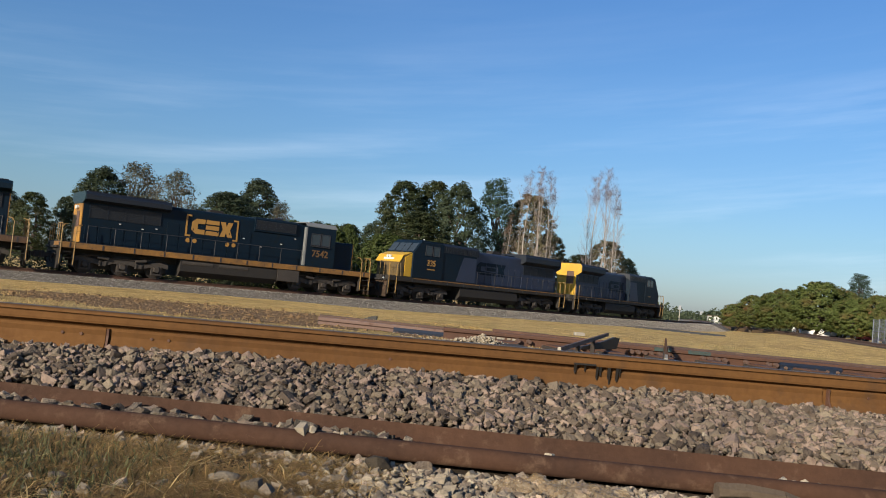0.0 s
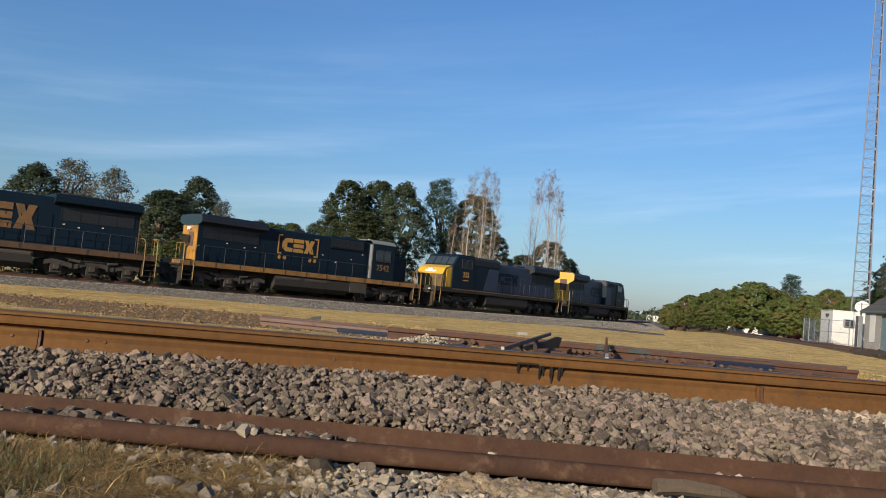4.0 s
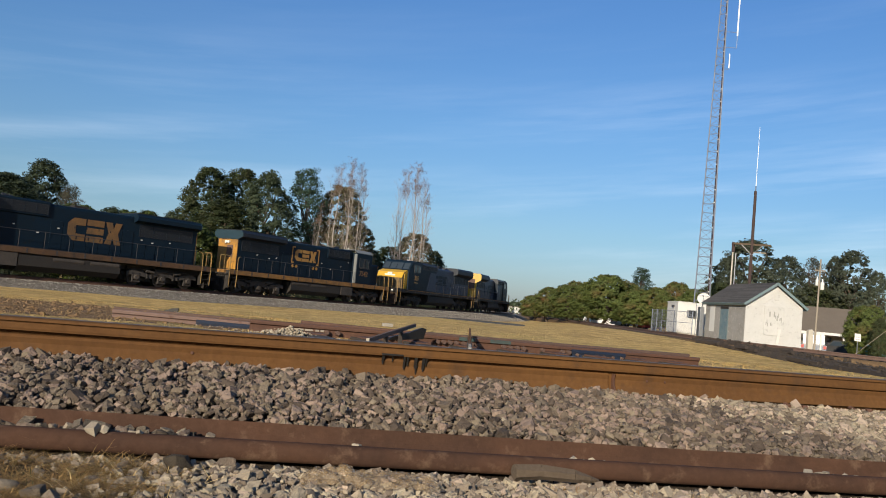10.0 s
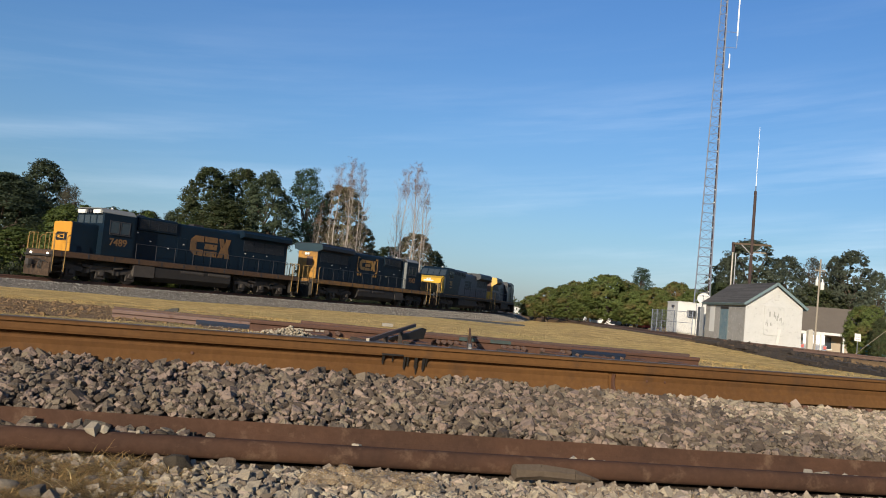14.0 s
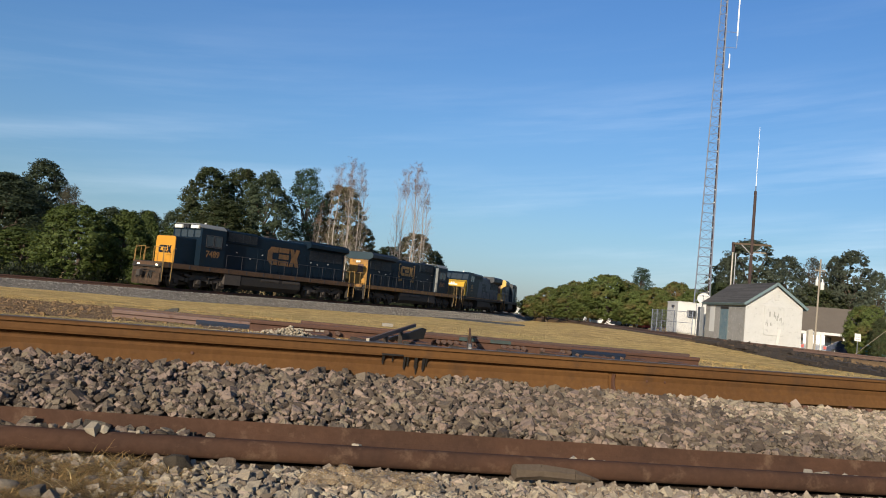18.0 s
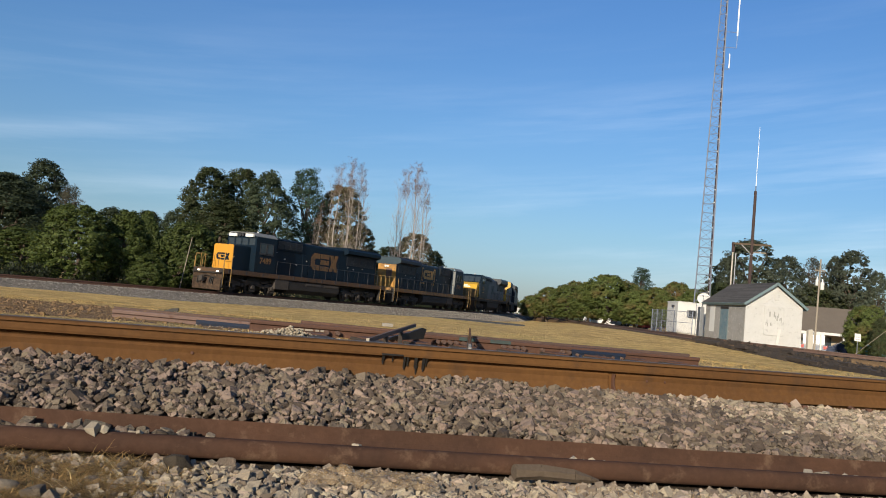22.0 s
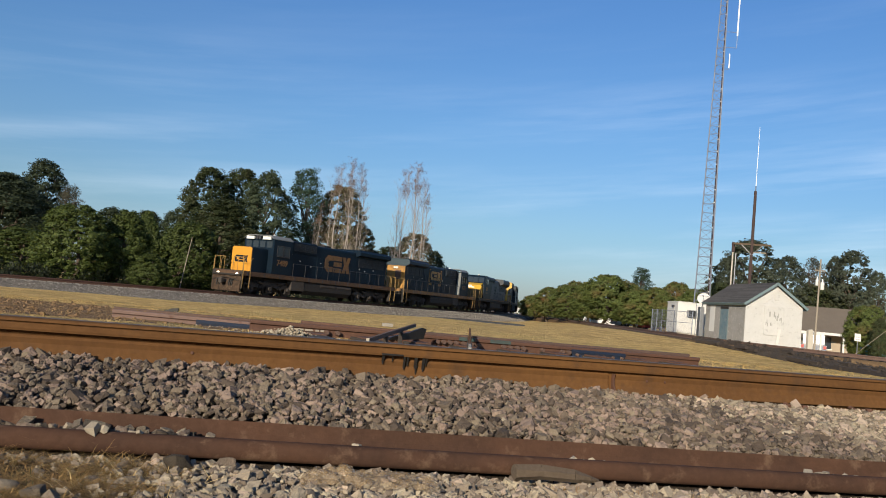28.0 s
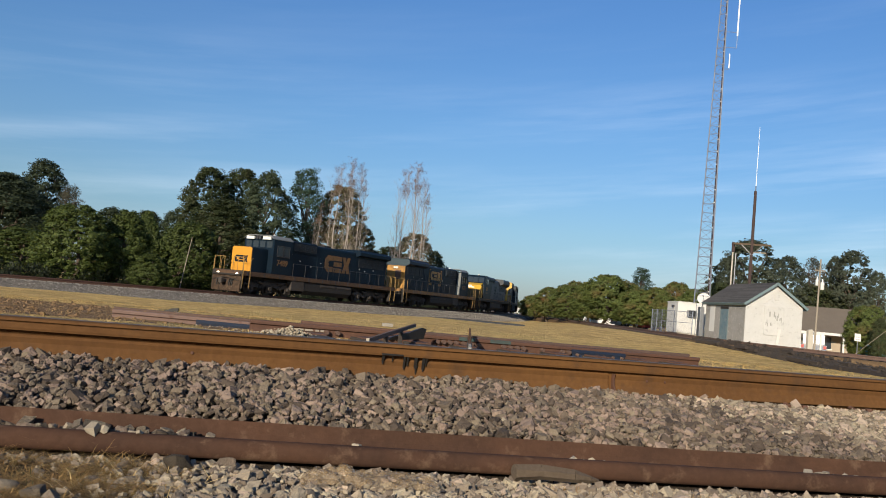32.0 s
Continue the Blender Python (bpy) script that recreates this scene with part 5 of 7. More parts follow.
def tree(kind, seed, label, height, width, leaf, bark, clumps=60, per=90, leaf_size=0.16, lo=0.12, shape=None, spread=(0.5, 0.95), trunk=0.16, shell=0.5, forks=5):
    """A tree of its real size at the origin: trunk with limbs, and a crown of leaf clumps with gaps."""
    rnd = np.random.RandomState(seed)
    base = thing(kind, label, "tree")
    shape = shape or (lambda u: math.sqrt(max(0.02, 1 - (2 * u - 0.9) ** 2 / 1.25)))
    cs = crown_points(rnd, clumps, height * lo, height * 0.95, width, shape, shell)
    bm = bmesh.new()
    top = height * 0.72
    spine = limb(bm, (0, 0, -0.3), (rnd.uniform(-0.3, 0.3), rnd.uniform(-0.3, 0.3), top), trunk, trunk * 0.25, rnd, 5, 9)
    for i in rnd.choice(len(cs), min(len(cs), forks * 3), replace=False):
        c = Vector(cs[i])
        k = max(0.12, min(0.9, (c.z / top) * 0.62))
        j = min(int(k * 5), 4)
        start = spine[j].lerp(spine[j + 1], k * 5 - j)
        limb(bm, start, c, trunk * 0.32, 0.015, rnd, 3, 5)
    part("trunk", bm, bark, base)
    sp = rnd.uniform(spread[0], spread[1], len(cs))
    quad = leaf_cloud(rnd, cs, int(per * 1.25), sp, leaf_size * 0.90, 0.8)
    ob = new("crown", cloud_mesh("crown", quad, leaf))
    ob.parent = base
    return base


def bare_poplar(seed, label, height):
    """A slim, nearly leafless poplar: a pale straight stem, a fan of fine upright twigs, bunches of leaves at the tips."""
    rnd = np.random.RandomState(seed)
    base = thing("poplar_tree", label, "tree")
    bm, fine = bmesh.new(), bmesh.new()
    tips = []
    for stem in range(2):
        a = 2.6 * stem + 0.4
        lean = Vector((math.cos(a), math.sin(a), 0)) * (0.2 + 0.75 * stem)
        top = height * (1.0 - 0.13 * stem)
        spine = limb(bm, (0.1 * math.cos(a), 0.1 * math.sin(a), -0.3), lean * 1.2 + Vector((0, 0, top)), 0.13 - 0.05 * stem, 0.015, rnd, 8, 6, 0.007)
        for _ in range(46 - 12 * stem):
            k = rnd.uniform(0.22, 0.97)
            j = min(int(k * 8), 7)
            p = spine[j].lerp(spine[j + 1], k * 8 - j)
            ang, ln = rnd.uniform(0, 6.283), (1.1 - 0.75 * k) * rnd.uniform(2.6, 5.0) * height / 20
            q = p + Vector((math.cos(ang) * ln * 0.42, math.sin(ang) * ln * 0.42, ln * 0.9))
            limb(fine, p, q, 0.019, 0.007, rnd, 3, 3, 0.03)
            tips.append(q)
            for _ in range(5):
                c = p.lerp(q, rnd.uniform(0.25, 0.95))
                d = c + Vector((rnd.normal() * 0.4, rnd.normal() * 0.4, rnd.uniform(0.4, 1.2)))
                tube(fine, c, d, 0.008, 0.004, 3)
                tips.append(d)
    part("trunk", bm, M_PALEBARK, base)
    part("twig_fan", fine, M_TWIG, base, "fan of fine bare twigs")
    near = [t for t in tips if t.z > height * 0.80 and math.hypot(t.x, t.y) < 1.0]
    mid = [t for t in tips if height * 0.45 < t.z]
    quad = np.concatenate([leaf_cloud(rnd, mid, 1, 0.3, 0.05), leaf_cloud(rnd, near, 12, 0.30, 0.070)])
    ob = new("crown", cloud_mesh("crown", quad, M_LEAF_RED))
    ob.parent = base
    ob["label"] = "sparse reddish leaves near the tips"
    return base


def plant(base, spots, group):
    """Sets a tree and its copies; spots are (x, y, scale, turn)."""
    tagged(base, group=group)
    first = True
    for x, y, s, turn in spots:
        m = Matrix.Translation((x, y, float(ground_z(x, y)) - 0.05)) @ Matrix.Rotation(turn, 4, "Z") @ Matrix.Diagonal((s[0], s[0], s[1], 1) if isinstance(s, tuple) else (s, s, s, 1))
        if first:
            base.matrix_basis = m
            first = False
        else:
            o = copy_thing(base, Matrix.Identity(4))
            o.matrix_basis = m


def polar(az, d):
    """A place from a bearing in degrees (0 straight ahead of the second view, right positive) and a distance."""
    return d * math.sin(radians(az)), d * math.cos(radians(az))


def spots(rows):
    out = []
    for i, (az, d, s) in enumerate(rows):
        out.append((*polar(az, d), s, i * 2.1))
    return out


ROUND = lambda u: math.sqrt(max(0.03, 1 - (2 * u - 0.85) ** 2 / 1.4))
OVAL = lambda u: max(0.12, math.sin(math.pi * min(1, u * 0.86 + 0.12))) ** 0.7

# street row behind the main line, dense and rounded
plant(tree("round_tree", 21, "dense rounded green tree with foliage down to the ground", 7.0, 2.1, M_LEAF_GREEN, M_BARK, 620, 38, 0.10, 0.03, ROUND, (0.14, 0.34), shell=0.72),
      spots([(-24.61, 64, (1.3, 0.9)), (-17.5, 66, (1.23, 0.89)), (-27.52, 70, (1.33, 0.63))]), "trees behind the main line")
plant(tree("round_tree", 22, "dense oval dark green tree beside the line", 7.0, 2.0, M_LEAF_GREEN, M_BARK, 600, 38, 0.10, 0.03, OVAL, (0.14, 0.34), shell=0.72),
      spots([(-21.58, 66, (1.09, 0.93)), (-20.31, 73, (0.68, 1.03)), (-19.85, 60, (0.69, 0.45)), (-18.71, 74, (0.8, 0.84)), (-23.02, 70, (0.75, 0.6))]), "trees behind the main line")
# the taller wood behind
plant(tree("shade_tree", 31, "tall dark tree with an open broken crown", 14.0, 2.6, M_LEAF_DARK, M_BARK, 420, 45, 0.12, 0.18, OVAL, (0.20, 0.60), 0.3),
      spots([(-28.85, 84, (1.57, 0.72)), (-26.75, 96, (1.27, 0.96)), (-27.33, 90, (1.04, 0.68)), (-21.68, 100, (0.87, 0.65)), (-18.67, 110, (0.95, 0.76)), (-12.71, 100, (1.32, 1.17)), (-0.48, 135, (0.86, 0.77)), (-4.78, 120, (0.52, 0.64)), (-36.89, 98, (1.34, 0.9)), (-38.84, 98, (0.71, 0.62)), (-42.4, 100, (1.15, 0.63)), (-22.66, 110, (1.27, 0.72))]), "tall wood")
plant(tree("shade_tree", 32, "tall olive-green tree with clumped foliage", 15.0, 2.5, M_LEAF_OLIVE, M_BARK, 460, 50, 0.12, 0.14, ROUND, (0.22, 0.58), 0.3),
      spots([(-16.63, 100, (1.38, 1.05)), (-14.49, 104, (1.28, 1.12)), (-15.26, 92, (1.51, 0.74)), (-17.67, 98, (0.58, 0.75)), (-3.8, 130, (1.16, 0.69)), (-28.83, 92, (0.96, 0.73)), (-40.8, 95, (0.85, 0.56)), (-30.72, 100, (1.19, 0.59)), (-20.27, 100, (0.89, 0.63))]), "tall wood")
plant(tree("shade_tree", 35, "thinly leaved grey-green tree with bare twigs showing", 13.0, 2.6, M_LEAF_THIN, M_BARK, 130, 42, 0.12, 0.22, OVAL, (0.4, 0.8), 0.22, forks=14),
      spots([(-25.17, 92, (0.66, 0.82)), (-34.67, 100, (1.37, 1.07)), (-32.3, 97, (1.19, 1.02)), (24.89, 112, (0.78, 0.94))]), "tall wood")
plant(tree("pine_tree", 33, "tall pine with a bluish irregular crown and bare trunk", 17.5, 2.2, M_LEAF_PINE, M_BARK, 210, 50, 0.11, 0.40, lambda u: max(0.25, 1 - abs(u - 0.45) * 1.2), (0.35, 0.75), 0.24),
      spots([(-10.13, 105, (1.30, 1.03)), (14.08, 126, (0.88, 0.55))]), "tall wood")
plant(tree("shade_tree", 34, "broad tree turning brown in autumn", 14.5, 2.9, M_LEAF_BROWN, M_BARK, 620, 62, 0.12, 0.04, ROUND, (0.2, 0.5), 0.28, 0.7),
      spots([(-7.51, 110, (1.37, 1.16)), (-5.96, 114, (0.9, 0.83)), (-8.51, 108, (0.99, 0.73)), (-2.0, 126, (1.24, 0.87))]), "tall wood")
plant(bare_poplar(41, "nearly bare poplar with pale trunk and reddish leaf tips", 21.0), spots([(-7.9, 105, 0.86), (-6.9, 104, 0.89), (-6.2, 106, 0.87), (-3.1, 118, 0.99), (-2.2, 119, 1.03), (-1.6, 120, 0.92), (-9.0, 104, 0.60)]), "bare poplars")
# autumn row along the street beyond the junction
plant(tree("street_tree", 51, "leafy street tree turning from green to red", 6.2, 2.0, M_LEAF_AUTUMN, M_BARK, 600, 38, 0.10, 0.18, ROUND, (0.14, 0.34), shell=0.7),
      spots([(6.73, 132, (1.04, 0.7)), (7.87, 120, (1.16, 0.87)), (9.6, 114, (1.02, 0.98)), (13.17, 95, (1.02, 0.88)), (15.2, 87, (0.97, 0.78)), (16.47, 90, (1.07, 0.92))]), "autumn street trees")
plant(tree("street_tree", 52, "leafy green street tree with a rounded crown", 6.4, 2.1, M_LEAF_LIGHT, M_BARK, 600, 38, 0.10, 0.16, ROUND, (0.14, 0.34), shell=0.7),
      spots([(9.23, 108, (1.15, 0.83)), (11.82, 93, (1.41, 0.96)), (10.52, 98, (1.01, 0.79)), (13.88, 88, (0.97, 0.71)), (17.68, 84, (0.81, 0.76)), (15.72, 82, (0.71, 0.62)), (28.16, 70, (0.77, 0.72))]), "autumn street trees")
# behind the hut
plant(tree("shade_tree", 61, "large oak with a broken crown, leaves greyed for distance haze", 11.5, 2.9, M_LEAF_HAZE, M_BARK, 380, 44, 0.12, 0.14, OVAL, (0.14, 0.50), 0.3),
      spots([(21.09, 95, (1.56, 1.01)), (19.57, 92, (0.8, 0.78)), (23.31, 110, (1.16, 0.99)), (27.16, 112, (1.24, 1.17)), (28.61, 92, (0.6, 0.8)), (26.08, 114, (0.66, 1.11))]), "trees behind the hut")
plant(tree("shade_tree", 62, "spreading tree with olive foliage", 9.0, 2.9, M_LEAF_OLIVE, M_BARK, 420, 44, 0.12, 0.06, ROUND, (0.20, 0.58), 0.25),
      spots([(25.1, 112, (1.4, 0.94)), (26.56, 115, (1.21, 1.03)), (19.21, 90, (0.83, 0.67)), (28.88, 66, (0.26, 0.39))]), "trees behind the hut")


def far_woods():
    """The distant tree line all round, as one mass of leaf clumps."""
    rnd = np.random.RandomState(77)
    cs, sp = [], []
    for az in np.arange(-75, 80, 0.22):
        d = rnd.uniform(300, 420)
        h = (4.5 + 3.5 * noise.noise((az * 0.35, 1.0, 0))) * (1.6 if az < -3 or az > 16 else 1.0)
        for _ in range(4):
            x, y = polar(az + rnd.uniform(-0.3, 0.3), d + rnd.uniform(-15, 15))
            cs.append((x, y, rnd.uniform(0, max(1.5, h)) - 0.9))
            sp.append(rnd.uniform(1.6, 3.0))
    ob = new("far_woods", cloud_mesh("far_woods", leaf_cloud(rnd, cs, 24, np.array(sp), 0.75), M_LEAF_DARK))
    return tagged(ob, "distant dark green woods along the horizon", "woods", kind="stuff")


far_woods()


# ---------------------------------------------------------------- the hut
def boarded_wall(base, name, width, height, gable, material, openings=(), board=0.15):
    """A wall of lap siding in its own plane (x along, z up, facing -y), each board a piece; openings are (x0, x1, z0, z1)."""
    wall = new(name)
    wall.parent = base
    outline = [(0, 0), (width, 0), (width, height)] + ([(width / 2, height + gable)] if gable else []) + [(0, height)]
    core = part("wall_core", prism(bmesh.new(), outline, 0.0, 0.12, "y"), material, wall)
    z = 0.02
    while z < height + gable - 0.06:
        lo, hi = 0.0, width
        if z + board > height and gable:
            k = (z + board - height) / gable
            lo, hi = width / 2 * k, width - width / 2 * k
        runs = [(lo, hi)]
        for a, b, c, d in openings:
            if c < z + board * 0.6 < d:
                runs = [r for p, q in runs for r in ((p, min(q, a)), (max(p, b), q)) if r[1] - r[0] > 0.03]
        for p, q in runs:
            bm = prism(bmesh.new(), [(-0.003, z), (-0.042, z + 0.002), (-0.012, z + board + 0.004), (-0.003, z + board + 0.004)], p, q, "x")
            part("board", bm, material, wall)
        z += board
    return wall


def build_hut():
    """A small clapboard hut with a shingled gable roof, its doorway and window boarded or weathered."""
    W, D, H, G = 3.92, 6.0, 2.70, 1.36
    base = thing("hut", "small white clapboard hut with peeling paint and dark shingle roof", "hut")
    front = boarded_wall(base, "front_wall", W, H, G, M_SIDING)
    left = boarded_wall(base, "side_wall", D, H, 0, M_SIDING_GREY, [(0.75, 1.50, 0.55, 2.45), (2.45, 3.55, 0.0, 2.25)])
    left.matrix_basis = Matrix.Rotation(radians(-90), 4, "Z") @ Matrix.Translation((-D, 0, 0))
    right = boarded_wall(base, "side_wall", D, H, 0, M_SIDING)
    right.matrix_basis = Matrix.Translation((W, 0, 0)) @ Matrix.Rotation(radians(90), 4, "Z")
    back = boarded_wall(base, "back_wall", W, H, G, M_SIDING_GREY)
    back.matrix_basis = Matrix.Translation((W, D, 0)) @ Matrix.Rotation(radians(180), 4, "Z")
    # corner boards
    for x in (-0.03, W - 0.07):
        part("corner_board", boxm(x, x + 0.10, -0.04, 0.02, 0, H), M_SIDING, base)
    part("corner_board", boxm(-0.045, -0.005, 0.0, 0.10, 0, H), M_SIDING_GREY, base)
    # door and boarded window in the grey side
    door = part("door", boxm(-0.035, -0.005, D - 3.50, D - 2.50, 0.02, 2.20), M_DOORBLUE, base, "peeling blue plank door")
    for i in range(5):
        part("plank", boxm(-0.05, -0.036, D - 3.48 + 0.196 * i, D - 3.3 + 0.196 * i, 0.04, 2.0), M_DOORBLUE, door)
    part("door_head", boxm(-0.06, -0.03, D - 3.60, D - 2.40, 2.2, 2.34), M_UNDER, base)
    for y in (D - 3.60, D - 2.50):
        part("door_post", boxm(-0.05, -0.01, y, y + 0.10, 0, 2.2), M_TRIM, base)
    part("window_board", boxm(-0.045, -0.01, D - 1.50, D - 0.75, 0.55, 2.45), M_BOARD, base, "pale board over the side window")
    # boarded window on the gable side
    part("window_board", boxm(1.35, 2.60, -0.062, -0.022, 0.75, 2.45), M_SIDING, base, "whitewashed board over the front window")
    for a, b, c, d in ((1.27, 1.35, 0.70, 2.5), (2.60, 2.68, 0.70, 2.5), (1.27, 2.68, 2.45, 2.55), (1.27, 2.68, 0.66, 0.75)):
        part("window_casing", boxm(a, b, -0.074, -0.02, c, d), M_SIDING, base)
    rnd = random.Random(4)
    for i in range(11):
        x = 1.40 + 0.105 * i
        z = rnd.uniform(1.1, 1.95)
        part("bare_patch", boxm(x, x + rnd.uniform(0.04, 0.11), -0.068, -0.061, z, z + rnd.uniform(0.12, 0.4)), M_PATCH, base)
    part("leaning_plank", prism(bmesh.new(), [(2.12, 0.0), (2.32, 0.0), (2.48, 1.1), (2.30, 1.1)], -0.13, -0.08, "y"), M_BOARD, base)
    part("gable_vent", boxm(1.93, 2.17, -0.06, -0.02, 3.0, 3.3), M_SIDING, base)
    # roof: two slopes with eaves, shingle courses, trim along the verge
    over, slope = 0.27, math.atan2(G, W / 2)
    length = (W / 2 + over) / math.cos(slope)
    for s in (-1, 1):
        m = Matrix.Translation((W / 2, D / 2, H + G + 0.10)) @ Matrix.Rotation(s * slope, 4, "Y")
        roof = part("roof_slope", boxm(*sorted((0, s * length)), -D / 2 - over, D / 2 + over, -0.09, 0.0), M_SHINGLE, base, "dark weathered shingle roof slope")
        roof.matrix_basis = m
        n = 17
        for i in range(n):
            x0 = length * i / n
            for k in range(2):
                y0 = -D / 2 - over + (D + 2 * over) * k / 2
                o = part("shingle_course", boxm(*sorted((s * x0, s * (x0 + length / n + 0.02))), y0 + 0.004, y0 + (D + 2 * over) / 2 - 0.004, 0.0 + 0.002 * (k % 2), 0.014 + rnd.uniform(0, 0.008)), M_SHINGLE, roof)
        part("verge_board", boxm(*sorted((0, s * (length + 0.02))), -D / 2 - over - 0.04, -D / 2 - over, -0.14, 0.03), M_TRIM, roof, "teal painted verge board")
        part("eaves_board", boxm(*sorted((s * length, s * (length + 0.03))), -D / 2 - over, D / 2 + over, -0.16, 0.02), M_TRIM, roof)
    m = Matrix.Translation((HUT_X, HUT_Y, HUT_Z)) @ Matrix.Rotation(radians(HUT_TURN), 4, "Z")
    base.matrix_basis = m
    return base


HUT_X, HUT_Y, HUT_Z, HUT_TURN = 20.38, 53.23, -0.20, 6.0
build_hut()


# ---------------------------------------------------------------- the equipment shelter, its fence and dish
def build_shelter():
    base = thing("equipment_shelter", "white metal equipment shelter standing beside the hut", "shelter", m=pose(*polar(16.60, 66.5), -0.25, 0, 0, 2))
    part("body", boxm(0, 3.9, 0, 2.6, 0.25, 2.66, bevel=0.03), M_WHITE, base)
    part("roof", boxm(-0.04, 3.94, -0.04, 2.64, 2.66, 2.72), M_WHITE, base)
    part("plinth", boxm(0.1, 3.8, 0.1, 2.5, 0.0, 0.25), M_CONCRETE, base)
    ac = part("air_conditioner", boxm(0.75, 1.45, -0.28, -0.005, 1.55, 2.1, bevel=0.02), M_GALV, base, "grey wall air conditioner")
    part("grille", boxm(0.81, 1.39, -0.30, -0.282, 1.60, 2.05), M_GRILLE, ac)
    part("lamp", boxm(-0.16, -0.005, 0.8, 1.1, 2.25, 2.42), M_DARKRAIL, base)
    part("door", boxm(-0.02, -0.002, 0.8, 1.7, 0.3, 2.2), M_WHITE, base)
    for i in range(7):
        part("cladding_rib", boxm(0.45 + 0.5 * i, 0.49 + 0.5 * i, -0.018, -0.002, 0.3, 2.64), M_WHITE, base)


build_shelter()


def build_dish():
    x, y = polar(18.2, 63)
    base = thing("satellite_dish", "white satellite dish on a short mast beside the shelter", "dish", m=pose(x, y, -0.25))
    part("mast", tube(bmesh.new(), (0, 0, 0), (0, 0, 2.75), 0.05, 0.04, 10), M_GALV, base)
    bm = bmesh.new()
    rings, seg = 6, 24
    prev = None
    for back in (0.0, 0.03):
        loops = []
        for i in range(rings + 1):
            r = 0.46 * i / rings
            loops.append([bm.verts.new((r * math.cos(a), r * math.sin(a), 0.14 * (r / 0.46) ** 2 - back)) for a in (k * 6.28319 / seg for k in range(seg))] if i else [bm.verts.new((0, 0, -back))])
        for i in range(rings):
            for k in range(seg):
                j = (k + 1) % seg
                bm.faces.new((loops[0][0], loops[1][k], loops[1][j]) if i == 0 else (loops[i][k], loops[i + 1][k], loops[i + 1][j], loops[i][j]))
        if prev:
            for k in range(seg):
                j = (k + 1) % seg
                bm.faces.new((prev[k], prev[j], loops[-1][j], loops[-1][k]))
        prev = loops[-1]
    dish = part("reflector", bm, M_WHITE, base, smooth=True)
    dish.matrix_basis = Matrix.Translation((0, -0.15, 2.9)) @ Euler((radians(62), 0, radians(-25))).to_matrix().to_4x4()
    bm = bmesh.new()
    for a in (0.5, 2.6, 4.7):
        tube(bm, (0.43 * math.cos(a), 0.43 * math.sin(a), 0.12), (0, 0, 0.5), 0.015, 0.015, 5)
    tube(bm, (0, 0, 0.42), (0, 0, 0.56), 0.05, 0.06, 8)
    part("feed_arm", bm, M_GALV, dish)


build_dish()


def build_tower():
    """A three-legged lattice mast with whip antennas."""
    x, y = polar(18.25, 78)
    base = thing("lattice_tower", "tall slim steel lattice radio tower with white whip antennas", "tower", m=pose(x, y, -0.3, 0, 0, 12))
    height, w0, w1 = 38.0, 0.90, 0.28
    corner = lambda k, z: Vector((math.cos(2.094 * k + 0.6), math.sin(2.094 * k + 0.6), 0)) * (w0 + (w1 - w0) * z / height) + Vector((0, 0, z))
    for k in range(3):
        part("leg", tube(bmesh.new(), corner(k, 0), corner(k, height), 0.06, 0.05, 8), M_TOWER, base)
    n = 46
    for i in range(n):
        z0, z1 = height * i / n, height * (i + 1) / n
        bm = bmesh.new()
        for k in range(3):
            tube(bm, corner(k, z0), corner((k + 1) % 3, z0), 0.022, 0.022, 5)
            a, b = (k, (k + 1) % 3) if i % 2 else ((k + 1) % 3, k)
            tube(bm, corner(a, z0), corner(b, z1), 0.016, 0.016, 5)
        part("bracing", bm, M_TOWER, base)
    part("feeder_cable", pipe(bmesh.new(), [corner(0, 0.2) * 1.0, corner(0, height)], 0.075, 8), M_POLE, base, "bundle of dark feeder cables up one leg")
    bm = bmesh.new()
    for i in range(28):
        z = 3 + i * 1.2
        c = corner(0, z)
        box(bm, c.x - 0.07, c.x + 0.07, c.y - 0.10, c.y + 0.06, z, z + 0.10)
    part("cable_clamp", bm, M_LENS, base)
    rx = Vector((math.cos(-0.25), math.sin(-0.25), 0))
    for z, reach, lo, hi, r in ((27.5, 1.15, 1.2, 6.4, 0.07), (29.0, 1.15, -0.05, 0.05, 0.02), (25.4, 0.55, 0.1, 1.5, 0.05)):
        c = corner(0, z)
        tip = c + rx * reach
        arm = part("antenna_arm", pipe(bmesh.new(), [c, tip, tip + Vector((0, 0, max(lo, 0.05)))], 0.025), M_TOWER, base)
        part("whip_antenna", tube(bmesh.new(), tip + Vector((0, 0, lo)), tip + Vector((0, 0, hi)), r, r * 0.8, 8), M_FIBRE, arm, "white whip antenna")


build_tower()


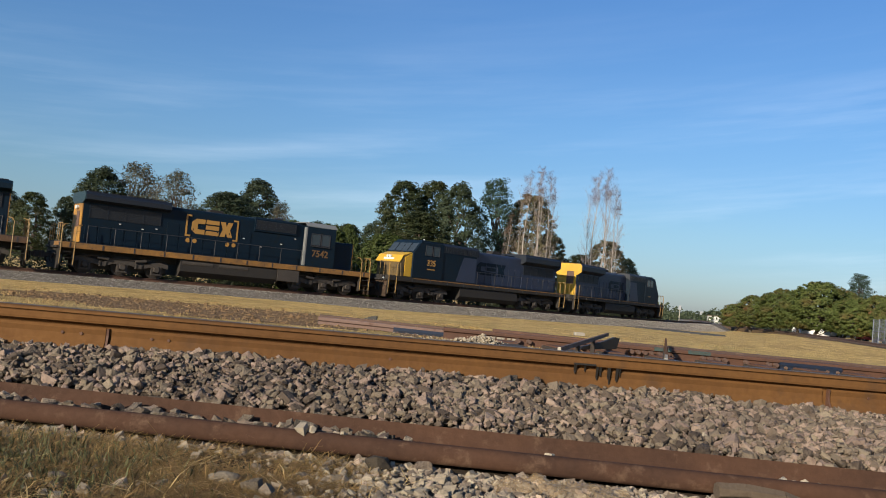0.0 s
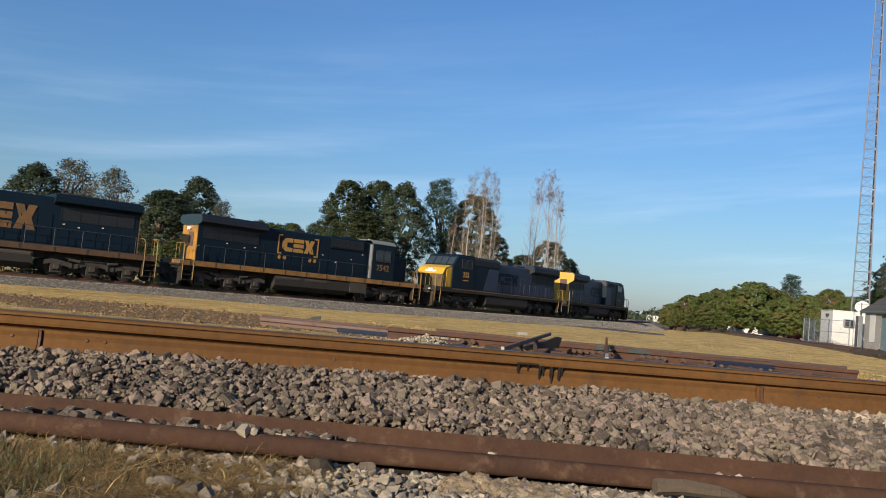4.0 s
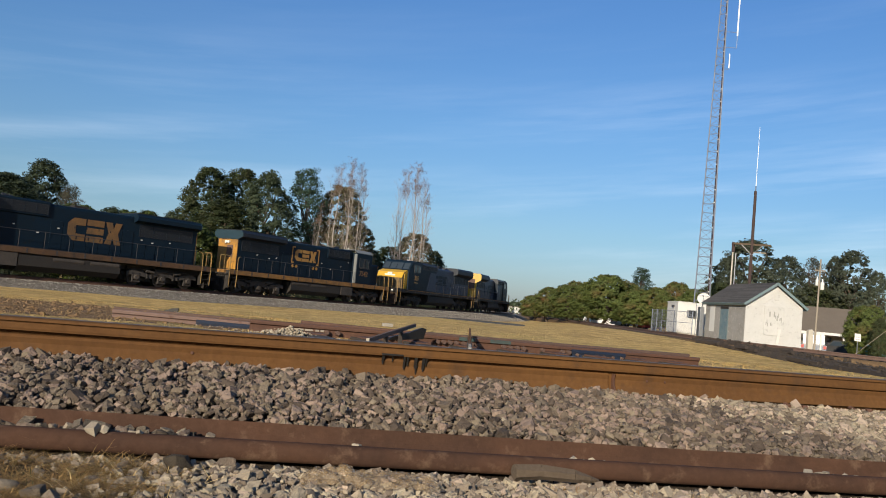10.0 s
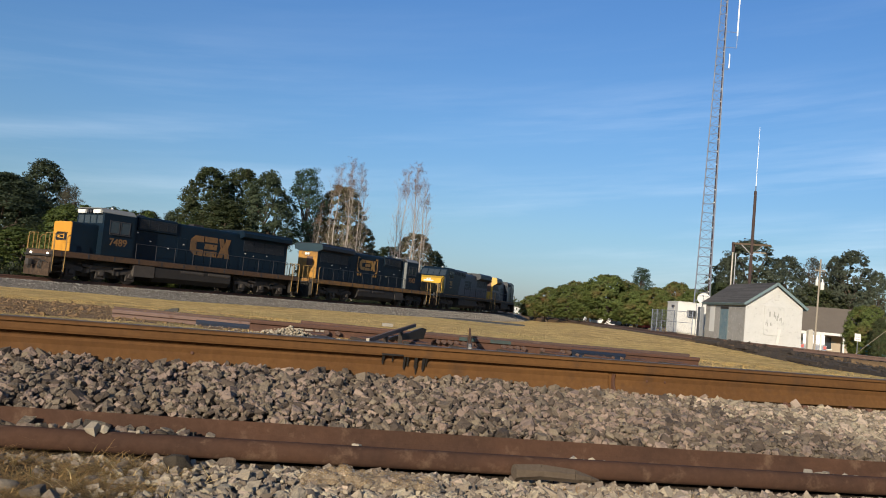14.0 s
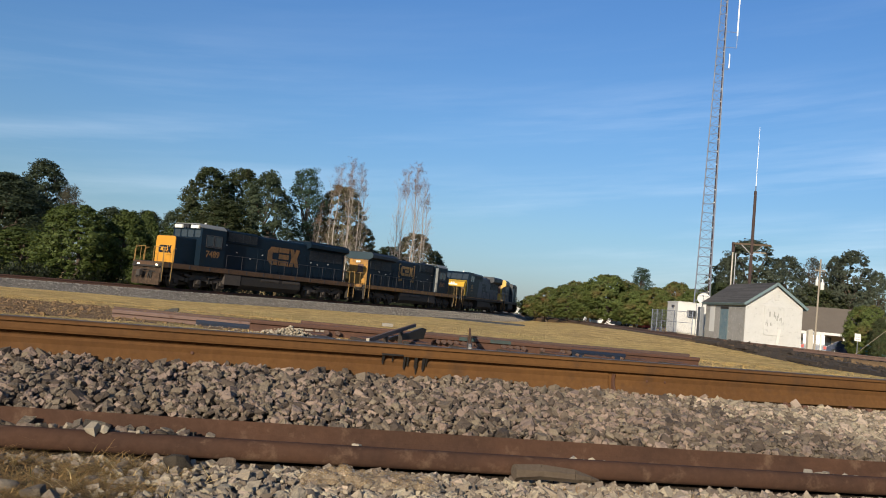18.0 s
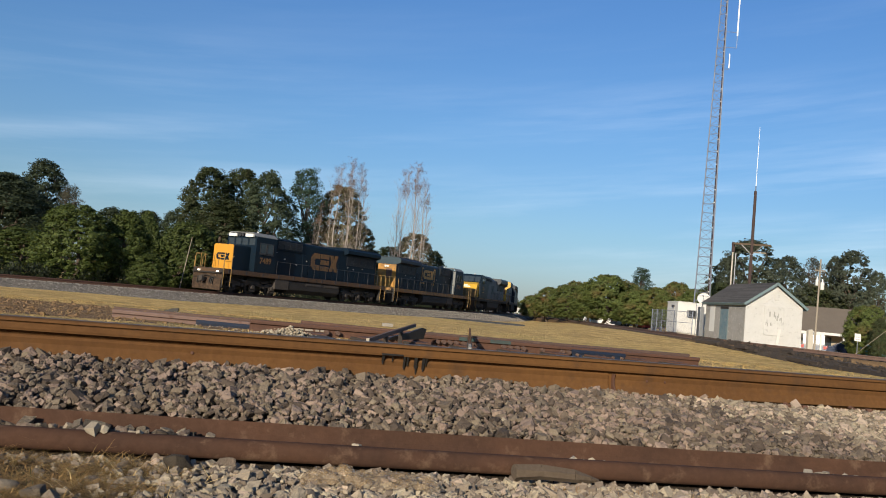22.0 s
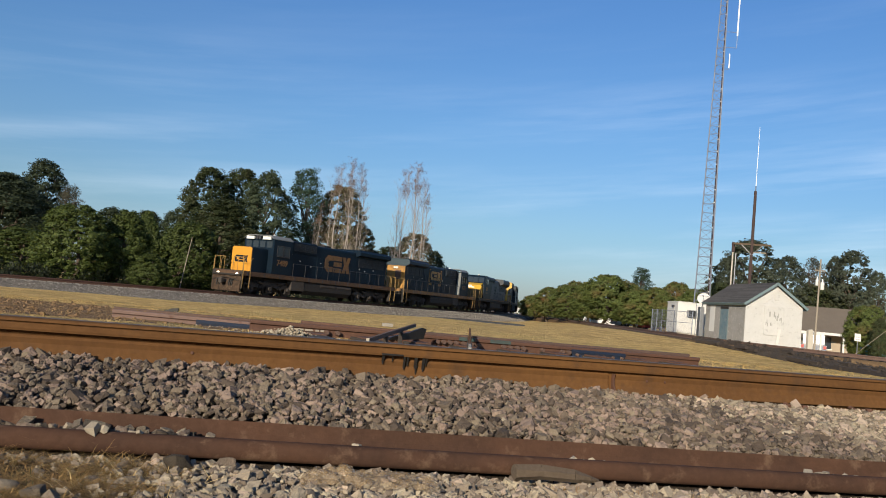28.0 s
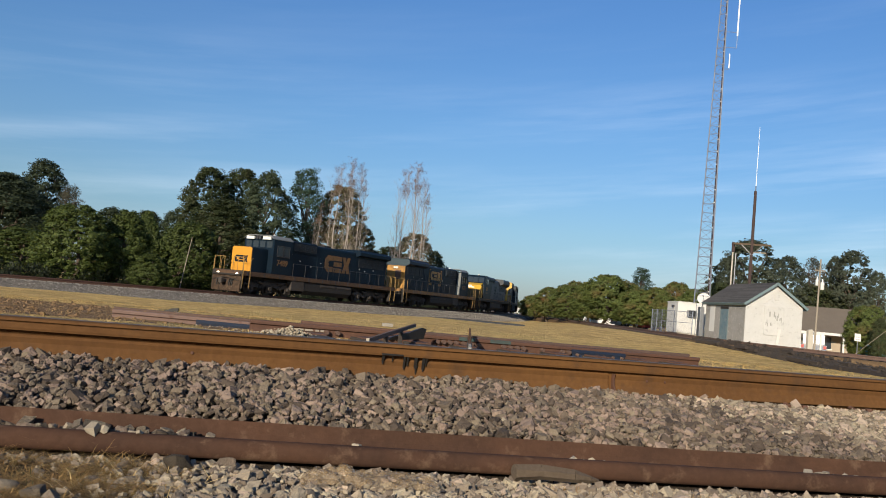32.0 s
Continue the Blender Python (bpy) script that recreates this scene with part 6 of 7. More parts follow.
def build_poles():
    # tall brown pole with a cross beam carried by a second, shorter pole, and a whip on top
    x, y = polar(21.05, 66)
    base = thing("utility_pole", "tall brown timber pole with a cross beam and whip antenna", "pole", m=pose(x, y, -0.3, 0, 0, -18))
    part("pole", tube(bmesh.new(), (0, 0, 0), (0, 0, 11.75), 0.135, 0.105, 12), M_POLE, base)
    part("whip_antenna", tube(bmesh.new(), (0, 0, 12.15), (0, 0, 16.75), 0.024, 0.014, 8), M_FIBRE, base, "white whip antenna")
    part("mount", tube(bmesh.new(), (0, 0, 11.70), (0, 0, 12.15), 0.04, 0.04, 8), M_GALV, base)
    part("cross_beam", boxm(-1.32, 1.35, -0.07, 0.07, 7.52, 7.65), M_WOOD, base)
    part("brace", pipe(bmesh.new(), [(-0.75, -0.09, 7.52), (0, -0.15, 6.75), (0.75, -0.09, 7.52)], 0.02), M_GALV, base)
    part("lower_arm", boxm(-0.1, 1.05, 0.09, 0.17, 6.95, 7.03), M_POLEGREY, base)
    leg = thing("support_pole", "pale conduit mast with a dark cap under the cross beam", "pole", m=pose(*polar(19.88, 66.3), -0.3))
    part("mast", tube(bmesh.new(), (0, 0, 0), (0, 0, 6.95), 0.06, 0.055, 10), M_CONCRETE, leg)
    part("conduit", tube(bmesh.new(), (0.22, -0.05, 0), (0.22, -0.05, 6.9), 0.04, 0.04, 8), M_GALV, leg)
    part("cap", boxm(-0.09, 0.11, -0.09, 0.09, 6.95, 7.72), M_POLE, leg)
    # grey service pole with two transformers
    x, y = polar(25.2, 60)
    base = thing("utility_pole", "grey timber utility pole with white transformer cans", "pole", m=pose(x, y, -0.85, 0, 0.8, 0))
    part("pole", tube(bmesh.new(), (0, 0, 0), (0, 0, 6.75), 0.066, 0.050, 12), M_POLEGREY, base)
    part("cross_arm", boxm(-0.38, 0.38, -0.04, 0.04, 5.95, 6.03), M_POLEGREY, base)
    for x0, z0, r, h in ((-0.18, 4.95, 0.09, 0.38), (0.20, 4.70, 0.12, 0.50)):
        can = part("transformer", tube(bmesh.new(), (x0, -0.05, z0), (x0, -0.05, z0 + h), r, r, 16), M_WHITE, base, "white transformer can")
        part("bushing", tube(bmesh.new(), (x0, -0.05, z0 + h), (x0, -0.05, z0 + h + 0.22), 0.05, 0.03, 8), M_LENS, can)
    # a slanting pale marker pole behind the main line
    x, y = polar(-17.9, 62.5)
    base = thing("leaning_pole", "slender weathered grey pole leaning beside the line", "pole", m=pose(x, y, -1.0, 0, 7.5, 0))
    part("pole", tube(bmesh.new(), (0, 0, 0), (0, 0, 4.7), 0.040, 0.028, 8), M_POLEGREY, base)


build_poles()


def build_far_house():
    """A long low house with a brown roof and white porch posts, beyond the hut."""
    x, y = polar(27.5, 84)
    base = thing("long_house", "long low house with a brown roof and white porch posts", "house", m=pose(x, y, -1.2, 0, 0, -24) @ Matrix.Translation((-13.9, 0, 0)))
    W, D = 13.5, 7.0
    part("wall", boxm(0, W, 1.5, D, 0, 2.5), M_TAN, base)
    bm = prism(bmesh.new(), [(-0.4, 2.45), (3.5, 4.9), (7.4, 2.45), (7.4, 2.3), (-0.4, 2.3)], -0.4, W + 0.4, "x")
    part("roof", bm, M_ROOFGREY, base, "plain brown pitched roof")
    part("fascia", boxm(-0.4, W + 0.4, -0.46, -0.40, 2.18, 2.42), M_BOARD, base)
    for i in range(8):
        part("porch_post", boxm(0.3 + 1.8 * i, 0.46 + 1.8 * i, -0.2, -0.04, 0, 2.3), M_BOARD, base)
    for i in range(4):
        w = part("window", boxm(1.2 + 3.2 * i, 2.4 + 3.2 * i, 1.46, 1.495, 0.9, 2.0), M_GLASS, base)
        part("window_frame", boxm(1.1 + 3.2 * i, 2.5 + 3.2 * i, 1.47, 1.498, 0.8, 0.9), M_BOARD, w)


build_far_house()


# ---------------------------------------------------------------- things lying beyond the standing rail
def rail_piece(name, label, a, b, height=0.17, material=M_RUST_DARK, sink=0.02, category="rail", bars=()):
    """A length of rail resting on the ground from a to b; bars are bolted joint bars (from, to) along it."""
    base = thing(name, label, category)
    a, b = Vector((*a, float(ground_z(*a)) - sink)), Vector((*b, float(ground_z(*b)) - sink))
    k = height / 0.186
    prof = [(p * k, q * k) for p, q in RAIL_PROFILE]
    n = max(2, int((b - a).length / 0.8))
    swept("rail_body", [a.lerp(b, i / n) for i in range(n + 1)], prof, material, base)
    d = (b - a).normalized()
    side = Vector((d.y, -d.x, 0))
    for f, t in bars:
        p, q = a + d * f, a + d * t
        for s in (-1, 1):
            o = side * s * 0.035 * k
            v, fc = sweep([p + o, q + o], [(-0.018, 0.025 * k), (0.02, 0.022 * k), (0.022, 0.06 * k), (0.014, 0.085 * k), (0.02, 0.12 * k), (0.0, 0.155 * k), (-0.018, 0.155 * k)])
            bar = sheet("joint_bar", v, fc, M_BLUEBAR, base)
            bar["label"] = "dark blue painted joint bar"
            for i in range(6):
                c = p.lerp(q, (i + 0.5) / 6) + side * s * 0.052 * k + Vector((0, 0, 0.085 * k))
                bm = tube(bmesh.new(), c, c + side * s * 0.03, 0.018, 0.016, 8)
                part("bolt", bm, M_RUST_OLD, bar)
    return base, a, d, side


def bolts(base, a, d, side, places, z=0.095, r=0.027):
    for s in places:
        c = a + d * s + side * 0.012 + Vector((0, 0, z))
        part("bolt", tube(bmesh.new(), c, c + side * 0.055, r, r * 0.85, 8), M_RUST_OLD, base, "rusty bolt head")


def along(a, b, x):
    return (x - a[0]) / (b[0] - a[0]) * math.dist(a, b)


def build_switch_parts():
    # a rail with a blue joint bar, and a shorter one behind it
    a, b = (-3.25, 8.12), (-1.86, 8.46)
    rail_piece("loose_rail", "brown loose rail with a dark blue joint bar on dry grass", a, b, 0.16, M_RUST_PALE, 0.08, bars=[(along(a, b, -2.46), along(a, b, -1.90))])
    part_ob, o, d, side = rail_piece("loose_rail", "thin brown rail lying on the grass behind another", (-3.95, 9.9), (-2.35, 10.4), 0.13, M_RUST_OLD, 0.085)
    # the long frog rail with bolts, paint marks and a joint bar near its end
    a, b = (-1.87, 8.15), (3.38, 10.30)
    base, o, d, side = rail_piece("frog_rail", "long rusty frog rail with bolt heads and blue joint bar", a, b, 0.165, M_RUST_DARK, 0.045, bars=[(along(a, b, 1.62), along(a, b, 2.32))])
    bolts(base, o, d, side, [along(a, b, x) for x in (-1.14, -1.03, -0.50, -0.42, -0.28, 0.02, 0.09, 0.16, 0.23, 0.32, 0.40, 0.48, 0.78, 0.86, 0.94, 1.02, 1.25, 1.50, 1.58)])
    for x0, x1 in ((0.26, 0.44), (0.62, 0.86)):
        p, q = o + d * along(a, b, x0), o + d * along(a, b, x1)
        v, f = sweep([p, q], [(0.028, 0.128), (0.038, 0.128), (0.038, 0.162), (0.028, 0.166)])
        sheet("paint_mark", v, f, M_TEALPAINT, base)["label"] = "teal paint mark"
    for i in range(7):
        p = o + d * (along(a, b, -1.45) + 0.055 * i)
        v, f = sweep([p, p + d * (0.028 + 0.012 * (i % 3))], [(0.010, 0.092), (0.015, 0.092), (0.015, 0.112), (0.010, 0.112)])
        sheet("chalk_mark", v, f, M_WHITEPAINT, base)
    # second rail of the frog close behind
    rail_piece("frog_rail", "rusty rail running close behind the frog rail", (-0.1, 9.25), (3.45, 10.95), 0.15, M_RUST_OLD, 0.01, bars=[(2.0, 2.8)])
    rail_piece("frog_rail", "short dark rail spanning behind the joint", (-1.5, 9.0), (0.3, 9.45), 0.15, M_RUST_DARK, 0.02)
    # filler plates and ties under the frog
    rnd = random.Random(8)
    for i in range(9):
        t = i / 8
        x, y = -1.2 + 4.2 * t, 8.15 + 1.75 * t
        tie = thing("crossing_tie", "blackened timber tie under the frog rails", "tie", group="frog ties", m=pose(x, y, float(ground_z(x, y)), 0, 0, 22 + rnd.uniform(-4, 4)))
        part("timber", boxm(-0.12, 0.12, -0.55, 1.3, -0.1, 0.03, bevel=0.015), M_TIE, tie)
        part("tie_plate", boxm(-0.09, 0.09, -0.10, 0.20, 0.03, 0.045), M_RUST_DARK, tie)
    # two bars that lie across, end on to the camera
    for (x0, y0), (x1, y1), lab in (((-0.52, 6.35), (-0.24, 9.35), "dark steel bar lying slantwise across the frog"), ((0.285, 6.35), (0.41, 9.6), "rusty steel bar with a pale cut end lying across the frog")):
        bar = thing("steel_bar", lab, "bar")
        pa, pb = Vector((x0, y0, 0.05)), Vector((x1, y1, 0.12))
        v, f = sweep([pa, pb], [(-0.014, 0.0), (0.014, 0.0), (0.011, 0.035), (-0.011, 0.035)])
        sheet("bar_body", v, f, M_RUST_OLD if x0 < 0 else M_RUST, bar)
        dd = (pb - pa).normalized()
        v, f = sweep([pa - dd * 0.008, pa + dd * (0.0 if x0 < 0 else 0.45)], [(-0.0145, -0.001), (0.0145, -0.001), (0.012, 0.0365), (-0.012, 0.0365)])
        sheet("cut_end", v, f, M_WHITEPAINT, bar)
        for q in (0.3, 0.62):
            c = pa.lerp(pb, q)
            part("foot", boxm(c.x - 0.02, c.x + 0.02, c.y - 0.06, c.y + 0.06, -0.03, c.z + 0.005), M_TIE, bar)
    blade = thing("steel_plate", "black curved steel blade propped on the frog", "steel plate", m=pose(-0.30, 8.3, 0.0, 0, 0, 55))
    bm = prism(bmesh.new(), [(-0.30, 0.0), (0.30, 0.02), (0.34, 0.13), (0.26, 0.14), (0.08, 0.09), (-0.26, 0.03)], -0.015, 0.015, "y")
    part("blade", bm, M_OIL, blade)
    block = thing("paint_block", "pale cut block standing on the frog rail", "block", m=pose(-0.52, 8.72, 0.112, 0, 0, 22))
    part("block_body", boxm(-0.055, 0.055, -0.03, 0.03, 0, 0.035, bevel=0.004), M_WHITEPAINT, block)
    wedge = thing("scrap_wedge", "dark triangular scrap of steel on the grass", "scrap", m=pose(-3.75, 11.3, float(ground_z(-3.75, 11.3)), 0, 0, 10))
    part("wedge_body", prism(bmesh.new(), [(-0.16, -0.02), (0.12, -0.02), (0.14, 0.07), (0.05, 0.06)], -0.05, 0.05, "y"), M_OIL, wedge)


build_switch_parts()


def pale_pile():
    rnd = random.Random(31)
    rows = []
    for n in range(760):
        a, r = rnd.uniform(0, 6.28), abs(rnd.gauss(0, 0.13 if n < 160 else 0.30))
        x, y = -1.42 + r * math.cos(a) * 1.5, 7.95 + r * math.sin(a)
        rows.append((x, y, float(ground_z(x, y)) + max(0, 0.10 - r * 0.4) * rnd.random(), rnd.uniform(0.014, 0.042) if n < 160 else rnd.uniform(0.008, 0.024)))
    scatter_rocks("rubble_pile", rows, M_RUBBLE, "small heap of pale broken rubble", 6)


M_RUBBLE = surface("pale_rubble", (0.309, 0.26, 0.19), (0.218, 0.176, 0.126), 0.9, big=8, fine=60, bump=0.4, depth=0.01, by_piece=0.25)
pale_pile()


def dirt_clods():
    rnd = np.random.RandomState(5)
    rows = []
    for _ in range(2600):
        a, r = rnd.uniform(0, 6.283), math.sqrt(rnd.uniform())
        x, y = -5.0 + 2.8 * r * math.cos(a), 9.0 + 2.1 * r * math.sin(a)
        rows.append((x, y, float(ground_z(x, y)), rnd.uniform(0.015, 0.07) * (0.30 + rnd.uniform() ** 5)))
    tagged(scatter_rocks("dirt_clods", rows, M_DIRT, "brown clods of turned earth on the field", 8), category="soil")


dirt_clods()


def rail_marks():
    """Joints, bolt holes and the grease that has run down the standing rail."""
    rnd = random.Random(2)
    P = lambda s, w, z: Vector((*(RAIL_P + RAIL_D * s + RAIL_N * w), z))
    spill = thing("grease_spill", "black grease that has dripped down the rail's web", "grease")
    for at, drop, wd in ((0.000, 0.036, 0.006), (0.040, 0.026, 0.003), (0.090, 0.054, 0.005), (0.104, 0.040, 0.004), (0.136, 0.048, 0.004), (0.142, 0.070, 0.003), (0.172, 0.056, 0.006), (0.184, 0.034, 0.004)):
        s, low = 1.345 + at, 0.181 - drop
        bm = bmesh.new()
        pts = [P(s - wd, -0.0300, 0.181), P(s + wd, -0.0300, 0.181), P(s + wd * 0.7, -0.0235, low + 0.01), P(s, -0.0245, low), P(s - wd * 0.7, -0.0235, low + 0.01)]
        f = bm.faces.new([bm.verts.new(p) for p in pts])
        g = bmesh.ops.extrude_face_region(bm, geom=[f])
        for v in g["geom"]:
            if isinstance(v, bmesh.types.BMVert):
                v.co += Vector((*(-RAIL_N * 0.004), 0))
        part("drip", bm, M_OIL, spill)
    bm = bmesh.new()
    v, f = sweep([P(1.335, -0.0385, 0), P(1.425, -0.0385, 0)], [(0.0, 0.182), (0.002, 0.182), (0.002, 0.188), (0.0, 0.189)])
    sheet("drip", v, f, M_OIL, spill)
    for s0, side in ((2.45, 1), (-0.39, 1), (-3.21, 1)):
        joint = thing("joint_bar", "rusty joint bar fitted to the standing rail's web", "joint bar")
        v, f = sweep([P(s0, -0.012, 0.041), P(s0 + 2.80 * side, -0.012, 0.041)], [(-0.004, 0.046), (0.030, 0.040), (0.026, 0.050), (0.010, 0.075), (0.006, 0.100), (0.010, 0.118), (0.006, 0.126), (-0.004, 0.126)])
        sheet("bar_body", v, f, M_RUST, joint)
        v, f = sweep([P(s0 - 0.016, -0.012, 0.041), P(s0 - 0.008, -0.012, 0.041)], [(-0.004, 0.046), (0.034, 0.046), (0.016, 0.075), (0.012, 0.10), (0.016, 0.124), (-0.004, 0.126)])
        sheet("bar_lip", v, f, M_RUST_DARK, joint)
    for s in (-0.557, -0.493, -0.25, -0.19, 2.62, 2.72, 0.62):
        hole = thing("bolt_hole", "dark bolt hole in the rail's web", "bolt hole", group="bolt holes")
        o = -0.0195
        part("rim", tube(bmesh.new(), P(s, o, 0.142), P(s, o - 0.003, 0.142), 0.006, 0.005, 10), M_RUST_DARK, hole)
    for s in np.arange(-1.8, 6.0, 0.52):
        clip = thing("rail_anchor", "rusty rail anchor clipped under the rail's foot", "rail anchor", group="rail anchors")
        q = s + rnd.uniform(-0.1, 0.1)
        bm = bmesh.new()
        pipe(bm, [P(q, -0.08, 0.045), P(q, -0.088, 0.068), P(q, -0.06, 0.078), P(q + 0.02, -0.03, 0.066)], 0.010, 6)
        part("clip", bm, M_RUST_DARK, clip)
        spike = thing("rail_spike", "rusty rail spike beside the rail", "spike", group="rail spikes")
        part("shank", boxm(*(lambda p: (p.x - 0.012, p.x + 0.012, p.y - 0.012, p.y + 0.012))(P(q + 0.09, -0.09, 0)), 0.02, 0.080), M_RUST_DARK, spike)
    # stones that lie on the web of the fallen rail
    n = 0
    for k in range(190):
        s, v = -3.0 + 0.0122 * k + rnd.uniform(-0.015, 0.015), rnd.uniform(-0.085, -0.020)
        size = rnd.uniform(0.020, 0.048)
        x, y = OLD_P + OLD_D * s + OLD_N * v
        loose_stone(x, y, -0.040 + size * 0.28, size, rnd, M_STONE if k % 3 else M_GRAVEL)
    for s, size in ((0.40, 0.034), (0.435, 0.024), (0.462, 0.030), (0.50, 0.022), (1.21, 0.036), (1.245, 0.030), (1.275, 0.034), (1.31, 0.026), (1.345, 0.030), (1.39, 0.022), (-0.30, 0.020), (-0.265, 0.032), (-0.98, 0.045), (-0.95, 0.035), (-0.86, 0.024)):
        x, y = OLD_P + OLD_D * s + OLD_N * (-0.055 if s > -0.5 else -0.115)
        loose_stone(x, y, (-0.044 if s > -0.5 else -0.026) + size * 0.28, size, rnd, M_RUBBLE)


STONE_MESH = {}


def loose_stone(x, y, z, size, rnd, material=None, name="stone", flat=1.0):
    """One stone that can be picked up."""
    material = material or M_STONE
    k = rnd.randrange(len(ROCKS))
    if (k, material.name) not in STONE_MESH:
        me = bpy.data.meshes.new("stone")
        v, f = ROCKS[k]
        me.from_pydata(v.tolist(), [], f)
        me.update()
        me.materials.append(material)
        STONE_MESH[k, material.name] = me
    ob = new(name, STONE_MESH[k, material.name])
    ob.matrix_world = Matrix.Translation((x, y, z)) @ Euler((rnd.uniform(-0.5, 0.5), rnd.uniform(-0.5, 0.5), rnd.uniform(0, 6.28))).to_matrix().to_4x4() @ Matrix.Diagonal((size, size, size * flat, 1))
    return tagged(ob, "loose angular piece of crushed stone", "stone", group="loose stones")


rail_marks()


def foreground_bits():
    rnd = random.Random(14)
    stick = thing("wood_stick", "split grey-brown stick lying on gravel", "stick", m=pose(0.385, 2.335, -0.056, 4, 2, 14))
    bm = bmesh.new()
    limbpts = [(-0.13, 0, 0.0), (-0.05, 0.004, 0.006), (0.05, -0.002, 0.004), (0.10, 0.0, -0.002), (0.135, 0.004, -0.008)]
    for (p, q), (r0, r1) in zip(zip(limbpts, limbpts[1:]), ((0.024, 0.022), (0.022, 0.019), (0.019, 0.014), (0.014, 0.004))):
        tube(bm, p, q, r0, r1, 7)
    for v in bm.verts:
        v.co += Vector((0, 0.006, 0.006)) * noise.noise(v.co * 40)
    part("wood", bm, M_WOOD, stick)
    # crumpled plastic film
    film = thing("plastic_film", "crumpled dirty clear plastic film half buried in gravel", "plastic film", m=pose(-0.13, 2.10, -0.070, 0, 0, 10))
    nx, ny = 44, 18
    vs, fs = [], []
    for j in range(ny):
        for i in range(nx):
            x, y = -0.18 + 0.36 * i / (nx - 1), -0.07 + 0.14 * j / (ny - 1)
            h = max(0.0, 1 - (x / 0.185) ** 2) * max(0.0, 1 - (y / 0.078) ** 2) * (0.65 + 0.5 * noise.noise((x * 9, y * 6, 2.0)))
            h = max(h, 0.0)
            z = 0.032 * h ** 0.6 + 0.03 * h ** 0.5 * abs(noise.noise((x * 17, y * 22, 1.0))) + 0.026 * noise.noise((x * 38, y * 46, 4.0)) * h ** 0.4 + 0.03 * h * math.exp(-((x + 0.13) / 0.05) ** 2)
            vs.append((x + 0.01 * noise.noise((x * 20, y * 20, 9.0)), y, z - 0.006))
            fs += [(j * nx + i, j * nx + i + 1, (j + 1) * nx + i + 1, (j + 1) * nx + i)] if i < nx - 1 and j < ny - 1 else []
    ob = sheet("film_sheet", vs, fs, M_PLASTIC, film, smooth=True)
    bm = bmesh.new()
    bmesh.ops.create_icosphere(bm, subdivisions=3, radius=0.036)
    for v in bm.verts:
        n = v.co.normalized()
        v.co = Vector((v.co.x * 1.15, v.co.y * 0.85, v.co.z * 0.62)) * (1 + 0.22 * noise.noise(n * 1.6) + 0.08 * noise.noise(n * 5))
    cobble = new("cobble", mesh_of("cobble", bm, M_GRAVEL, smooth=True))
    cobble.matrix_world = pose(-0.885, 1.745, -0.078, 6, 4, 20)
    tagged(cobble, "rounded grey-brown cobble half buried in straw", "stone")
    for x, y, size, m in ((-0.80, 1.70, 0.06, M_STONE), (-1.12, 2.29, 0.085, M_STONE), (-1.02, 2.31, 0.05, M_STONE), (-0.86, 2.33, 0.07, M_STONE), (-0.78, 2.30, 0.06, M_GRAVEL), (1.15, 3.02, 0.055, M_RUBBLE), (1.38, 3.10, 0.06, M_RUBBLE), (0.25, 2.72, 0.05, M_RUBBLE), (0.02, 2.27, 0.04, M_RUBBLE), (0.36, 3.0, 0.085, M_STONE), (0.50, 3.05, 0.08, M_STONE), (-0.63, 2.10, 0.08, M_STONE), (-0.52, 2.18, 0.07, M_STONE), (-1.02, 2.2, 0.085, M_STONE), (-1.12, 2.18, 0.07, M_STONE)):
        loose_stone(x, y, float(ground_z(x, y)) + size * 0.25, size, rnd, m, flat=0.8)


foreground_bits()


def blades(name, roots, material, label, seed, category="grass"):
    """Grass stems as thin bent ribbons; roots are (x, y, length, lean, width)."""
    rnd = np.random.RandomState(seed)
    r = np.array(roots)
    n = len(r)
    a = rnd.uniform(0, 6.283, n)
    d = np.stack([np.cos(a), np.sin(a), np.zeros(n)], 1)
    side = np.stack([-np.sin(a), np.cos(a), np.zeros(n)], 1) * r[:, 4:5]
    foot = np.stack([r[:, 0], r[:, 1], ground_z(r[:, 0], r[:, 1]) - 0.004], 1)
    ln, lean = r[:, 2:3], r[:, 3:4]
    up = np.array((0, 0, 1.0))
    rows = []
    for k in range(4):
        t = k / 3
        q = foot + d * ln * lean * t * (0.5 + 0.5 * t) + up * (ln * (1 - lean * 0.85) * t * (1 - 0.25 * lean * t) + 0.005 * rnd.normal(size=(n, 1)) * (k > 0) + 0.004 * k)
        w = side * (1 - 0.8 * t)
        rows += [q - w, q + w]
    vs = np.stack(rows, 1).reshape(-1, 3)
    o = np.arange(n)[:, None, None] * 8
    fs = (o + np.array([[0, 1, 3, 2], [2, 3, 5, 4], [4, 5, 7, 6]])[None]).reshape(-1, 4)
    me = bpy.data.meshes.new(name)
    me.from_pydata(vs.tolist(), [], fs.tolist())
    me.update()
    me.materials.append(material)
    return tagged(new(name, me), label, category, kind="stuff")


M_STALK = surface("pale_straw_stalk", (0.576, 0.416, 0.176), (0.368, 0.248, 0.096), 0.6, big=3, fine=60, bump=0.0, by_piece=0.3, spec=0.3)


